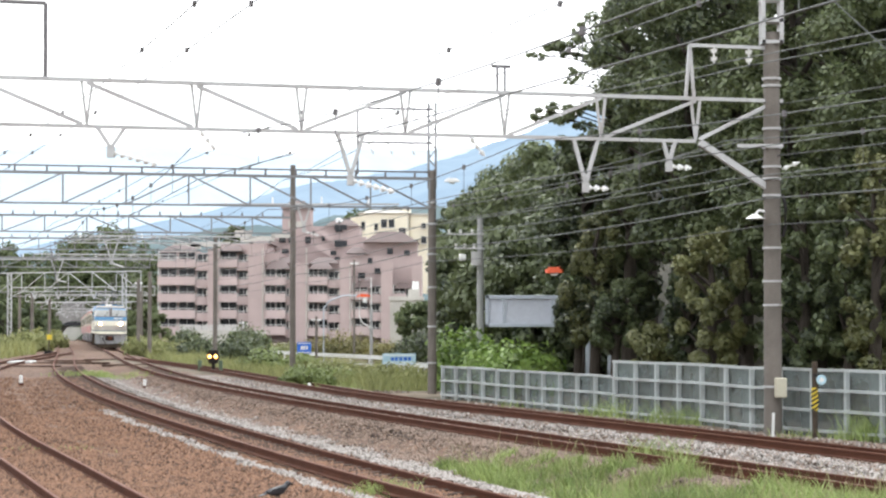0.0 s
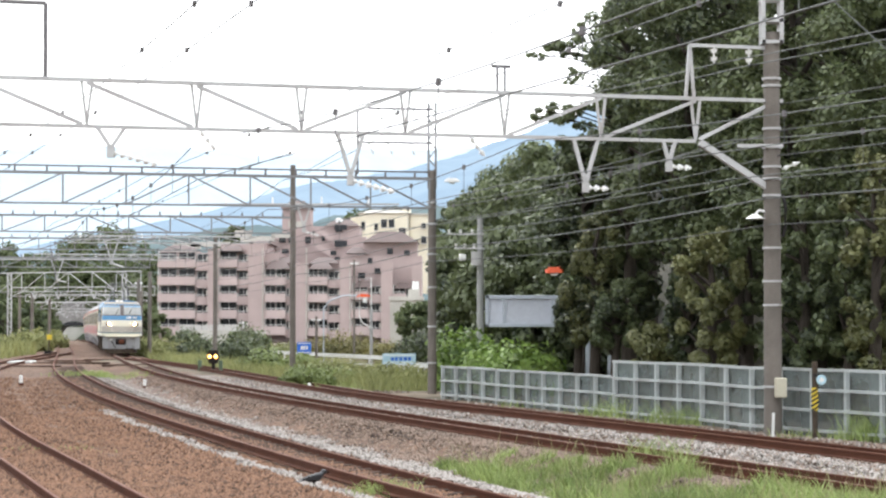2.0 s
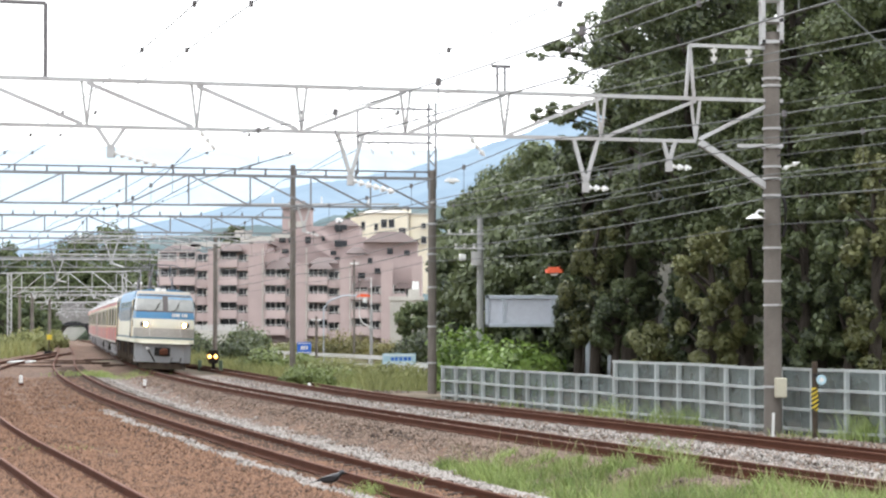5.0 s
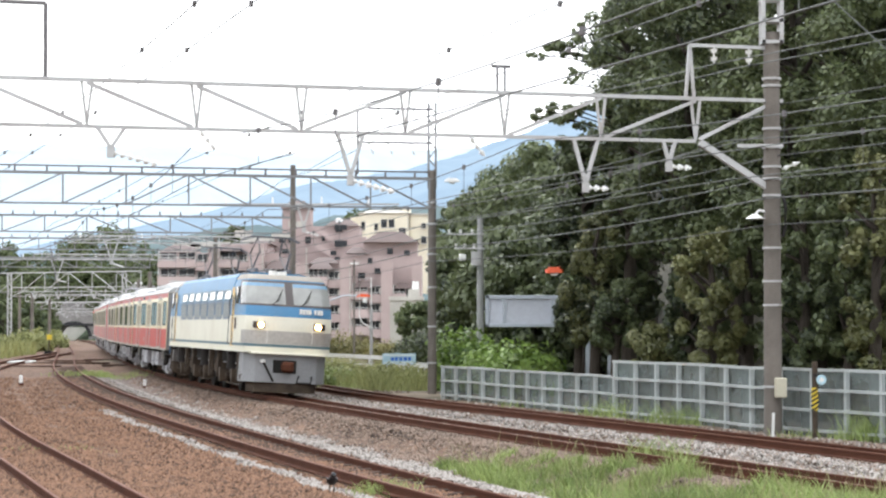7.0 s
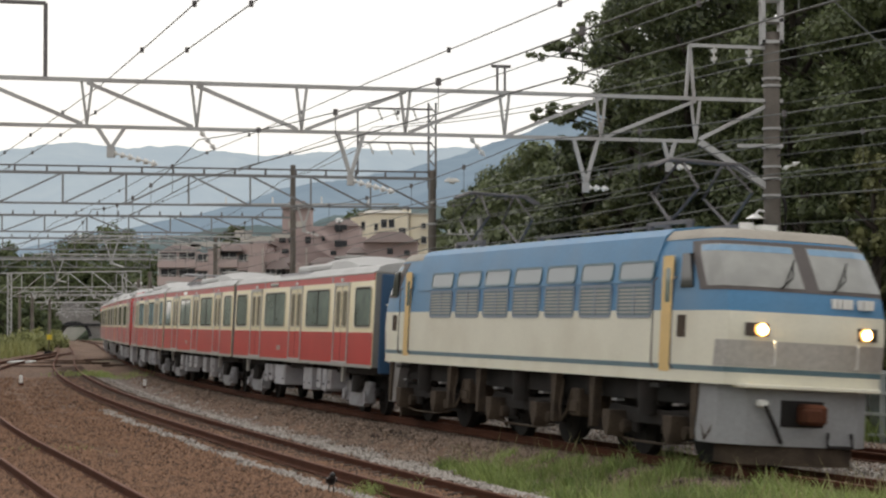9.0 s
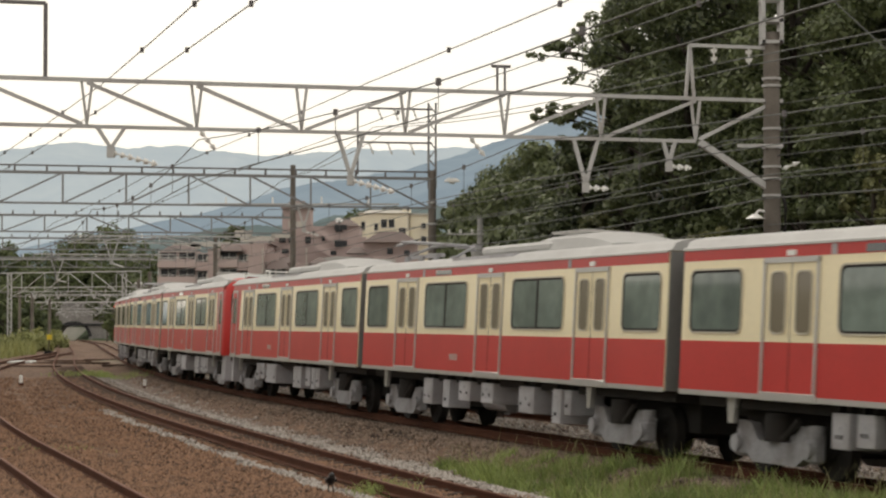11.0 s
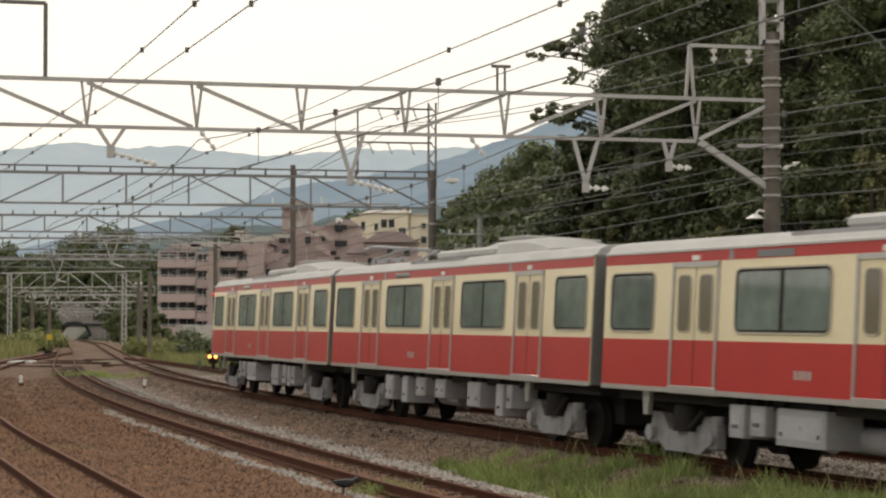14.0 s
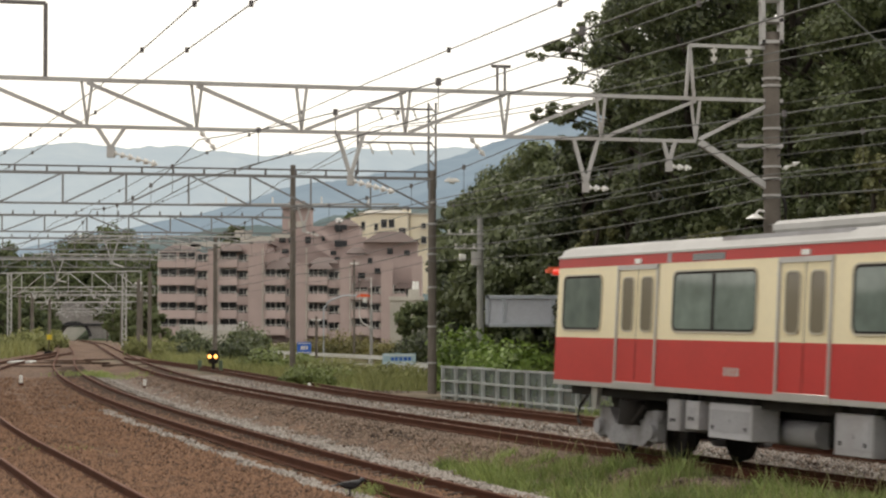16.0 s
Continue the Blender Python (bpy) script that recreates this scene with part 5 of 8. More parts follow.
def road_sign_back():
    y = 69.0
    root = thing("road_sign", "grey back of a large framed road sign", "road sign")
    X, Z = (lambda p: at_px(p, y)), (lambda p: up_px(p, y))
    x0, x1, z0, z1 = X(859), X(1012), Z(579), Z(523)
    part("panel", Geo().box(x0 + 0.04, x1 - 0.04, y + 0.02, y + 0.06, z0 + 0.04, z1 - 0.04), M_SIGN_BACK, root, "bare grey sheet metal")
    part("frame", Geo().box(x0, x1, y - 0.06, y + 0.08, z1 - 0.12, z1, bevel=0.01).box(x0, x1, y - 0.06, y + 0.08, z0, z0 + 0.1, bevel=0.01).box(x0, x0 + 0.12, y - 0.06, y + 0.08, z0, z1, bevel=0.01).box(x1 - 0.12, x1, y - 0.06, y + 0.08, z0, z1, bevel=0.01), M_SIGN_FRAME, root)
    for px in (892, 978):
        part("stiffener", Geo().box(X(px) - 0.05, X(px) + 0.05, y - 0.05, y + 0.02, z0 + 0.1, z1 - 0.1), M_SIGN_FRAME, root)
    for px in (1042, 1081):
        part("post", Geo().cyl((X(px), y + 0.3, -0.6), (X(px), y + 0.3, Z(540)), 0.09, n=12), M_SIGN_FRAME, root)
    part("beam", Geo().bar((X(900), y + 0.3, Z(535)), (X(1085), y + 0.3, Z(535)), 0.1).bar((X(900), y + 0.3, Z(568)), (X(1085), y + 0.3, Z(568)), 0.1), M_SIGN_FRAME, root)


road_sign_back()


def street_lamp(px, py, y, colour, mast_px, base_py, label, size=0.55):
    x, z = at_px(px, y), up_px(py, y)
    root = thing("street_lamp", label, "street lamp", "street lamps")
    part("head", Geo().loft([[(x + a * size, y + b * 0.16, z + c) for a, b in ((-0.5, 0), (-0.38, -1), (0.38, -1), (0.5, 0), (0.38, 1), (-0.38, 1))] for c in (-0.06, 0.05)]).loft([[(x + a * size * 0.7, y + b * 0.12, z + c) for a, b in ((-0.5, 0), (-0.38, -1), (0.38, -1), (0.5, 0), (0.38, 1), (-0.38, 1))] for c in (0.05, 0.12)]), colour, root)
    part("glass", Geo().box(x - size * 0.2, x + size * 0.2, y - 0.1, y + 0.1, z - 0.14, z - 0.06, bevel=0.03), M_WHITE, root)
    if mast_px:
        mx = at_px(mast_px, y)
        part("mast", Geo().tube([(mx, y, up_px(base_py, y)), (mx, y, z - 0.8), (mx + (x - mx) * 0.15, y, z - 0.3), (mx + (x - mx) * 0.5, y, z + 0.02), (x, y, z + 0.02)], 0.05, 8), M_SIGN_FRAME, root)


street_lamp(643, 524, 140, M_ORANGE, 573, 640, "street lamp with an orange-red head", 0.9)
street_lamp(981, 480, 64, M_ORANGE, 0, 0, "street lamp with an orange-red head among the trees", 0.55)
street_lamp(800, 320, 100, M_WHITE, 0, 0, "pale street lamp head above the wood", 0.7)
street_lamp(1160, 346, 62, M_WHITE, 0, 0, "pale street lamp head among the leaves", 0.45)
sp = thing("signal_post", "grey post with looped cable and lamp bracket", "post")
part("shaft", Geo().cyl((at_px(657, 135), 135, -1), (at_px(657, 135), 135, up_px(545, 135)), 0.1, n=10), M_CONCRETE_PALE, sp)
part("loop", Geo().tube([(at_px(657, 135), 134.9, up_px(580, 135)), (at_px(642, 135), 134.9, up_px(572, 135)), (at_px(636, 135), 134.9, up_px(560, 135)), (at_px(636, 135), 134.9, up_px(495, 135)), (at_px(657, 135), 134.9, up_px(492, 135)), (at_px(657, 135), 134.9, up_px(545, 135))], 0.04), M_WHITE, sp)
part("lamp", Geo().cyl((at_px(646, 135), 134.8, up_px(536, 135)), (at_px(646, 135), 134.8, up_px(528, 135)), 0.12, n=10), M_WHITE, sp)
for px, top, y, r in ((245, 495, 168, 0.16), (57, 520, 230, 0.22), (88, 530, 260, 0.22), (428, 565, 200, 0.08), (560, 560, 128, 0.09), (627, 460, 150, 0.08), (805, 590, 74, 0.03), (1042, 470, 70, 0.07), (1081, 250, 70, 0.08)):
    x = at_px(px, y)
    z0 = ground_height(x, y)
    pr = thing("post", "slim grey post beside the line", "post", "posts along the line", at=Matrix.Translation((x, y, z0)))
    part("shaft", Geo().cyl((0, 0, -0.3), (0, 0, up_px(top, y) - z0), r, r * 0.8, 10), M_CONCRETE, pr)
    if y > 100:
        part("cap", Geo().box(-0.3, 0.3, -0.05, 0.05, up_px(top + 8, y) - z0, up_px(top + 5, y) - z0), M_WHITE, pr)


# ---- small trackside things ----
def bars(parent, x0, x1, z0, z1, y, n, material, seed=0):
    """Unreadable lettering as plain bars."""
    rng = random.Random(seed)
    step = (x1 - x0) / n
    for k in range(n):
        w = step * rng.uniform(0.55, 0.85)
        part("letter_bar", Geo().box(x0 + k * step, x0 + k * step + w, y - 0.006, y, z0, z1 - rng.uniform(0, 0.2) * (z1 - z0)), material, parent)


def ground_signal():
    y = 108.0
    x = at_px(378, y)
    z0 = ground_height(x, y)
    root = thing("shunting_signal", "small black shunting signal with two amber lamps", "signal", at=Matrix.Translation((x, y, z0)))
    part("post", Geo().cyl((0, 0, -0.3), (0, 0, 0.6), 0.09, n=10), M_DARK, root)
    part("housing", Geo().loft([[(a * 0.3, b, 0.62 + c * 0.28) for a, c in ((-1, 0.2), (-0.7, -0.9), (0.7, -0.9), (1, 0.2), (0.75, 1.5), (-0.75, 1.5))] for b in (-0.12, 0.12)]), M_DARK, root)
    for dx, z in ((-0.17, 0.72), (0.13, 0.72)):
        part("lamp", Geo().cyl((dx, -0.18, z), (dx, -0.11, z), 0.085, n=12), M_SIGNAL_LAMP, root, "lit amber lamp")
    for dx in (-0.62, 0.42):
        part("mossy_post", Geo().box(dx - 0.09, dx + 0.09, -0.6, -0.42, -0.3, 0.55, bevel=0.02), M_GREEN_POST, root, "mossy green concrete post")


ground_signal()
for px, py, y, h in ((257, 672, 85.2, 0.36), (38, 675, 82.7, 0.42), (548, 680, 80, 0.2)):
    x = at_px(px, y)
    z0 = ground_height(x, y)
    r = thing("marker_post", "short white marker post on the ballast", "marker post", "marker posts", at=Matrix.Translation((x, y, z0)))
    part("post", Geo().box(-0.06, 0.06, -0.06, 0.06, -0.2, h, bevel=0.015), M_WHITE, r)
    part("foot", Geo().box(-0.08, 0.08, -0.08, 0.08, -0.2, h * 0.3), M_RAIL, r)


def striped_post():
    x, y = 7.55, 43.7
    z0 = ground_height(x, y)
    root = thing("striped_post", "rusty post wrapped in yellow and black hazard stripes", "post", at=Matrix.Translation((x, y, z0)))
    top = up_px(640, y) - z0
    part("shaft", Geo().cyl((0, 0, -0.3), (0, 0, top), 0.06, n=12), M_BOGIE_BROWN, root)
    a, b = up_px(726, y) - z0, up_px(686, y) - z0
    part("sleeve", Geo().cyl((0, 0, a), (0, 0, b), 0.068, n=16), M_YELLOW, root, "yellow sleeve")
    for k in range(5):
        z = a + (b - a) * (k + 0.2) / 5
        ring = [[(0.071 * math.cos(t), 0.071 * math.sin(t), z + 0.05 * math.cos(t) * 0.9 + e) for t in (2 * math.pi * i / 16 for i in range(16))] for e in (0, 0.045)]
        part("black_stripe", Geo().loft(ring, caps=False), M_DARK, root)
    zc = up_px(672, y) - z0
    part("disc", Geo().cyl((0.12, -0.1, zc), (0.12, -0.07, zc), 0.1, n=18), M_TEAL_SIGN, root, "pale blue round plate")
    part("disc_mark", Geo().cyl((0.12, -0.112, zc), (0.12, -0.1, zc), 0.05, n=14), M_WHITE, root)
    part("clamp", Geo().box(-0.05, 0.14, -0.075, -0.055, zc + 0.06, zc + 0.12), M_DARK, root)


striped_post()


def flat_sign(px0, px1, py0, py1, y, material, label, posts, nbars, name="road_sign"):
    x0, x1, z0, z1 = at_px(px0, y), at_px(px1, y), up_px(py1, y), up_px(py0, y)
    root = thing(name, label, "sign", "roadside signs")
    part("panel", Geo().box(x0, x1, y, y + 0.05, z0, z1, bevel=0.01), material, root)
    h = z1 - z0
    for f0, f1, m in ((0.0, 1.0, 0.06),):
        part("border", Geo().box(x0 + 0.05, x1 - 0.05, y - 0.004, y, z1 - 0.09, z1 - 0.05).box(x0 + 0.05, x1 - 0.05, y - 0.004, y, z0 + 0.05, z0 + 0.09), M_WHITE, root)
    bars(root, x0 + 0.25 * (x1 - x0), x1 - 0.15, z0 + h * 0.35, z1 - h * 0.3, y, nbars, M_WHITE if material is M_BLUE_SIGN else M_BLUE_SIGN)
    for px in posts:
        part("post", Geo().cyl((at_px(px, y), y + 0.1, -1.2), (at_px(px, y), y + 0.1, z1), 0.05, n=8), M_SIGN_FRAME, root)


flat_sign(526, 551, 606, 626, 122, M_BLUE_SIGN, "blue direction sign with white unreadable lettering", (538,), 3)
flat_sign(677, 736, 626, 645, 92, M_TEAL_SIGN, "pale blue sign board with unreadable lettering", (684, 730), 5, "sign_board")


def guard_rail(px0, py0, y0, px1, py1, y1, label):
    p, q = Vector((at_px(px0, y0), y0, up_px(py0, y0))), Vector((at_px(px1, y1), y1, up_px(py1, y1)))
    root = thing("guard_rail", label, "guard rail", "guard rails")
    part("beam", Geo().bar(p, q, 0.05, 0.22), M_WHITE_DULL, root)
    part("beam", Geo().bar(p - Vector((0, 0, 0.45)), q - Vector((0, 0, 0.45)), 0.05, 0.1), M_WHITE_DULL, root)
    n = 8
    for k in range(n + 1):
        c = p + (q - p) * (k / n)
        part("post", Geo().cyl((c.x, c.y + 0.08, c.z - 1.1), (c.x, c.y + 0.08, c.z + 0.1), 0.05, n=8), M_WHITE_DULL, root)


guard_rail(455, 622, 150, 690, 634, 118, "white roadside guard rail among weeds")
guard_rail(690, 640, 100, 760, 648, 92, "pale roadside guard rail behind the weeds")


def lever_stand(px, py, y, label):
    x = at_px(px, y)
    z0 = ground_height(x, y)
    r = thing("switch_stand", label, "switch stand", "switch stands", at=Matrix.Translation((x, y, z0)))
    part("base", Geo().box(-0.3, 0.3, -0.2, 0.2, -0.1, 0.25, bevel=0.03), M_DARK, r)
    part("lever", Geo().cyl((0, 0, 0.2), (0.1, 0, 1.2), 0.05, n=8), M_BOGIE_BROWN, r)
    part("plate", Geo().box(-0.12, 0.28, -0.05, 0.0, 1.1, 1.5, bevel=0.02), M_YELLOW, r)


lever_stand(86, 620, 165, "rusty switch stand with faded yellow plate")
tb = thing("platform_slab", "low white concrete slab beside the siding", "slab")
part("slab", Geo().box(at_px(20, 128), at_px(60, 128), 127, 129, fall(128) - 0.4, fall(128) - 0.02, bevel=0.03), M_WHITE_DULL, tb)
# crossing timbers and point blades at the far throat
for k, (px, y) in enumerate(((60, 118), (150, 128), (190, 140), (120, 135), (80, 128), (225, 122))):
    r = thing("crossing_timber", "dark crossing timber in the far ballast", "timber", "crossing timbers", at=Matrix.Translation((at_px(px, y), y, fall(y) - 0.12)) @ Matrix.Rotation(radians(8 + 5 * k), 4, "Z"))
    part("timber", Geo().box(-1.5, 1.5, -0.12, 0.12, -0.1, 0.02, bevel=0.01), M_SLEEPER, r)


# ---- crow on the ballast ----
def crow_bird():
    root = thing("crow", "black crow standing on the ballast by the rail", "bird")
    body_rings = []
    for x, z, w, h in ((-0.17, 0.15, 0.012, 0.012), (-0.1, 0.155, 0.045, 0.045), (0.0, 0.165, 0.068, 0.07), (0.08, 0.19, 0.062, 0.062), (0.14, 0.23, 0.04, 0.042)):
        body_rings.append([(x, w * math.cos(a), z + h * math.sin(a)) for a in (2 * math.pi * k / 12 for k in range(12))])
    part("body", Geo().loft(body_rings), M_FEATHER, root, smooth=60)
    head = []
    for x, z, r in ((0.11, 0.235, 0.02), (0.13, 0.25, 0.042), (0.165, 0.262, 0.042), (0.195, 0.262, 0.026), (0.205, 0.26, 0.012)):
        head.append([(x, r * math.cos(a), z + r * math.sin(a)) for a in (2 * math.pi * k / 10 for k in range(10))])
    hd = part("head", Geo().loft(head), M_FEATHER, root, smooth=60)
    part("beak", Geo().cyl((0.195, 0, 0.262), (0.27, 0, 0.245), 0.018, 0.003, 8), M_DARK, hd)
    part("tail", Geo().loft([[(-0.12, w, 0.15 + t) for w, t in ((-0.03, 0), (0.03, 0), (0.03, 0.012), (-0.03, 0.012))], [(-0.29, w * 1.5, 0.105 + t) for w, t in ((-0.03, 0), (0.03, 0), (0.03, 0.01), (-0.03, 0.01))]]), M_FEATHER, root)
    for s in (-1, 1):
        part("wing", Geo().loft([[(x, s * y, z) for x, y, z in ((0.09, 0.06, 0.2), (0.0, 0.075, 0.22), (-0.12, 0.05, 0.19), (-0.22, 0.02, 0.145), (-0.1, 0.055, 0.135), (0.04, 0.07, 0.145))], [(x, s * (y + 0.012), z) for x, y, z in ((0.09, 0.06, 0.2), (0.0, 0.075, 0.22), (-0.12, 0.05, 0.19), (-0.22, 0.02, 0.145), (-0.1, 0.055, 0.135), (0.04, 0.07, 0.145))]]), M_FEATHER, root)
        part("leg", Geo().cyl((0.0, s * 0.03, 0.12), (0.015, s * 0.035, 0.0), 0.008, n=6).cyl((0.015, s * 0.035, 0.006), (0.07, s * 0.04, 0.004), 0.006, n=5).cyl((0.015, s * 0.035, 0.006), (-0.03, s * 0.03, 0.004), 0.006, n=5), M_DARK, root)
    return root


crow = crow_bird()

# ---- loose ballast, grass and weeds ----
def heights(x, y):
    """Ground height for arrays of points."""
    z = np.full(len(x), -0.42)
    f = np.where(y < 45, 0.0, np.where(y < 230, -0.0035 * (y - 45), -0.65))
    for i, t in enumerate((TRACK_A, TRACK_B, TRACK_C, TRACK_D)):
        k = np.abs(x - np.interp(-y, -t.y, t.x)) * 0.955
        k = np.where(y > t.y[0], 99.0, k)
        z = np.maximum(z, CROWN[i] - 0.30 * np.maximum(0, k - 1.45))
        if i == 0:
            z = np.where(k < 3.4, np.maximum(z, -0.2), z)
    z = np.where((y > 18) & (y < 74) & (x > np.interp(-y, -TRACK_D.y, TRACK_D.x) + 1.2), np.maximum(z, -0.1), z)
    return z + f


def stones(name, x, y, size, material, seed, label):
    rng = np.random.default_rng(seed)
    n = len(x)
    base = np.array([(1, 0, 0), (-1, 0, 0), (0, 1, 0), (0, -1, 0), (0, 0, 1), (0, 0, -1)], float)
    faces = np.array([(0, 2, 4), (2, 1, 4), (1, 3, 4), (3, 0, 4), (2, 0, 5), (1, 2, 5), (3, 1, 5), (0, 3, 5)])
    a = rng.uniform(0, 2 * math.pi, n)
    sc = size * rng.uniform(0.55, 1.3, (n, 1)) * rng.uniform(0.6, 1.2, (n, 3))
    v = base[None] * sc[:, None] + rng.normal(0, size * 0.22, (n, 6, 3))
    c, s = np.cos(a)[:, None], np.sin(a)[:, None]
    vx, vy = v[:, :, 0] * c - v[:, :, 1] * s, v[:, :, 0] * s + v[:, :, 1] * c
    z = heights(x, y) + 0.012
    co = np.stack([vx + x[:, None], vy + y[:, None], v[:, :, 2] + z[:, None]], -1).reshape(-1, 3)
    idx = (faces[None] + 6 * np.arange(n)[:, None, None]).reshape(-1)
    me = bpy.data.meshes.new(name)
    me.vertices.add(6 * n)
    me.vertices.foreach_set("co", co.ravel())
    me.loops.add(len(idx))
    me.loops.foreach_set("vertex_index", idx)
    me.polygons.add(len(idx) // 3)
    me.polygons.foreach_set("loop_start", np.arange(0, len(idx), 3))
    me.materials.append(material)
    me.update()
    tagged(new(name, me), label, "ballast", kind="stuff")


def pebble(name, dark, light):
    m = bpy.data.materials.new(name)
    m.use_nodes = True
    n, l = m.node_tree.nodes, m.node_tree.links
    b = n["Principled BSDF"]
    b.inputs["Roughness"].default_value = 0.9
    g, r, co, ns, ad = n.new("ShaderNodeNewGeometry"), n.new("ShaderNodeValToRGB"), n.new("ShaderNodeTexCoord"), n.new("ShaderNodeTexNoise"), n.new("ShaderNodeMath")
    ns.inputs["Scale"].default_value, ns.inputs["Detail"].default_value = 0.5, 4
    l.new(co.outputs["Object"], ns.inputs["Vector"])
    ad.operation = "MULTIPLY_ADD"
    ad.inputs[1].default_value = 0.6
    l.new(ns.outputs["Fac"], ad.inputs[0])
    l.new(g.outputs["Random Per Island"], ad.inputs[2])
    r.color_ramp.elements[0].position, r.color_ramp.elements[0].color = 0.2, (*dark, 1)
    r.color_ramp.elements[1].position, r.color_ramp.elements[1].color = 1.25, (*light, 1)
    l.new(ad.outputs[0], r.inputs["Fac"])
    l.new(r.outputs["Color"], b.inputs["Base Color"])
    return m


M_PEBBLE_BROWN = pebble("brown_ballast_stone", (0.04, 0.022, 0.013), (0.27, 0.15, 0.09))
M_PEBBLE_MID = pebble("grey_brown_ballast_stone", (0.05, 0.036, 0.028), (0.29, 0.215, 0.165))
M_PEBBLE_GREY = pebble("grey_ballast_stone", (0.11, 0.096, 0.083), (0.45, 0.41, 0.37))


def scatter_ballast():
    rng = np.random.default_rng(77)
    n = 165000
    y = 25.5 / (1 - rng.uniform(0, 1, n) * (1 - 25.5 / 95.0))
    px = rng.uniform(-20, 1590, n)
    x = (px - 784) / 3803 * y
    b, c, d = (np.interp(-y, -t.y, t.x) for t in (TRACK_B, TRACK_C, TRACK_D))
    fx = np.interp(y, FENCE_YS, FENCE_XS)
    ok = x < np.where(y < 71.5, fx - 0.4, d + 2.2)
    for t in (b, c, d, np.interp(-y, -TRACK_A.y, TRACK_A.x)):
        k = np.abs(x - t) * 0.955
        ok &= np.abs(k - 0.5665) > 0.085
    x, y, b, c, d = x[ok], y[ok], b[ok], c[ok], d[ok]
    wob = 0.25 * np.sin(y * 1.3) + 0.2 * np.sin(y * 3.1 + x)
    u = rng.uniform(0, 1, len(x))
    pale = (np.abs(x - (b + 1.9 + wob * 0.6)) < 0.75 + 0.35 * u) | (np.abs(x - (b - 1.02 + wob * 0.25)) < 0.1 + 0.1 * u) & (y < 60) | ((x > c + 0.9) & (x < d - 0.7 + wob * 0.5) & (u < 0.75)) | ((x > d + 0.7) & (u < 0.25))
    mid = ~pale & (x > b + 1.4)
    brown = ~pale & ~mid
    for nm, sel, m, sd, lb in (("ballast_brown", brown, M_PEBBLE_BROWN, 1, "rust-brown ballast stones"), ("ballast_mid", mid, M_PEBBLE_MID, 2, "grey-brown ballast stones"), ("ballast_pale", pale, M_PEBBLE_GREY, 3, "pale grey fresh ballast stones")):
        stones(nm, x[sel], y[sel], 0.037, m, sd, lb)


scatter_ballast()


def blades(name, x, y, z, h, w, lean, material, seed, label, category):
    """Bent grass blades, two segments each."""
    rng = np.random.default_rng(seed)
    n = len(x)
    a = rng.uniform(0, 2 * math.pi, n)
    dx, dy = np.cos(a) * lean * h, np.sin(a) * lean * h
    b = rng.uniform(0, 2 * math.pi, n)
    sx, sy = np.cos(b) * w / 2, np.sin(b) * w / 2
    p = np.stack([np.stack([x - sx, y - sy, z], -1), np.stack([x + sx, y + sy, z], -1), np.stack([x + dx * 0.35 + sx * 0.8, y + dy * 0.35 + sy * 0.8, z + h * 0.6], -1),
                  np.stack([x + dx * 0.35 - sx * 0.8, y + dy * 0.35 - sy * 0.8, z + h * 0.6], -1), np.stack([x + dx, y + dy, z + h], -1)], 1).reshape(-1, 3)
    idx = np.array([0, 1, 2, 3, 3, 2, 4])[None] + 5 * np.arange(n)[:, None]
    me = bpy.data.meshes.new(name)
    me.vertices.add(5 * n)
    me.vertices.foreach_set("co", p.ravel())
    me.loops.add(7 * n)
    me.loops.foreach_set("vertex_index", idx.ravel())
    me.polygons.add(2 * n)
    st = np.stack([7 * np.arange(n), 7 * np.arange(n) + 4], 1).ravel()
    me.polygons.foreach_set("loop_start", st)
    me.materials.append(material)
    me.update()
    me.validate()
    tagged(new(name, me), label, category, kind="stuff")


def patchy(x, y, s, t):
    return np.array([noise.noise((a * s, b * s, t)) for a, b in zip(x, y)])


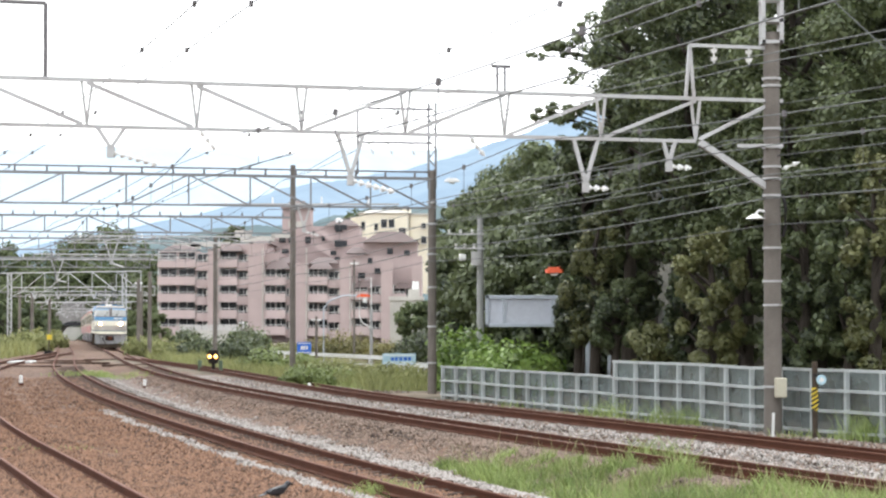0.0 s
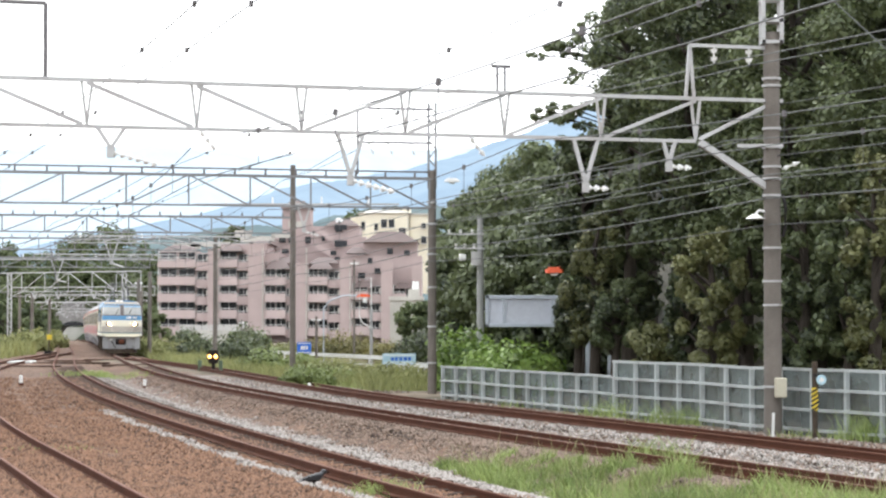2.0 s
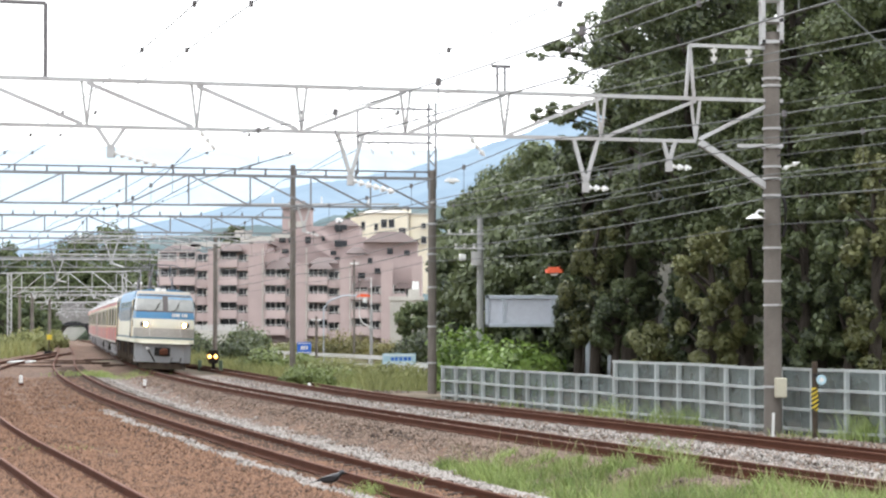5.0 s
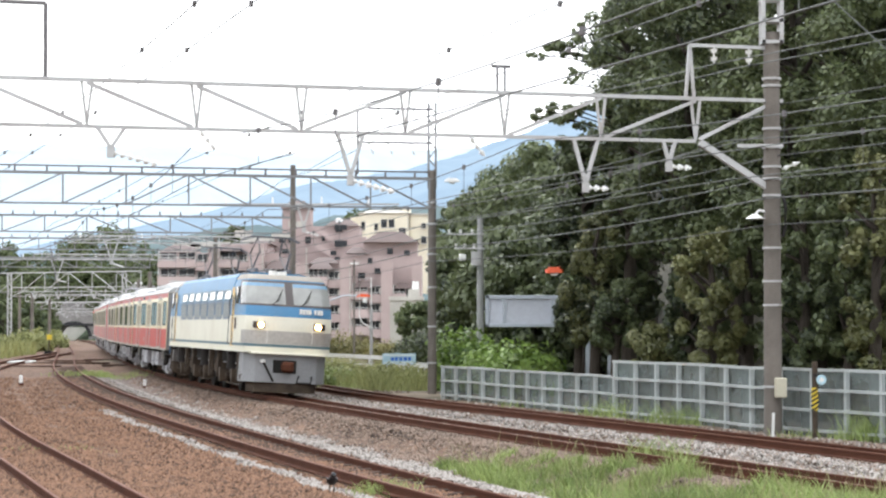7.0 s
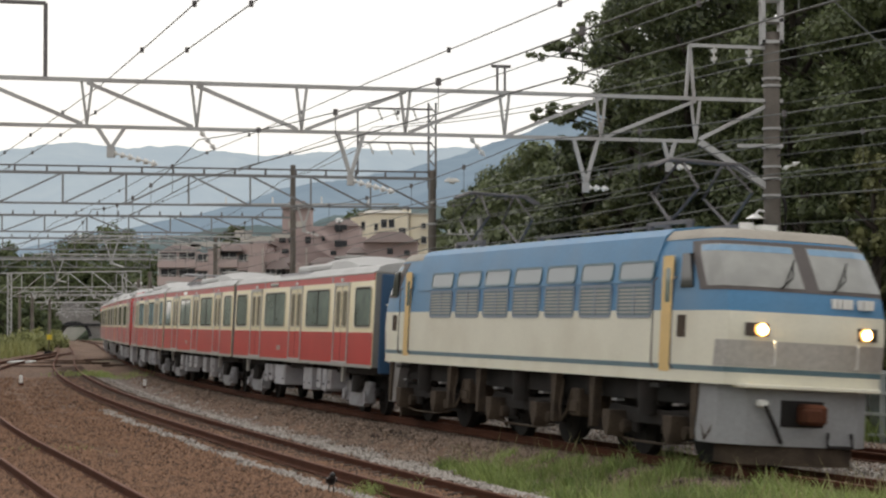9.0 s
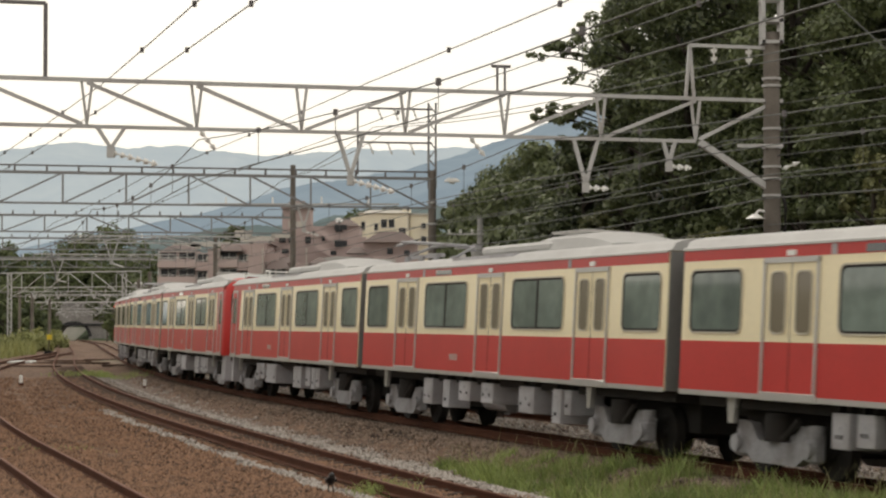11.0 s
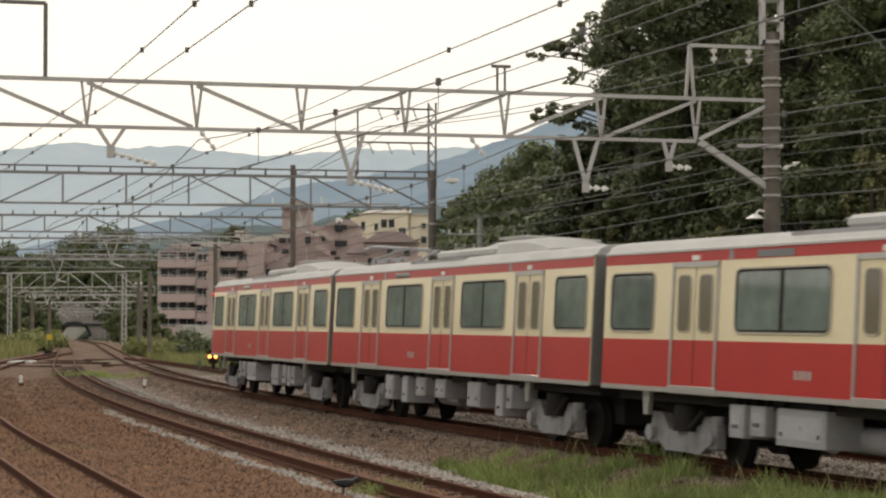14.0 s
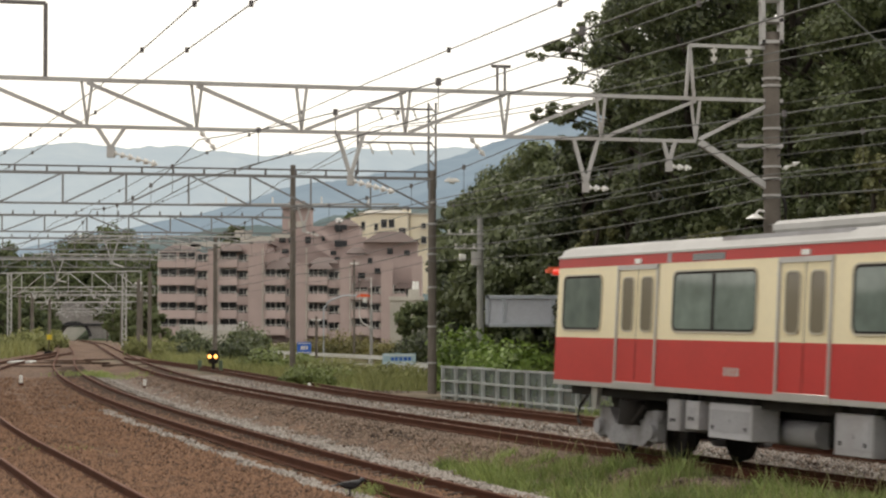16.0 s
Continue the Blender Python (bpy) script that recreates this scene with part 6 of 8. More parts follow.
def grow():
    rng = np.random.default_rng(5)
    # tall grass between the middle and the main track
    n = 27000
    y = rng.uniform(22.5, 40.5, n)
    b, c = np.interp(-y, -TRACK_B.y, TRACK_B.x), np.interp(-y, -TRACK_C.y, TRACK_C.x)
    f = rng.uniform(0, 1, n)
    lo = b + np.interp(y, (22, 30, 36, 40.5), (2.5, 2.35, 2.5, 2.9))
    hi = c - np.interp(y, (22, 30, 36, 40.5), (0.75, 0.75, 0.95, 1.5))
    x = lo + (hi - lo) * f
    k = patchy(x, y, 0.8, 1.0)
    ok = (k > np.interp(y, (22, 33, 37, 41), (-0.3, -0.22, -0.02, 0.1))) & (hi > lo)
    x, y, k = x[ok], y[ok], k[ok]
    k2 = patchy(x, y, 2.3, 7.0)
    h = (0.1 + 0.28 * np.clip(k + 0.35, 0, 1) + 0.22 * np.clip(k2, 0, 1)) * rng.uniform(0.5, 1.35, len(x)) * np.interp(y, (22, 36, 40), (1, 1, 0.6))
    blades("grass_patch", x, y, heights(x, y) - 0.02, h, rng.uniform(0.009, 0.024, len(x)), 0.65, M_GRASS, 8, "tall fresh green grass between the tracks", "grass")
    # dry stalks among it
    sel = rng.uniform(0, 1, len(x)) < 0.035
    blades("dry_stalks", x[sel], y[sel], heights(x[sel], y[sel]), rng.uniform(0.35, 0.7, sel.sum()), np.full(sel.sum(), 0.012), 0.4, M_WEED, 9, "dry pale grass stalks", "grass")
    # weed tufts: between rails, along the fence, at the far points
    tx, ty, th, tw = [], [], [], []
    for px, py, y0, r, m, hh in ((683, 850, 31.0, 0.22, 260, 0.24), (655, 845, 31.5, 0.12, 80, 0.18), (180, 655, 97, 0.9, 500, 0.3), (160, 650, 100, 0.8, 300, 0.25), (110, 780, 41, 0.5, 200, 0.08), (1125, 727, 53.5, 0.5, 260, 0.5), (1200, 740, 50, 0.5, 260, 0.45), (1235, 742, 49.5, 0.3, 160, 0.4), (1545, 760, 42.8, 0.3, 300, 0.6), (1160, 800, 37.6, 0.3, 160, 0.45),
                                 (1060, 725, 54.5, 0.35, 140, 0.3), (1420, 765, 44, 0.3, 100, 0.2), (1500, 775, 43.2, 0.3, 100, 0.25), (940, 712, 60, 0.5, 120, 0.25), (600, 680, 80, 0.6, 100, 0.3)):
        tx.append(at_px(px, y0) + rng.normal(0, r, m)), ty.append(y0 + rng.normal(0, r, m)), th.append(hh * rng.uniform(0.4, 1.3, m)), tw.append(np.full(m, 0.012 + y0 * 0.0001))
    tx, ty, th, tw = map(np.concatenate, (tx, ty, th, tw))
    blades("weed_tufts", tx, ty, heights(tx, ty) - 0.02, th, tw, 0.6, M_GRASS, 10, "green weed tufts in the ballast", "weeds")
    # weedy bank beyond the outer track
    n = 26000
    y = rng.uniform(74, 175, n)
    edge = np.where(y < 138, np.interp(-y, -TRACK_D.y, TRACK_D.x), np.interp(-y, -TRACK_C.y, TRACK_C.x))
    x = edge + 1.9 + np.abs(rng.normal(0, 4.5, n))
    k = patchy(x, y, 0.25, 4.0)
    ok = k > -0.25
    x, y, k = x[ok], y[ok], k[ok]
    blades("weed_bank", x, y, heights(x, y) - 0.05, (0.35 + 0.7 * np.clip(k + 0.2, 0, 1)) * rng.uniform(0.5, 1.3, len(x)), rng.uniform(0.02, 0.05, len(x)), 0.5, M_WEED_GREEN, 11, "yellow-green weeds on the bank beyond the tracks", "weeds")
    # weeds on the far left of the throat
    n = 9000
    y = rng.uniform(125, 260, n)
    edge = np.where(y < 165, np.interp(-y, -TRACK_A.y, TRACK_A.x), np.interp(-y, -TRACK_B.y, TRACK_B.x))
    x = edge - 2.5 - np.abs(rng.normal(0, 6, n))
    blades("weed_verge", x, y, heights(x, y) - 0.05, rng.uniform(0.4, 1.5, n), rng.uniform(0.05, 0.1, n), 0.5, M_WEED_GREEN, 12, "yellow-green weeds beside the far tracks", "weeds")


grow()
for i, (px, py, y, w, h, m) in enumerate(((545, 680, 83, 1.9, 1.1, 0), (570, 660, 90, 2.4, 1.4, 0), (610, 655, 96, 2.6, 1.3, 1), (650, 655, 94, 2.6, 1.3, 1), (700, 668, 88, 2.4, 1.3, 1), (735, 672, 84, 1.8, 1.4, 1), (525, 640, 115, 2.2, 1.4, 0), (470, 640, 122, 3.2, 1.5, 0), (425, 630, 135, 3.4, 2.6, 2), (360, 620, 160, 3.2, 2.4, 2), (265, 625, 160, 3.0, 2.2, 1), (300, 620, 170, 3.5, 2.0, 1), (245, 615, 175, 3.0, 2.0, 1), (50, 600, 190, 4.0, 2.6, 1), (80, 590, 210, 4.0, 2.8, 1), (10, 605, 175, 3.0, 2.0, 1),
                                          (640, 600, 160, 6.0, 2.6, 3), (600, 595, 175, 6.0, 2.6, 3), (680, 605, 150, 3.0, 1.8, 3), (745, 600, 130, 2.0, 3.6, 2), (330, 605, 210, 3.0, 2.6, 2), (440, 600, 200, 3.4, 3.2, 2), (500, 615, 150, 3.0, 1.6, 1))):
    x = at_px(px, y)
    shrub(x, y, w, 2.0, h, 700 + i, 0.1 if y < 100 else 0.16 if y < 180 else 0.25, 2600, (M_LEAF_BUSH, M_WEED_GREEN, M_LEAF, M_LEAF_OLIVE)[m], ("leafy green bush by the outer track", "yellow-green weed thicket on the bank", "dark green roadside bush", "olive hedge beside the road")[m], "roadside bushes", z=ground_height(x, y))

# ---- locomotive and cars ----
def wheelset(parent, x, r=0.43, gauge=1.067):
    g = Geo()
    for s in (-1, 1):
        y = s * gauge / 2
        g.cyl((0, y - 0.005 * s, 0), (0, y + 0.125 * s, 0), r, r * 0.985, 28)
        g.cyl((0, y - 0.035 * s, 0), (0, y - 0.005 * s, 0), r + 0.028, r + 0.028, 28)
        g.cyl((0, y + 0.1 * s, 0), (0, y + 0.2 * s, 0), 0.12, 0.1, 12)
        for k in range(6):
            a = k * math.pi / 3
            g.cyl((0.25 * math.cos(a), y + 0.12 * s, 0.25 * math.sin(a)), (0.25 * math.cos(a), y + 0.135 * s, 0.25 * math.sin(a)), 0.045, n=8)
    g.cyl((0, -gauge / 2, 0), (0, gauge / 2, 0), 0.085, n=12)
    ob = part("wheelset", g, M_DARK, parent, "dark steel wheelset")
    ob.matrix_basis = Matrix.Translation((x, 0, r))
    ob["radius"] = r
    return ob


def rounded(x0, x1, z0, z1, r, y, th, s):
    """A rounded rectangular plate on a car side: outline in x, z, at y, th thick outwards."""
    pts = []
    for cx, cz, a0 in ((x1 - r, z1 - r, 0), (x0 + r, z1 - r, 90), (x0 + r, z0 + r, 180), (x1 - r, z0 + r, 270)):
        for k in range(4):
            a = radians(a0 + 30 * k)
            pts.append((cx + r * math.cos(a), cz + r * math.sin(a)))
    return Geo().loft([[(x, s * yy, z) for x, z in (pts if s < 0 else pts[::-1])] for yy in (y, y + th)])


def window_frame(x0, x1, z0, z1, r, y, s, w=0.05):
    """A slim rounded ring round a window."""
    out, inn = [], []
    for rr, lst, e in ((r + w, out, w), (r, inn, 0)):
        for cx, cz, a0 in ((x1 - r, z1 - r, 0), (x0 + r, z1 - r, 90), (x0 + r, z0 + r, 180), (x1 - r, z0 + r, 270)):
            for k in range(4):
                a = radians(a0 + 30 * k)
                lst.append((cx + rr * math.cos(a), cz + rr * math.sin(a)))
    g, n = Geo(), len(out)
    v = [(x, s * (y + h), z) for h in (0.0, 0.022) for x, z in out] + [(x, s * (y + h), z) for h in (0.0, 0.022) for x, z in inn]
    f = []
    for i in range(n):
        j = (i + 1) % n
        f += [(i, j, n + j, n + i), (2 * n + i, 2 * n + j, 3 * n + j, 3 * n + i), (n + i, n + j, 3 * n + j, 3 * n + i)]
    return g.add(v, f)


EMU_W, DOORS = 1.39, ((-6.12, -4.62), (-0.55, 0.92), (4.8, 6.28))
BIG_WINDOWS, END_WINDOWS = ((-4.02, -1.25), (1.5, 4.2)), ((-8.45, -6.82), (6.95, 8.5))


def bogie(parent, x):
    """Grey bolsterless bogie: shaped side frames, axle boxes, springs and brake gear."""
    frame_geo = Geo()
    side = [(-1.16, 0.64), (-1.05, 0.76), (-0.74, 0.76), (-0.5, 0.5), (0.5, 0.5), (0.74, 0.76), (1.05, 0.76), (1.16, 0.64), (1.12, 0.34), (0.86, 0.3), (0.62, 0.17), (-0.62, 0.17), (-0.86, 0.3), (-1.12, 0.34)]
    for s in (-1, 1):
        frame_geo.loft([[(a, s * y, z) for a, z in side] for y in (0.9, 1.06)])
        for ax in (-1.05, 1.05):
            frame_geo.box(ax - 0.13, ax + 0.13, min(s * 0.88, s * 1.1), max(s * 0.88, s * 1.1), 0.24, 0.6, bevel=0.04)
            frame_geo.cyl((ax, s * 0.9, 0.43), (ax, s * 1.16, 0.43), 0.13, n=14)
            frame_geo.cyl((ax, s * 0.98, 0.58), (ax, s * 0.98, 0.78), 0.11, n=10)
    frame_geo.box(-0.25, 0.25, -0.95, 0.95, 0.42, 0.62, bevel=0.04)
    ob = part("bogie_frame", frame_geo, M_BOGIE_GREY, parent, at=Matrix.Translation((x, 0, 0)))
    for s in (-1, 1):
        part("air_spring", Geo().cyl((0, s * 0.98, 0.5), (0, s * 0.98, 0.92), 0.24, 0.22, 16), M_DARK, ob)
        part("damper", Geo().cyl((0.42, s * 1.15, 0.55), (0.85, s * 1.15, 0.85), 0.045, n=8), M_DARK, ob)
    for s in (-1, 1):
        part("step_bracket", Geo().loft([[(e, s * y, z) for e, z in ((-1.25, 1.1), (-0.98, 1.1), (-1.05, 0.72), (-1.2, 0.72))] for y in (1.12, 1.2)]), M_STAINLESS, ob)


def cab_outline(z, grow=0.0):
    """Plan of the driving cab's front at the height z, from one side round to the other."""
    e = float(np.interp(z, (1.13, 1.5, 2.0, 2.7, 3.2, 3.5, 3.66), (8.5, 8.6, 8.62, 8.56, 8.45, 8.34, 8.18))) + grow
    half = EMU_W * float(np.interp(z, (1.13, 1.5, 2.7, 3.2, 3.38, 3.5, 3.66), (0.995, 1.0, 1.0, 0.995, 0.97, 0.9, 0.7))) + grow
    q = [(7.92, half + 0.005), (e - 0.4, half), (e - 0.24, half * 0.985), (e - 0.12, half * 0.94), (e - 0.04, half * 0.82), (e - 0.01, half * 0.55), (e, half * 0.25)]
    return q + [(x, -y) for x, y in q[::-1]]


def cab_patch(c, outline, grow):
    """A plate that follows the cab front; outline gives (height, half width) from the bottom up."""
    rows = []
    zs = np.unique(np.concatenate([[z for z, _ in outline], np.linspace(outline[0][0], outline[-1][0], 6)]))
    for z in zs:
        w = float(np.interp(z, [p for p, _ in outline], [q for _, q in outline]))
        ring = []
        for g, turn in ((grow, 1), (-0.03, -1)):
            pts = cab_outline(z, g)[::-1][1:-1]
            ys, xs = [p[1] for p in pts], [p[0] for p in pts]
            ring += [(c * float(np.interp(w * k / 10, ys, xs)), w * k / 10, z) for k in range(-10 * turn, 11 * turn, turn)]
        rows.append(ring)
    return Geo().loft(rows)


def emu_car(cab=0, pantograph=False, seed=0):
    """Three-door electric car; cab: which end has a driver's cab (1 front, -1 rear)."""
    rng = random.Random(40 + seed)
    root = thing("passenger_car", "red and cream three-door electric passenger car with driving cab" if cab else "red and cream three-door electric passenger car with grey roof", "train car", "cars of the train")
    e0, e1 = (-8.75, 8.75)
    if cab > 0:
        e1 = 8.15
    if cab < 0:
        e0 = -8.15
    prof = [(-EMU_W, 1.13), (EMU_W, 1.13), (EMU_W, 3.3), (EMU_W - 0.015, 3.38), (-EMU_W + 0.015, 3.38), (-EMU_W, 3.3)]
    r0, r1 = (-8.0 if cab < 0 else e0), (8.0 if cab > 0 else e1)
    b0, b1 = (-7.96 if cab < 0 else e0), (7.96 if cab > 0 else e1)
    body = part("body", Geo().prism(prof, b0, b1), M_CREAM, root, "cream side walls", smooth=20)
    roof = [(-EMU_W - 0.02, 3.385)]
    for i in range(13):
        a = math.pi * (1 - i / 12)
        roof.append((math.cos(a) * (EMU_W - 0.05), 3.42 + 0.24 * math.sin(a) ** 0.75))
    roof += [(EMU_W + 0.02, 3.385)]
    part("roof", Geo().prism(roof, e0 - 0.03, e1 + 0.03), M_ROOF, root, "grey arched roof", smooth=50)
    if seed == 0:
        ends = part("end_cover", Geo().box(8.781, 8.84, -1.24, 1.24, 1.0, 3.34, bevel=0.02), M_BLUE_DARK, root, "deep blue cover over the leading end")
        part("grab_bar", Geo().bar((8.88, -1.1, 2.62), (8.88, -0.3, 2.62), 0.04).bar((8.84, -1.1, 2.62), (8.88, -1.1, 2.62), 0.04).bar((8.84, -0.3, 2.62), (8.88, -0.3, 2.62), 0.04), M_WHITE, ends)
    part("end_panel", Geo().box(8.72, 8.78, -1.37, 1.37, 1.13, 3.37) if cab <= 0 else Geo().box(-8.78, -8.72, -1.37, 1.37, 1.13, 3.37), M_CAR_END, root, "dull grey metal end panel")
    if cab == 0:
        part("end_panel", Geo().box(-8.78, -8.72, -1.37, 1.37, 1.13, 3.37), M_CAR_END, root)
    part("gangway", Geo().box(8.75, 8.98, -0.55, 0.55, 1.2, 3.2, bevel=0.05) if cab <= 0 else Geo().box(-8.98, -8.75, -0.55, 0.55, 1.2, 3.2, bevel=0.05), M_DARK, root, "dark rubber gangway bellows")
    for s in (-1, 1):
        y = EMU_W
        lo, hi = (lambda a, b: (min(s * a, s * b), max(s * a, s * b)))(y, y + 0.004)
        part("red_side", Geo().box(r0, r1, lo, hi, 1.19, 1.95), M_RED, root, "red lower side panel")
        part("red_band", Geo().box(r0, r1, lo, hi, 3.185, 3.35), M_RED, root, "red band under the roof")
        if cab:
            slant = ((6.84, 1.95), (8.0, 1.95), (8.0, 3.185), (6.7, 3.185))
            part("red_cab_side", Geo().loft([[(cab * x, s * yy, z) for x, z in slant] for yy in (y, y + 0.004)]), M_RED, root, "red side of the driving cab")
            sx = cab * 4.62
            sticker = part("sticker", Geo().box(sx - 0.07, sx + 0.07, min(s * y, s * (y + 0.005)), max(s * y, s * (y + 0.005)), 2.72, 3.06), M_TEAL_SIGN, root, "pale blue sticker beside the door")
            for k in range(3):
                part("sticker_mark", Geo().box(sx - 0.035, sx + 0.035, min(s * (y + 0.005), s * (y + 0.007)), max(s * (y + 0.005), s * (y + 0.007)), 2.76 + k * 0.1, 2.81 + k * 0.1), M_BLUE_SIGN, sticker)
            d0, d1 = (7.25, 7.95) if cab > 0 else (-7.95, -7.25)
            door = part("cab_door", rounded(d0, d1, 1.2, 3.12, 0.05, y, 0.012, s), M_RED, root)
            part("cab_door_frame", window_frame(d0, d1, 1.2, 3.12, 0.05, y + 0.004, s, 0.07), M_STAINLESS, door)
            part("pane", rounded(d0 + 0.14, d1 - 0.14, 2.15, 2.95, 0.06, y + 0.012, 0.006, s), M_GLASS, door)
            part("door_step", Geo().box(d0 - 0.08, d1 + 0.08, min(s * y, s * (y + 0.03)), max(s * y, s * (y + 0.03)), 1.12, 1.24), M_STAINLESS, door)
        part("sill", Geo().box(e0, e1, min(s * y, s * (y + 0.012)), max(s * y, s * (y + 0.012)), 1.11, 1.19), M_STAINLESS, root)
        part("gutter", Geo().box(e0, e1, min(s * y, s * (y + 0.025)), max(s * y, s * (y + 0.025)), 3.35, 3.385), M_STAINLESS, root)
        for x0, x1 in BIG_WINDOWS + tuple(w for w in END_WINDOWS if not (cab > 0 and w[0] > 0) and not (cab < 0 and w[0] < 0)):
            wf = part("window", rounded(x0, x1, 2.09, 3.03, 0.12, y, 0.008, s), M_GLASS, root, "window glass with reflections and interior put into its colour")
            part("window_frame", window_frame(x0, x1, 2.09, 3.03, 0.12, y, s, 0.028), M_CREAM_SHADE, wf)
            part("gasket", window_frame(x0 + 0.035, x1 - 0.035, 2.125, 2.995, 0.1, y - 0.006, s, 0.034), M_DARK, wf, "black rubber gasket")
            if x1 - x0 > 2:
                part("mullion", Geo().box((x0 + x1) / 2 - 0.045, (x0 + x1) / 2 + 0.045, min(s * y, s * (y + 0.016)), max(s * y, s * (y + 0.016)), 2.1, 3.02), M_DARK, wf)
            part("blind", Geo().box(x0 + 0.1, x1 - 0.1, min(s * (y + 0.0085), s * (y + 0.0105)), max(s * (y + 0.0085), s * (y + 0.0105)), 2.09, 2.12), M_STAINLESS, wf)
        for x0, x1 in DOORS:
            fr = part("door_frame", Geo().box(x0 - 0.04, x0 + 0.02, min(s * y, s * (y + 0.03)), max(s * y, s * (y + 0.03)), 1.2, 3.16).box(x1 - 0.02, x1 + 0.04, min(s * y, s * (y + 0.03)), max(s * y, s * (y + 0.03)), 1.2, 3.16).box(x0 - 0.04, x1 + 0.04, min(s * y, s * (y + 0.03)), max(s * y, s * (y + 0.03)), 3.1, 3.18), M_STAINLESS, root)
            part("door_step", Geo().box(x0 - 0.06, x1 + 0.06, min(s * y, s * (y + 0.035)), max(s * y, s * (y + 0.035)), 1.1, 1.23, bevel=0.01), M_STAINLESS, root)
            part("door_lamp", Geo().box((x0 + x1) / 2 - 0.12, (x0 + x1) / 2 + 0.12, min(s * y, s * (y + 0.03)), max(s * y, s * (y + 0.03)), 3.2, 3.28), M_WHITE, root)
            m = (x0 + x1) / 2
            for a, b in ((x0 + 0.03, m - 0.008), (m + 0.008, x1 - 0.03)):
                leaf = part("door_leaf", Geo().box(a, b, lo, hi + 0.0 if s > 0 else hi, 1.955, 3.1), M_CREAM, root)
                part("pane", rounded(a + 0.17, b - 0.13, 2.09, 2.96, 0.09, y + 0.004, 0.006, s), M_GLASS_DOOR, leaf, "door glass")
                part("pane_frame", window_frame(a + 0.17, b - 0.13, 2.09, 2.96, 0.09, y + 0.004, s, 0.025), M_CREAM_SHADE, leaf)
            part("door_seam", Geo().box(m - 0.008, m + 0.008, min(s * y, s * (y + 0.008)), max(s * y, s * (y + 0.008)), 1.24, 3.1), M_DARK, fr)
        part("destination_display", Geo().box(-3.4, -2.3, min(s * y, s * (y + 0.01)), max(s * y, s * (y + 0.01)), 3.2, 3.31), M_BLACK, root)
        for gx in (-4.3, 4.35):
            part("grille", Geo().box(gx, gx + 0.15, min(s * y, s * (y + 0.008)), max(s * y, s * (y + 0.008)), 3.19, 3.34), M_GREY, root)
        for k in range(4):
            part("number_bar", Geo().box(-2.2 + k * 0.13, -2.11 + k * 0.13, min(s * (y + 0.004), s * (y + 0.006)), max(s * (y + 0.004), s * (y + 0.006)), 1.42, 1.55), M_STAINLESS, root)
    # roof equipment
    ac = part("air_conditioner", Geo().box(-1.6, 2.4, -1.02, 1.02, 3.58, 3.78, bevel=0.06), M_ROOF, root, "light grey roof air conditioner")
    arch = []
    for i in range(9):
        a = math.pi * i / 8
        arch.append((-1.0 * math.cos(a) * 1.02, 3.56 + 0.40 * math.sin(a) ** 0.5))
    cover = Geo().loft([[(x, yy * w, 3.6 + (zz - 3.6) * h) for yy, zz in arch] for x, h, w in ((1.3, 0.55, 0.97), (1.7, 0.95, 1), (2.6, 1.0, 1), (3.8, 0.98, 1), (4.5, 0.7, 0.98), (5.2, 0.25, 0.94))])
    part("cover", cover, M_ROOF, ac, smooth=40)
    ribs = Geo()
    for k in range(9):
        ribs.box(1.9 + k * 0.2, 1.95 + k * 0.2, -0.8, 0.8, 3.93, 3.975)
    part("cooling_rib", ribs, M_STAINLESS, ac)
    for s in (-1, 1):
        part("roof_walkway", Geo().box(-2.6, 1.2, min(s * 1.06, s * 1.3), max(s * 1.06, s * 1.3), 3.47, 3.56), M_GREY, root)
    if pantograph:
        pz = Geo()
        x0 = -7.2
        for s in (-0.5, 0.5):
            pz.tube([(x0 - 1.0, s, 3.82), (x0 - 0.4, s, 3.86), (x0 + 0.5, s * 0.9, 3.98), (x0 + 1.3, s * 0.7, 4.02)], 0.035)
            pz.tube([(x0 + 1.3, s * 0.7, 4.02), (x0 + 0.2, s * 1.6, 4.07), (x0 - 0.6, s * 1.7, 4.1)], 0.03)
            pz.bar((x0 - 1.1, s, 3.76), (x0 + 1.5, s, 3.76), 0.08)
        for xx in (x0 - 0.75, x0 - 0.45):
            pz.tube([(xx, -0.95, 4.0), (xx, -0.7, 4.11), (xx, 0.7, 4.11), (xx, 0.95, 4.0)], 0.035)
        for xx in (x0 - 0.9, x0 + 0.2, x0 + 1.3):
            for s in (-0.6, 0.6):
                pz.cyl((xx, s, 3.6), (xx, s, 3.78), 0.07, n=8)
        part("pantograph", pz, M_GREY, root, "folded grey pantograph")
    if cab or not pantograph:
        for xx in ((7.0,) if cab > 0 else (-7.2,)) if cab else ():
            an = Geo()
            for s in (-0.5, 0.5):
                an.tube([(xx - 0.3, s, 3.6), (xx - 0.3, s, 3.85), (xx + 0.3, s, 3.85), (xx + 0.3, s, 3.6)], 0.035)
            an.bar((xx - 0.3, -0.5, 3.85), (xx - 0.3, 0.5, 3.85), 0.05)
            part("antenna_frame", an, M_WHITE, root)
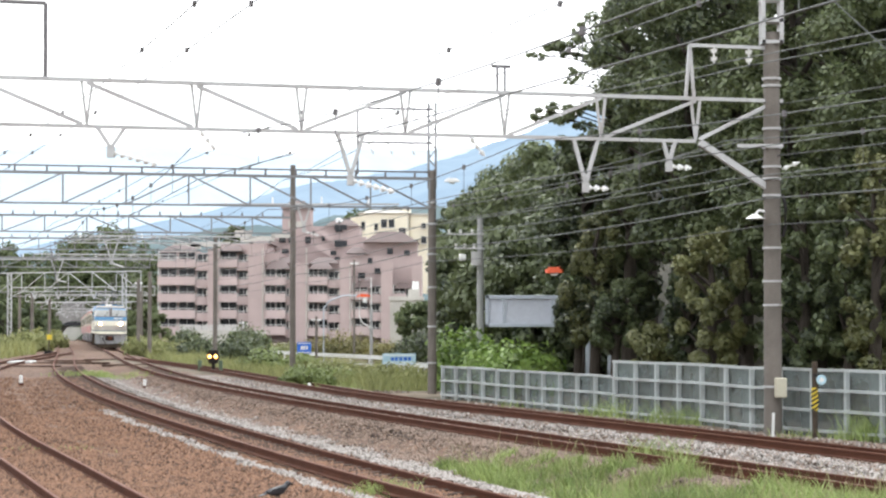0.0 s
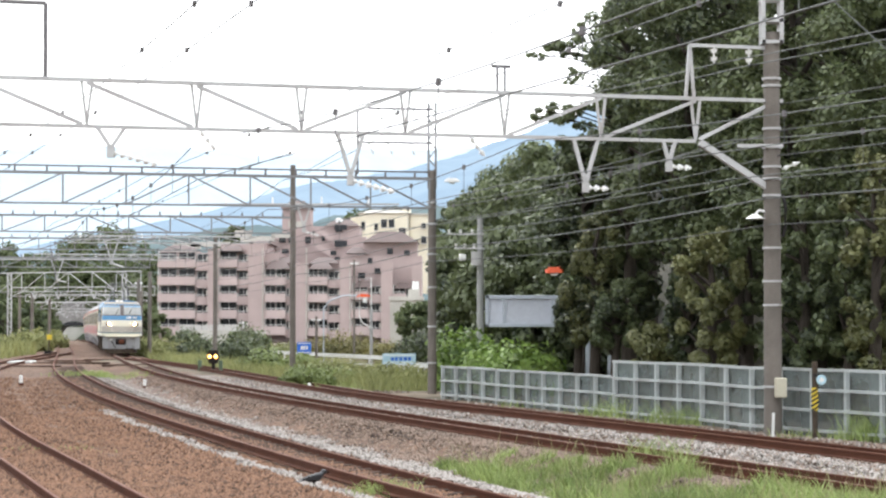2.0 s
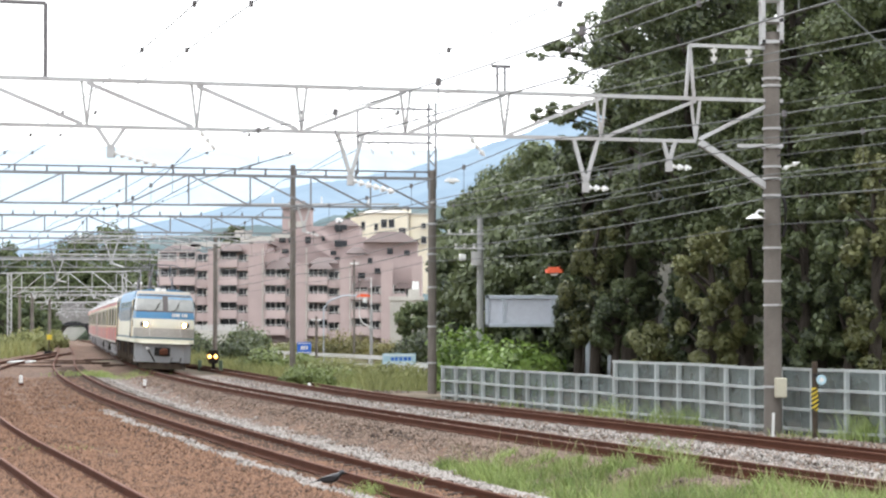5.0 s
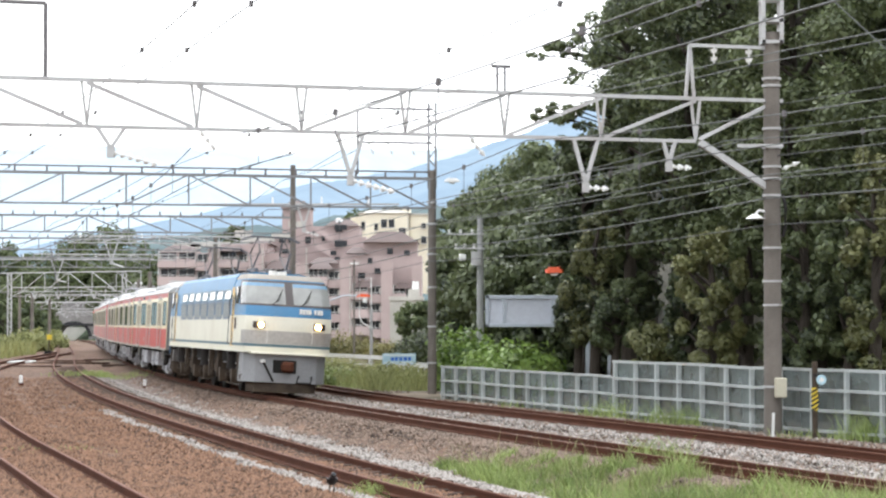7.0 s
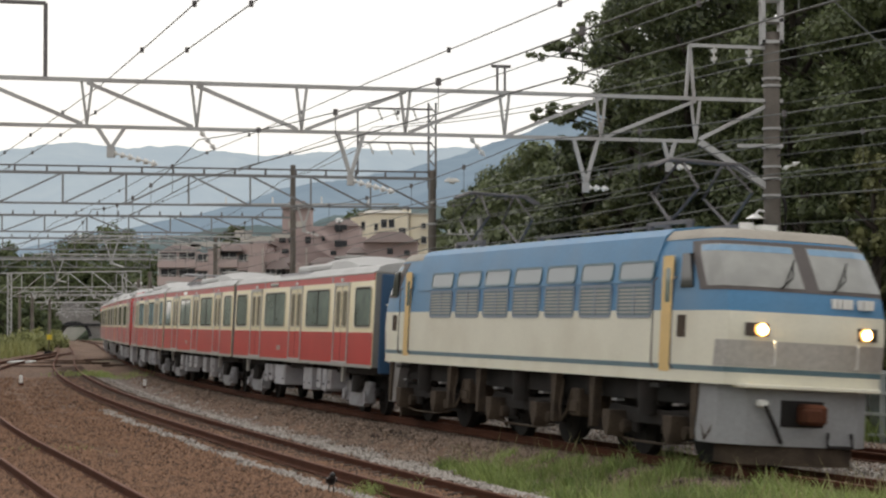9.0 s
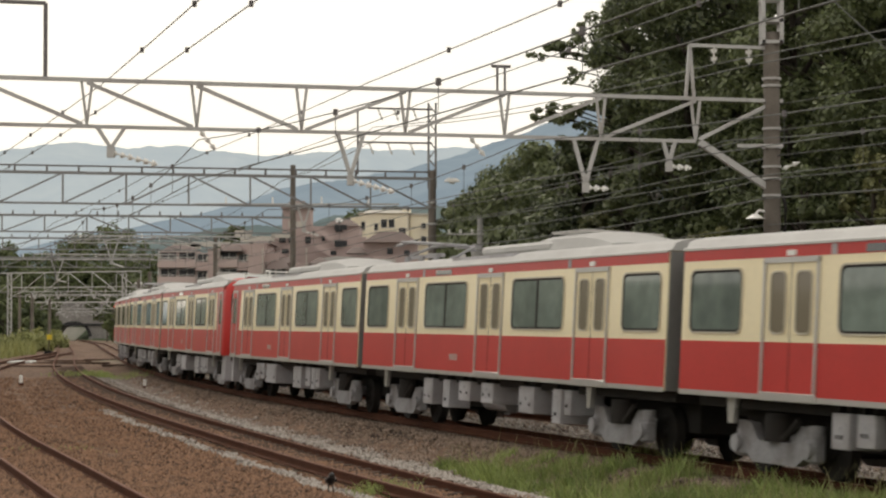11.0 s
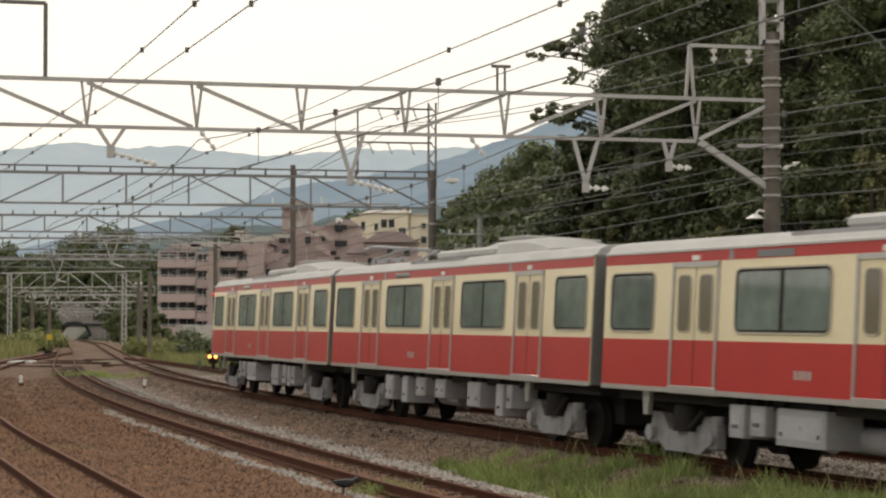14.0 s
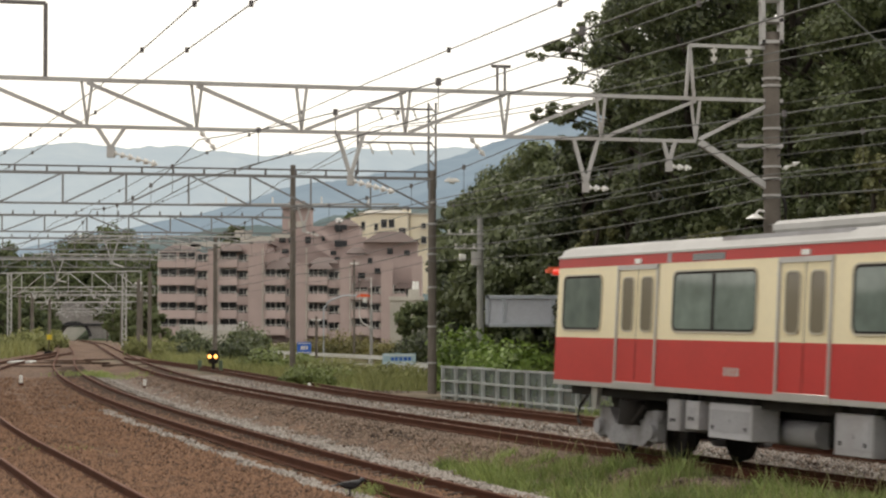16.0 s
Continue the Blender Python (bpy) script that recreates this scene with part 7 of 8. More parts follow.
    if cab:
        c = cab
        front = part("cab_front", Geo().loft([[(c * x, yy, z) for x, yy in cab_outline(z)] for z in (1.13, 1.3, 1.5, 1.75, 2.0, 2.35, 2.7, 3.0, 3.2, 3.36, 3.5, 3.6, 3.66)]), M_RED, root, "rounded red driving cab front", smooth=50)
        part("windscreen", cab_patch(c, ((2.04, 0.98), (2.1, 1.1), (2.3, 1.16), (2.7, 1.2), (3.1, 1.18), (3.25, 1.12), (3.34, 1.0), (3.39, 0.8)), 0.014), M_CAB_GLASS, front, "black wraparound windscreen", smooth=50)
        part("cream_panel", cab_patch(c, ((1.6, 0.3), (1.63, 0.55), (1.7, 0.78), (1.82, 0.93), (2.035, 0.98)), 0.012), M_CREAM, front, "cream panel under the windscreen", smooth=50)
        part("cab_display", cab_patch(c, ((3.14, 0.45), (3.3, 0.45)), 0.019), M_STRIPE, front, "dark destination display")
        for yy in (-0.95, 0.95):
            part("headlight", Geo().cyl((c * 8.5, yy, 1.45), (c * 8.62, yy, 1.45), 0.13, n=14), M_BLACK, front)
        part("skirt", Geo().loft([[(c * x, yy, z) for x, yy in ((7.9, 1.3), (8.4, 1.25), (8.6, 0.7), (8.6, -0.7), (8.4, -1.25), (7.9, -1.3))] for z in (0.35, 1.13)]), M_GREY, root, "grey snowplough skirt")
    elif seed == 5:
        for s in (-1, 1):
            part("tail_lamp", Geo().cyl((-8.78, s * 1.3, 3.12), (-8.92, s * 1.42, 3.12), 0.055, n=10), M_TAIL, root, "red tail lamp")
        part("brake_hose", Geo().tube([(-8.75, -0.7, 0.95), (-9.0, -0.75, 0.7), (-8.95, -0.8, 0.5), (-8.6, -0.9, 0.4)], 0.03), M_DARK, root)
    # underfloor equipment
    part("underframe", Geo().box(-8.6, 8.6, -1.1, 1.1, 0.95, 1.13), M_DARK, root, "dark underframe")
    # dark block added to close the view under the floor and deepen its shade
    part("dark_filler", Geo().box(-8.2, 8.2, -0.45, 0.45, 0.45, 0.95), M_DARK, root)
    part("coupler", Geo().box(8.5, 9.0, -0.12, 0.12, 0.8, 1.0).box(-9.0, -8.5, -0.12, 0.12, 0.8, 1.0), M_DARK, root)
    for x in (-6.25, 6.25):
        bogie(root, x)
        for ax in (-1.05, 1.05):
            wheelset(root, x + ax)
    layout = ((-4.35, -3.9, 0.5), (-3.7, -3.25, 0.55), (-2.9, -1.5, 0.46), (0.9, 1.9, 0.42), (2.5, 2.95, 0.5), (3.2, 3.6, 0.44), (3.75, 4.15, 0.5)) if seed % 3 != 1 else ((-4.3, -3.7, 0.45), (-2.95, -2.55, 0.42), (-1.9, -1.2, 0.6), (-0.5, 0.2, 0.6), (1.7, 2.5, 0.5), (3.5, 3.9, 0.38), (4.1, 4.4, 0.55))
    for x0, x1, z0 in layout:
        for s in (-1, 1):
            w = rng.uniform(0.45, 0.7)
            bx = part("equipment_box", Geo().box(x0, x1, min(s * 1.25, s * (1.25 - w)), max(s * 1.25, s * (1.25 - w)), z0, 1.0, bevel=0.012), M_GREY, root)
            part("hatch", Geo().box(x0 + 0.08, x1 - 0.08, min(s * 1.25, s * 1.262), max(s * 1.25, s * 1.262), z0 + 0.1, 0.9).box((x0 + x1) / 2 - 0.03, (x0 + x1) / 2 + 0.03, min(s * 1.262, s * 1.28), max(s * 1.262, s * 1.28), z0 + 0.25, z0 + 0.31), M_GREY, bx)
            for hx in (x0 + 0.14, x1 - 0.2):
                part("latch", Geo().box(hx, hx + 0.055, min(s * 1.262, s * 1.272), max(s * 1.262, s * 1.272), z0 + 0.14, z0 + 0.2), M_DARK, bx)
            for hx in (x0 + 0.05, x1 - 0.1):
                part("hanger", Geo().box(hx, hx + 0.05, min(s * 1.1, s * 1.2), max(s * 1.1, s * 1.2), 0.95, 1.1), M_DARK, bx)
    part("air_tank", Geo().cyl((-2.0, -0.5, 0.62), (-0.6, -0.5, 0.62), 0.2, n=14), M_GREY, root)
    part("air_tank", Geo().cyl((2.2, 0.4, 0.62), (3.4, 0.4, 0.62), 0.2, n=14), M_GREY, root)
    return root


LOCO_Z = (1.3, 1.7, 2.1, 2.45, 2.75, 3.15, 3.55, 3.7)


def loco_ring(z, grow=0.0):
    """Plan outline of the locomotive body at the height z, bulging cab fronts at both ends."""
    L = float(np.interp(z, (0.3, 1.3, 2.1, 2.45, 2.75, 3.55, 3.72), (9.1, 9.38, 9.5, 9.46, 9.36, 8.76, 8.5))) + grow
    w = float(np.interp(z, (0.3, 1.3, 2.5, 3.3, 3.6, 3.72), (1.33, 1.4, 1.4, 1.33, 1.24, 1.15))) + grow
    q = [(L - 1.3, w), (L - 0.55, w), (L - 0.24, w * 0.95), (L - 0.08, w * 0.74), (L - 0.02, w * 0.4), (L, 0.06)]
    right = [(x, -y, z) for x, y in q]
    left = [(x, y, z) for x, y in q[::-1]]
    return right + left + [(0.6 - x, y, z) for x, y, _ in left[::-1]] + [(0.6 - x, y, z) for x, y, _ in right[::-1]]


def loco_band(z0, z1, grow, step=0.15):
    n = max(2, int((z1 - z0) / step) + 1)
    return Geo().loft([loco_ring(z0 + (z1 - z0) * i / (n - 1), grow) for i in range(n)])


def front_patch(z0, z1, i0, i1, grow, end=1, steps=5):
    """A plate on the cab front between outline points i0 and i1 (0 side to 11 other side), standing proud."""
    def span(z, g):
        r = loco_ring(z, g)[:12]
        pts = []
        for f in sorted({i0 + (i1 - i0) * k / 12 for k in range(13)} | {float(k) for k in range(12) if i0 < k < i1}):
            a, b = r[int(min(f, 10.999))], r[int(min(f, 10.999)) + 1]
            t = f - int(min(f, 10.999))
            pts.append((end * (a[0] + (b[0] - a[0]) * t) + (0.6 if end < 0 else 0.0), end * (a[1] + (b[1] - a[1]) * t), z))
        return pts
    rows = []
    for k in range(steps):
        z = z0 + (z1 - z0) * k / (steps - 1)
        rows.append(span(z, grow) + span(z, 0.0)[::-1])
    return Geo().loft(rows)


def lean_in(geo, s):
    """Lays a plate built upright onto the inward-sloping upper side."""
    geo.v = [(x, s * (abs(y) - 1.345 + float(np.interp(z, (2.5, 2.88, 3.3, 3.52), (1.4, 1.395, 1.346, 1.307)))), z) for x, y, z in geo.v]
    return geo


def pantograph_raised(root, x):
    g = Geo()
    for s in (-0.55, 0.55):
        g.tube([(x, s, 3.98), (x - 0.95, s * 0.9, 4.5), (x - 0.1, s * 0.75, 5.0)], 0.03)
        g.tube([(x, s, 3.98), (x + 0.95, s * 0.9, 4.5), (x + 0.1, s * 0.75, 5.0)], 0.03)
        g.bar((x - 0.9, s, 3.96), (x + 0.9, s, 3.96), 0.07)
        for xx in (x - 0.8, x + 0.8):
            g.cyl((xx, s, 3.7), (xx, s, 3.96), 0.07, n=8)
    for xx in (x - 0.12, x + 0.12):
        g.tube([(xx, -0.95, 4.9), (xx, -0.65, 5.04), (xx, 0.65, 5.04), (xx, 0.95, 4.9)], 0.03)
    part("pantograph", g, M_STEEL_DARK, root, "raised dark pantograph")


def locomotive():
    root = thing("electric_locomotive", "blue and off-white electric locomotive with lit headlights", "locomotive")
    body = part("body", loco_band(1.3, 2.42, 0.0), M_LOCO_WHITE, root, "off-white lower body", smooth=40)
    part("upper_body", loco_band(2.42, 3.56, 0.0), M_BLUE, root, "blue upper body", smooth=40)
    part("roof", loco_band(3.56, 3.72, 0.01, 0.05), M_LOCO_ROOF, root, "grey-beige roof", smooth=40)
    hood = [(y, z) for y, z in ((1.393, 2.88), (1.344, 3.3), (1.305, 3.5), (1.27, 3.64), (1.15, 3.75), (0.7, 3.83))]
    hood = [(-y, z) for y, z in hood] + hood[::-1]
    part("roof_hood", Geo().loft([[(x + (0.3 * (z - 2.88) if x > 0 else -0.1 * (z - 2.88)), y, z) for y, z in hood] for x in (-6.1, 6.45)]), M_BLUE, root, "light blue sloping roof hood")
    part("stripe", loco_band(1.49, 1.57, 0.005), M_STRIPE, root, "slate blue waist stripe")
    part("sill", loco_band(1.3, 1.36, 0.008), M_LOCO_WHITE, root)
    for s in (-1, 1):
        y = 1.4
        for k in range(7):
            x0 = -5.14 + k * 1.71
            yy = 1.372
            win = part("upper_window", lean_in(rounded(x0, x0 + 1.36, 2.95, 3.21, 0.07, 1.345, 0.012, s), s), M_GLASS_PALE, root, "pale upper window")
            part("window_frame", lean_in(window_frame(x0, x0 + 1.36, 2.95, 3.21, 0.07, 1.345, s, 0.04), s), M_STRIPE, win)
            lv = part("louvre", rounded(x0, x0 + 1.36, 2.34, 2.82, 0.06, 1.392, 0.012, s), M_STRIPE, root, "louvred air intake")
            part("louvre_frame", window_frame(x0, x0 + 1.36, 2.34, 2.82, 0.06, 1.392, s, 0.045), M_BLUE_GREY, lv)
            for j in range(7):
                z = 2.375 + j * 0.062
                part("slat", Geo().box(x0 + 0.05, x0 + 1.31, min(s * 1.4, s * 1.418), max(s * 1.4, s * 1.418), z, z + 0.034), M_SLAT, lv)
            part("divider", Geo().box(x0 + 0.65, x0 + 0.71, min(s * 1.4, s * 1.421), max(s * 1.4, s * 1.421), 2.35, 2.81), M_BLUE_GREY, lv)
        for d0, d1 in ((6.9, 7.32), (-7.0, -6.58)):
            door = part("cab_door", rounded(d0, d1, 1.45, 3.3, 0.05, 1.395, 0.012, s), M_YELLOW_DOOR, root, "faded yellow cab door")
            part("pane", rounded(d0 + 0.14, d1 - 0.1, 2.55, 3.1, 0.05, 1.405, 0.006, s), M_GLASS, door)
            for xx in (d0 - 0.2, d1 + 0.12):
                part("handrail", Geo().tube([(xx, s * 1.41, 1.5), (xx, s * 1.46, 1.55), (xx, s * 1.46, 2.9), (xx, s * 1.40, 2.95)], 0.018), M_STEEL_DARK, door)
            part("step", Geo().box(d0 - 0.1, d0 + 0.25, min(s * 1.3, s * 1.5), max(s * 1.3, s * 1.5), 1.18, 1.25), M_DARK, door)
        for e in (-1, 1):
            part("side_grille", Geo().box(min(e * 7.55, e * 7.85), max(e * 7.55, e * 7.85), min(s * 1.38, s * 1.41), max(s * 1.38, s * 1.41), 2.0, 2.35), M_BOGIE_BROWN, root)
            cabwin = Geo().loft([[(e * x, s * yy, z) for x, z in ((7.58, 2.78), (8.05, 2.78), (7.9, 3.32), (7.62, 3.32))] for yy in (1.31, 1.4)])
            part("cab_side_window", cabwin, M_BLACK, root, "dark cab side window")
    for e, o in ((1, 0.0), (-1, 0.6)):
        ws = part("windscreen_surround", front_patch(2.74, 3.52, 0.3, 10.7, 0.008, e), M_SURROUND, root, "dark brown windscreen surround")
        for a, b in ((0.7, 4.87), (6.13, 10.3)):
            part("windscreen", front_patch(2.8, 3.46, a, b, 0.018, e), M_WINDSCREEN, ws, "windscreen with a pale reflection put into its colour")
        for yy in (-0.55, 0.35):
            part("wiper", Geo().tube([(e * 9.39 + o, e * yy, 2.78), (e * 9.32 + o, e * (yy + 0.22), 2.96), (e * 9.16 + o, e * (yy + 0.3), 3.2)], 0.014).tube([(e * 9.33 + o, e * (yy + 0.1), 2.86), (e * 9.12 + o, e * (yy + 0.34), 3.25)], 0.012), M_DARK, ws)
        for a, b in ((0.75, 4.83), (6.17, 10.25)):
            part("tint_band", front_patch(3.35, 3.45, a, b, 0.021, e, 2), M_TINT_BAND, ws, "blue tinted strip along the top")
        part("front_panel", front_patch(1.58, 1.98, 1.05, 9.95, 0.006, e), M_FRONT, root, "dull metal front panel")
        for a, b, m in ((2.75, 3.6, 1), (7.4, 8.25, -1)):
            hl = part("headlight", front_patch(2.05, 2.25, a, b, 0.02, e, 2), M_HEADLIGHT_HOUSING, root, "rectangular headlight cluster")
            lamp_side = (a + b) / 2 + 0.18 * m
            r0 = loco_ring(2.15, 0.03)
            i = int(lamp_side)
            t = lamp_side - i
            lx, ly = r0[i][0] + (r0[i + 1][0] - r0[i][0]) * t, r0[i][1] + (r0[i + 1][1] - r0[i][1]) * t
            g = Geo()
            if e > 0:
                part("reflector", Geo().cyl((lx - 0.03, ly, 2.15), (lx + 0.032, ly, 2.15), 0.098, n=16), M_REFLECTOR, hl, "warm lit reflector")
            g.cyl((e * (lx - 0.03) + o, e * ly, 2.15), (e * (lx + 0.042) + o, e * ly, 2.15), 0.062, n=16)
            part("lamp", g, M_HEADLAMP if e > 0 else M_BLACK, hl, "glowing round headlamp" if e > 0 else "unlit lamp")
        for k, wdt in enumerate((0.07, 0.07, 0.08, 0.08, 0.0, 0.05, 0.07, 0.07)):
            if wdt:
                y0 = e * (0.3 + k * 0.092)
                part("number_bar", Geo().box(e * 9.40 + o - 0.05, e * 9.40 + o + 0.05, min(y0, y0 + wdt), max(y0, y0 + wdt), 2.53, 2.68), M_WHITE, root)
        skirt = part("skirt", Geo().loft([[(e * (x + 0.34) + o, yy, z) for x, yy in ((7.6 + 0.3 * (1 - (z - 0.4)), 1.32), (8.5, 1.28), (8.85, 0.95), (8.95, 0.4), (8.95, -0.4), (8.85, -0.95), (8.5, -1.28), (7.6 + 0.3 * (1 - (z - 0.4)), -1.32))] for z in (0.4, 0.9, 1.3)]), M_LOCO_GREY, root, "grey front skirt")
        part("snowplough", Geo().loft([[(e * (x + 0.34) + o, yy, z) for x, yy in ((8.1, 1.1), (8.7, 0.95), (8.9, 0.3), (8.9, -0.3), (8.7, -0.95), (8.1, -1.1))] for z in (0.1, 0.4)]), M_BOGIE_BROWN, skirt)
        part("pilot_step", Geo().box(min(e * 9.04 + o, e * 9.54 + o), max(e * 9.04 + o, e * 9.54 + o), -1.15, 1.15, 1.26, 1.33, bevel=0.015), M_LOCO_WHITE, skirt)
        part("coupler", Geo().box(min(e * 9.14 + o, e * 9.74 + o), max(e * 9.14 + o, e * 9.74 + o), -0.16, 0.16, 0.74, 1.06, bevel=0.05).box(min(e * 9.54 + o, e * 9.79 + o), max(e * 9.54 + o, e * 9.79 + o), -0.22, 0.05, 0.76, 1.0, bevel=0.04), M_RAIL, skirt, "rusty brown knuckle coupler")
        part("coupler_pocket", Geo().box(min(e * 9.27 + o, e * 9.31 + o), max(e * 9.27 + o, e * 9.31 + o), -0.42, 0.3, 0.7, 1.1), M_DARK, skirt)
        part("hose", Geo().tube([(e * 9.27 + o, -0.75, 1.05), (e * 9.40 + o, -0.72, 0.98), (e * 9.36 + o, -0.55, 0.7), (e * 9.30 + o, -0.4, 0.45)], 0.035).tube([(e * 9.29 + o, 0.4, 0.62), (e * 9.46 + o, 0.3, 0.42), (e * 9.44 + o, 0.75, 0.42), (e * 9.29 + o, 0.8, 0.62)], 0.03), M_DARK, skirt)
        part("cock", Geo().box(min(e * 9.24 + o, e * 9.39 + o), max(e * 9.24 + o, e * 9.39 + o), -0.83, -0.66, 0.98, 1.1, bevel=0.03), M_WHITE, skirt)
        for yy in (-0.7, 0.7):
            part("front_handrail", Geo().tube([(e * 9.51 + o, yy, 1.62), (e * 9.56 + o, yy, 1.64), (e * 9.58 + o, yy, 1.96), (e * 9.51 + o, yy, 2.0)], 0.015), M_WHITE, skirt)
        pantograph_raised(root, e * 5.2)
    part("roof_vent", Geo().box(-5.0, -4.6, -1.19, -0.8, 3.55, 3.7).box(-4.4, -4.0, -1.19, -0.8, 3.55, 3.7).box(-3.8, -3.4, -1.19, -0.8, 3.55, 3.7).box(-3.2, -2.8, -1.19, -0.8, 3.55, 3.7), M_DARK, root)
    part("horn", Geo().cyl((7.6, -0.3, 3.72), (7.6, -0.3, 3.88), 0.12, n=10).box(7.3, 7.9, -0.15, 0.1, 3.7, 3.85), M_WHITE, root, "pale roof horn cover")
    part("roof_insulator", Geo().cyl((3.2, 0.3, 3.78), (3.2, 0.3, 4.05), 0.08, n=8).cyl((-3.2, 0.3, 3.78), (-3.2, 0.3, 4.05), 0.08, n=8).bar((-3.2, 0.3, 4.05), (3.2, 0.3, 4.05), 0.04), M_STEEL_DARK, root)
    # running gear: three two-axle bogies
    part("underframe", Geo().box(-7.6, 7.6, -1.1, 1.1, 0.95, 1.3), M_DARK, root, "dark underframe")
    # added dark box behind the bogies, keeps the underside from looking light
    part("dark_backing", Geo().box(-7.4, 7.4, -0.5, 0.5, 0.3, 0.95), M_DARK, root)
    for x in (-6.0, 0.0, 6.0):
        fr = Geo()
        for s in (-1, 1):
            fr.loft([[(a, s * y, z) for a, z in ((-1.9, 0.72), (-1.7, 0.86), (-0.6, 0.8), (0.6, 0.8), (1.7, 0.86), (1.9, 0.72), (0.7, 0.56), (-0.7, 0.56))] for y in (0.92, 1.08)])
        bg = part("bogie_frame", fr, M_DARK, root, "dusty dark bogie frame", at=Matrix.Translation((x, 0, 0)))
        for ax in (-1.25, 1.25):
            wheelset(root, x + ax, 0.56)
            for s in (-1, 1):
                # hopper-shaped axle box cover, flat on top and pointed below
                hop = [[(ax + a * k, s * y, z) for a, z in ((-0.17, 0.74), (0.17, 0.74), (0.17, 0.5), (0.06, 0.3), (-0.02, 0.3), (-0.17, 0.52))] for y, k in ((1.06, 1.0), (1.36, 1.0), (1.38, 0.9))]
                bx = part("axle_box", Geo().loft(hop), M_BOGIE_BROWN, bg, "dusty brown axle box")
                part("cap", Geo().cyl((ax + 0.28, s * 1.06, 0.48), (ax + 0.28, s * 1.2, 0.48), 0.11, n=12), M_BOGIE_BROWN, bx)
                part("lug", Geo().box(ax - 0.1, ax + 0.12, min(s * 1.1, s * 1.24), max(s * 1.1, s * 1.24), 0.9, 0.94), M_LOCO_GREY, bx)
                for e in (-0.42, 0.46):
                    part("spring", Geo().cyl((ax + e, s * 0.98, 0.4), (ax + e, s * 0.98, 0.78), 0.09, n=10), M_DARK, bx)
                part("brake_shoe", Geo().loft([[(ax + e * (1 if ax < 0 else -1), s * y, z) for e, z in ((0.6, 0.85), (0.7, 0.85), (0.74, 0.4), (0.64, 0.38))] for y in (0.5, 0.66)]), M_DARK, bx)
        for s in (-1, 1):
            part("bolster_spring", Geo().cyl((0, s * 1.12, 0.72), (0, s * 1.12, 1.28), 0.2, 0.22, 14), M_DARK, bg)
            part("sand_pipe", Geo().tube([(-1.95, s * 1.0, 1.1), (-1.98, s * 0.95, 0.6), (-1.9, s * 0.7, 0.15)], 0.03), M_BOGIE_BROWN, bg)
            part("brake_cylinder", Geo().cyl((-0.5, s * 1.0, 0.98), (0.25, s * 1.0, 0.98), 0.12, n=12), M_DARK, bg)
            part("brake_rod", Geo().tube([(-1.7, s * 1.12, 0.32), (-0.6, s * 1.14, 0.26), (0.7, s * 1.14, 0.26), (1.75, s * 1.12, 0.34)], 0.022), M_BOGIE_BROWN, bg)
            for e in (-2.15, 2.0):
                part("strut", Geo().loft([[(e + a, s * y, z) for a, y in ((k, 1.2), (k + w, 1.2), (k + w, 1.34), (k, 1.34))] for z, k, w in ((1.3, 0.0, 0.26), (0.9, 0.03, 0.2), (0.42, 0.06, 0.12))]), M_BOGIE_BROWN, bg, "tapered brown strut")
            part("hose_loop", Geo().tube([(2.3, s * 1.2, 1.2), (2.34, s * 1.28, 0.7), (2.5, s * 1.3, 0.45), (2.68, s * 1.28, 0.6), (2.72, s * 1.2, 1.0)], 0.026), M_BOGIE_BROWN, bg)
    for x in (-3.0, 3.0):
        part("equipment_box", Geo().box(x - 0.4, x + 0.05, -1.2, 1.2, 0.55, 1.05, bevel=0.03).box(x - 0.36, x + 0.02, -1.24, 1.24, 0.62, 0.82, bevel=0.02), M_BOGIE_BROWN, root)
    return root


loco = locomotive()
cars = [emu_car(cab=(-1 if i == 2 else 1 if i == 3 else 0), pantograph=i in (1, 4), seed=i) for i in range(6)]

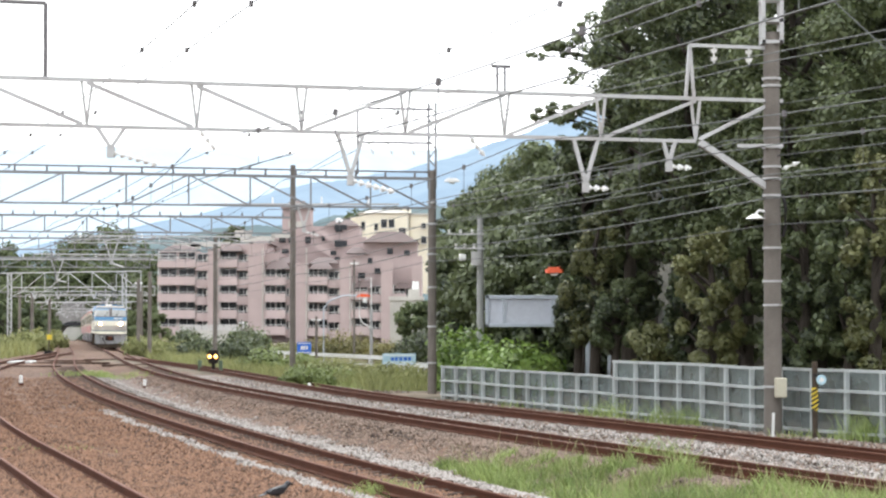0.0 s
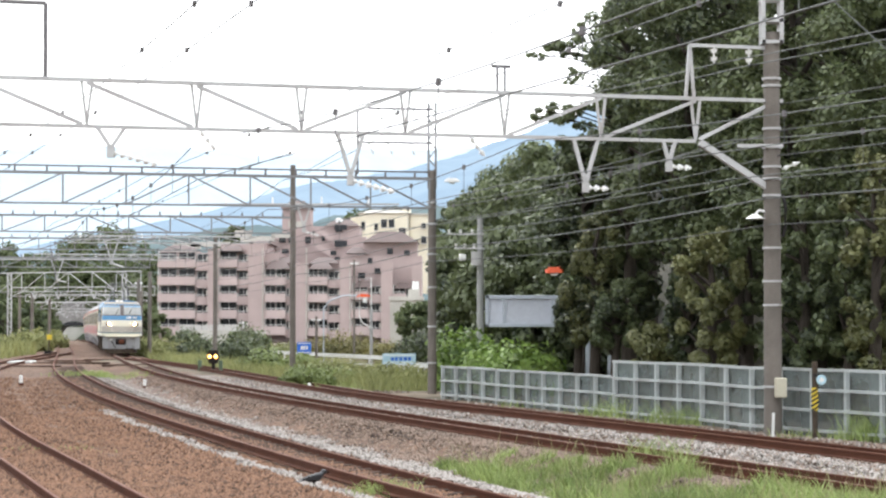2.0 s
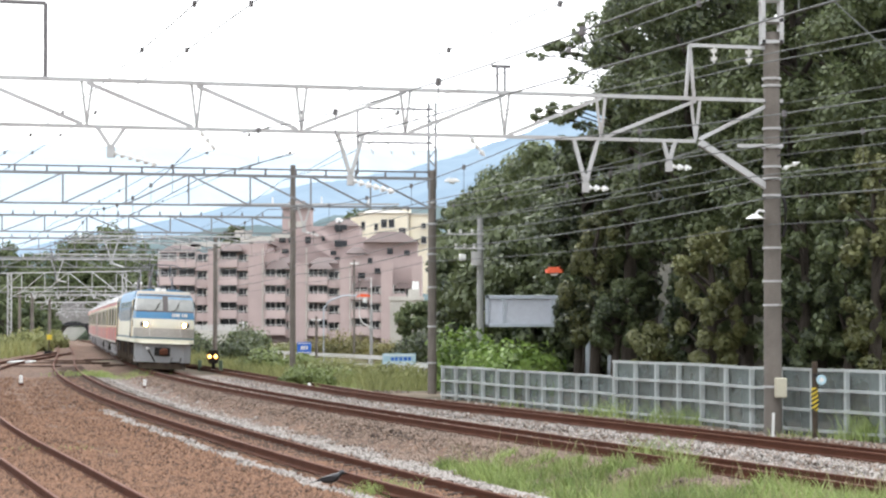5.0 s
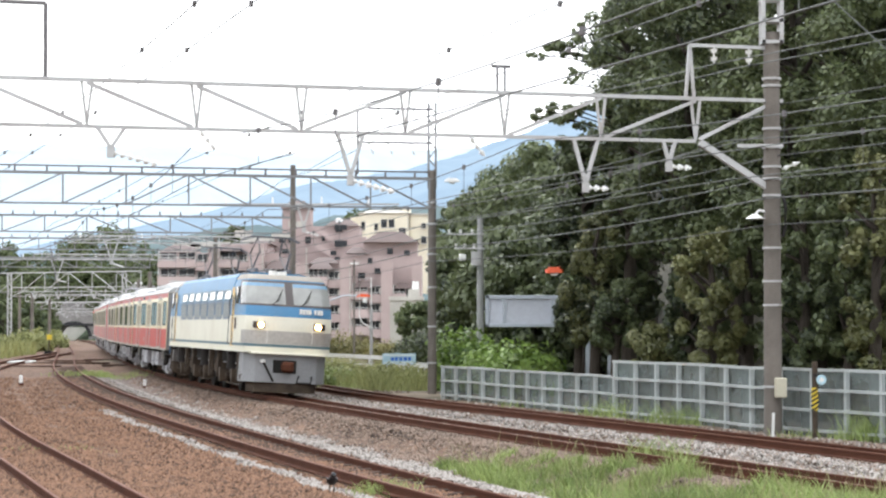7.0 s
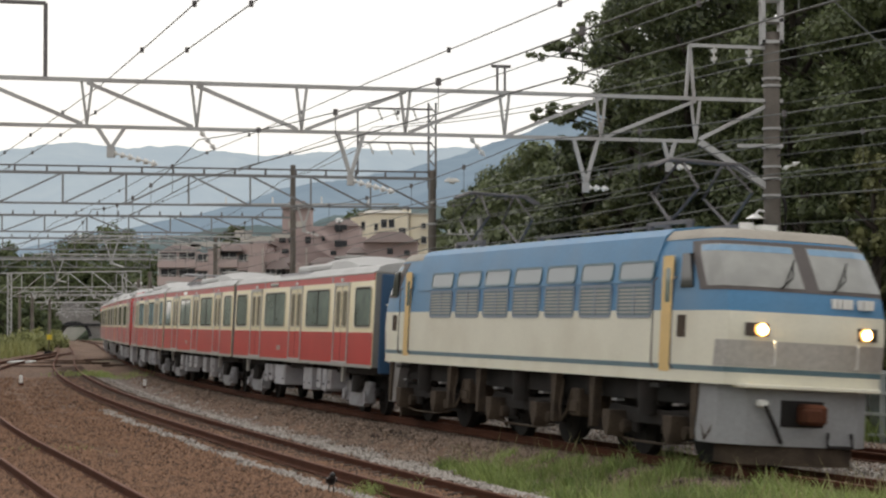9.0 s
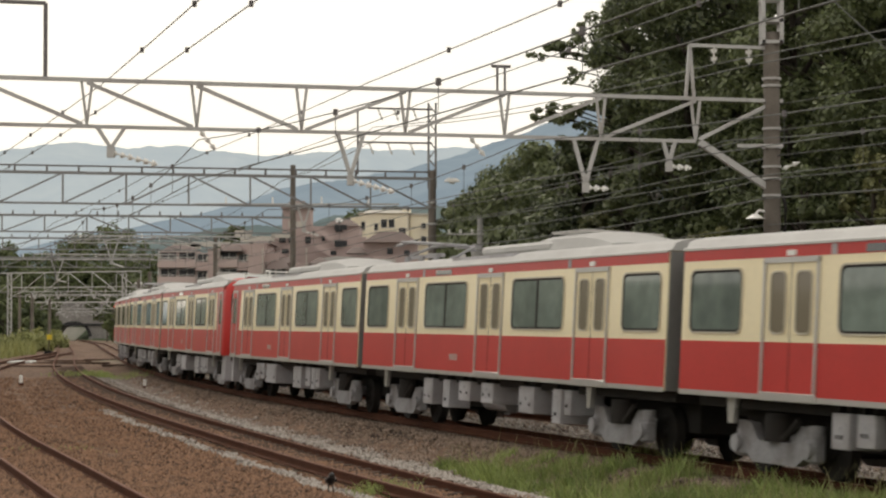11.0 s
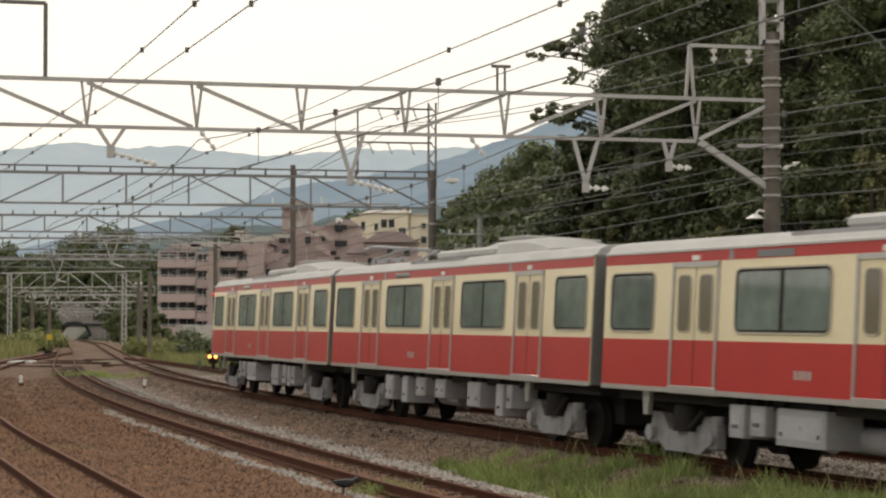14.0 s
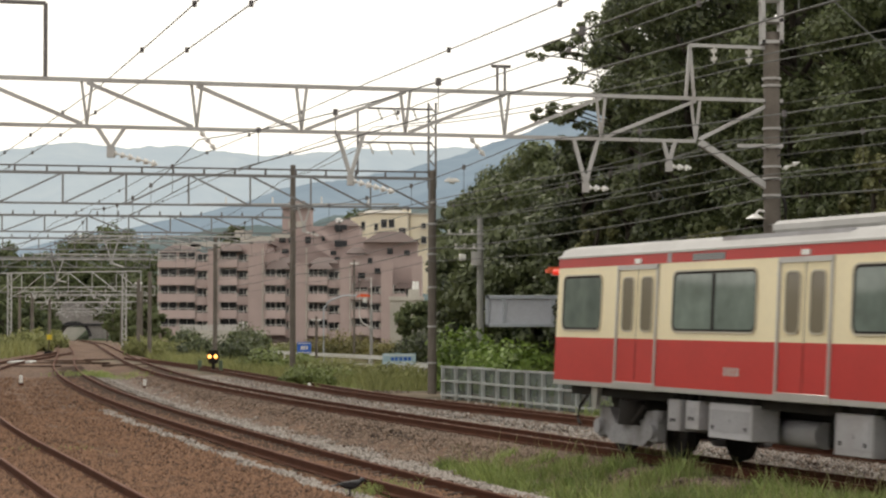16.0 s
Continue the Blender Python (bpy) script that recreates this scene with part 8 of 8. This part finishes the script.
# ---- motion ----
def along(t):
    """Way of the first car's front end on the main track."""
    surge = float(np.interp(t, (9.2, 11.5, 12.0, 12.5, 13.0, 13.5, 14.0, 14.5, 15.0, 15.5, 16.0), (0.0, 0.35, 0.12, 0.38, 0.08, 0.28, 0.0, -0.2, -0.2, -0.25, -0.05)))
    return 139.62 + 17.266 * (t - 9) - 0.0269 * (t - 9) ** 2 + surge


def car_pose(mid, pivot):
    a, _ = TRACK_C.at(mid + pivot)
    b, _ = TRACK_C.at(mid - pivot)
    d = (a - b).normalized()
    c = (a + b) / 2
    turn = Matrix((d, Vector((-d.y, d.x, 0)).normalized(), d.cross(Vector((-d.y, d.x, 0)).normalized()))).transposed()
    fade = 1.0 if c.y < 85 else max(0.2, 1 - (c.y - 85) / 80)
    return Matrix.Translation(c) @ turn.to_4x4() @ Matrix.Rotation(-CANT * fade, 4, "X")


def motions():
    steps = [i * 0.25 for i in range(65)]
    walk(loco, [(t, car_pose(along(t) + 9.3, 5.5)) for t in steps])
    for i, car in enumerate(cars):
        walk(car, [(t, car_pose(along(t) - 9.0 - 18.0 * i, 6.25)) for t in steps])
    hops = ((0.0, -2.27, 29.6, 35, 0), (0.6, -2.15, 30.2, 40, -8), (1.1, -2.05, 31.0, 30, 0), (1.5, -1.99, 31.6, 35, 0), (2.5, -1.86, 32.0, 30, 4), (3.5, -1.82, 32.0, 30, 0), (4.2, -1.68, 32.0, 35, 0), (5.3, -1.65, 31.6, -20, 0), (6.3, -1.62, 31.4, -75, 0),
            (9.0, -1.63, 31.4, -80, 0), (11.5, -1.64, 31.4, -80, 0), (12.3, -1.62, 31.4, -60, 0), (12.8, -1.56, 31.4, -5, 12), (13.4, -1.5, 31.3, 10, 16), (14.0, -1.45, 30.9, 20, 14), (15.0, -1.38, 31.1, 10, 6), (16.0, -1.34, 30.6, 20, 10))
    walk(crow, [(t, pose(x, y, ground_height(x, y) + 0.025, 0, dip, turn)) for t, x, y, turn, dip in hops])
    for root in (loco, *cars):
        for ob in root.children:
            if ob.name.startswith("wheelset"):
                r, x = ob["radius"], ob.matrix_basis.translation.x
                rows = []
                for k in range(481):
                    t = k / 30
                    rows.append((t, Matrix.Translation((x, 0, r)) @ Matrix.Rotation((along(t) / r) % (2 * math.pi), 4, "Y")))
                walk(ob, rows)


motions()
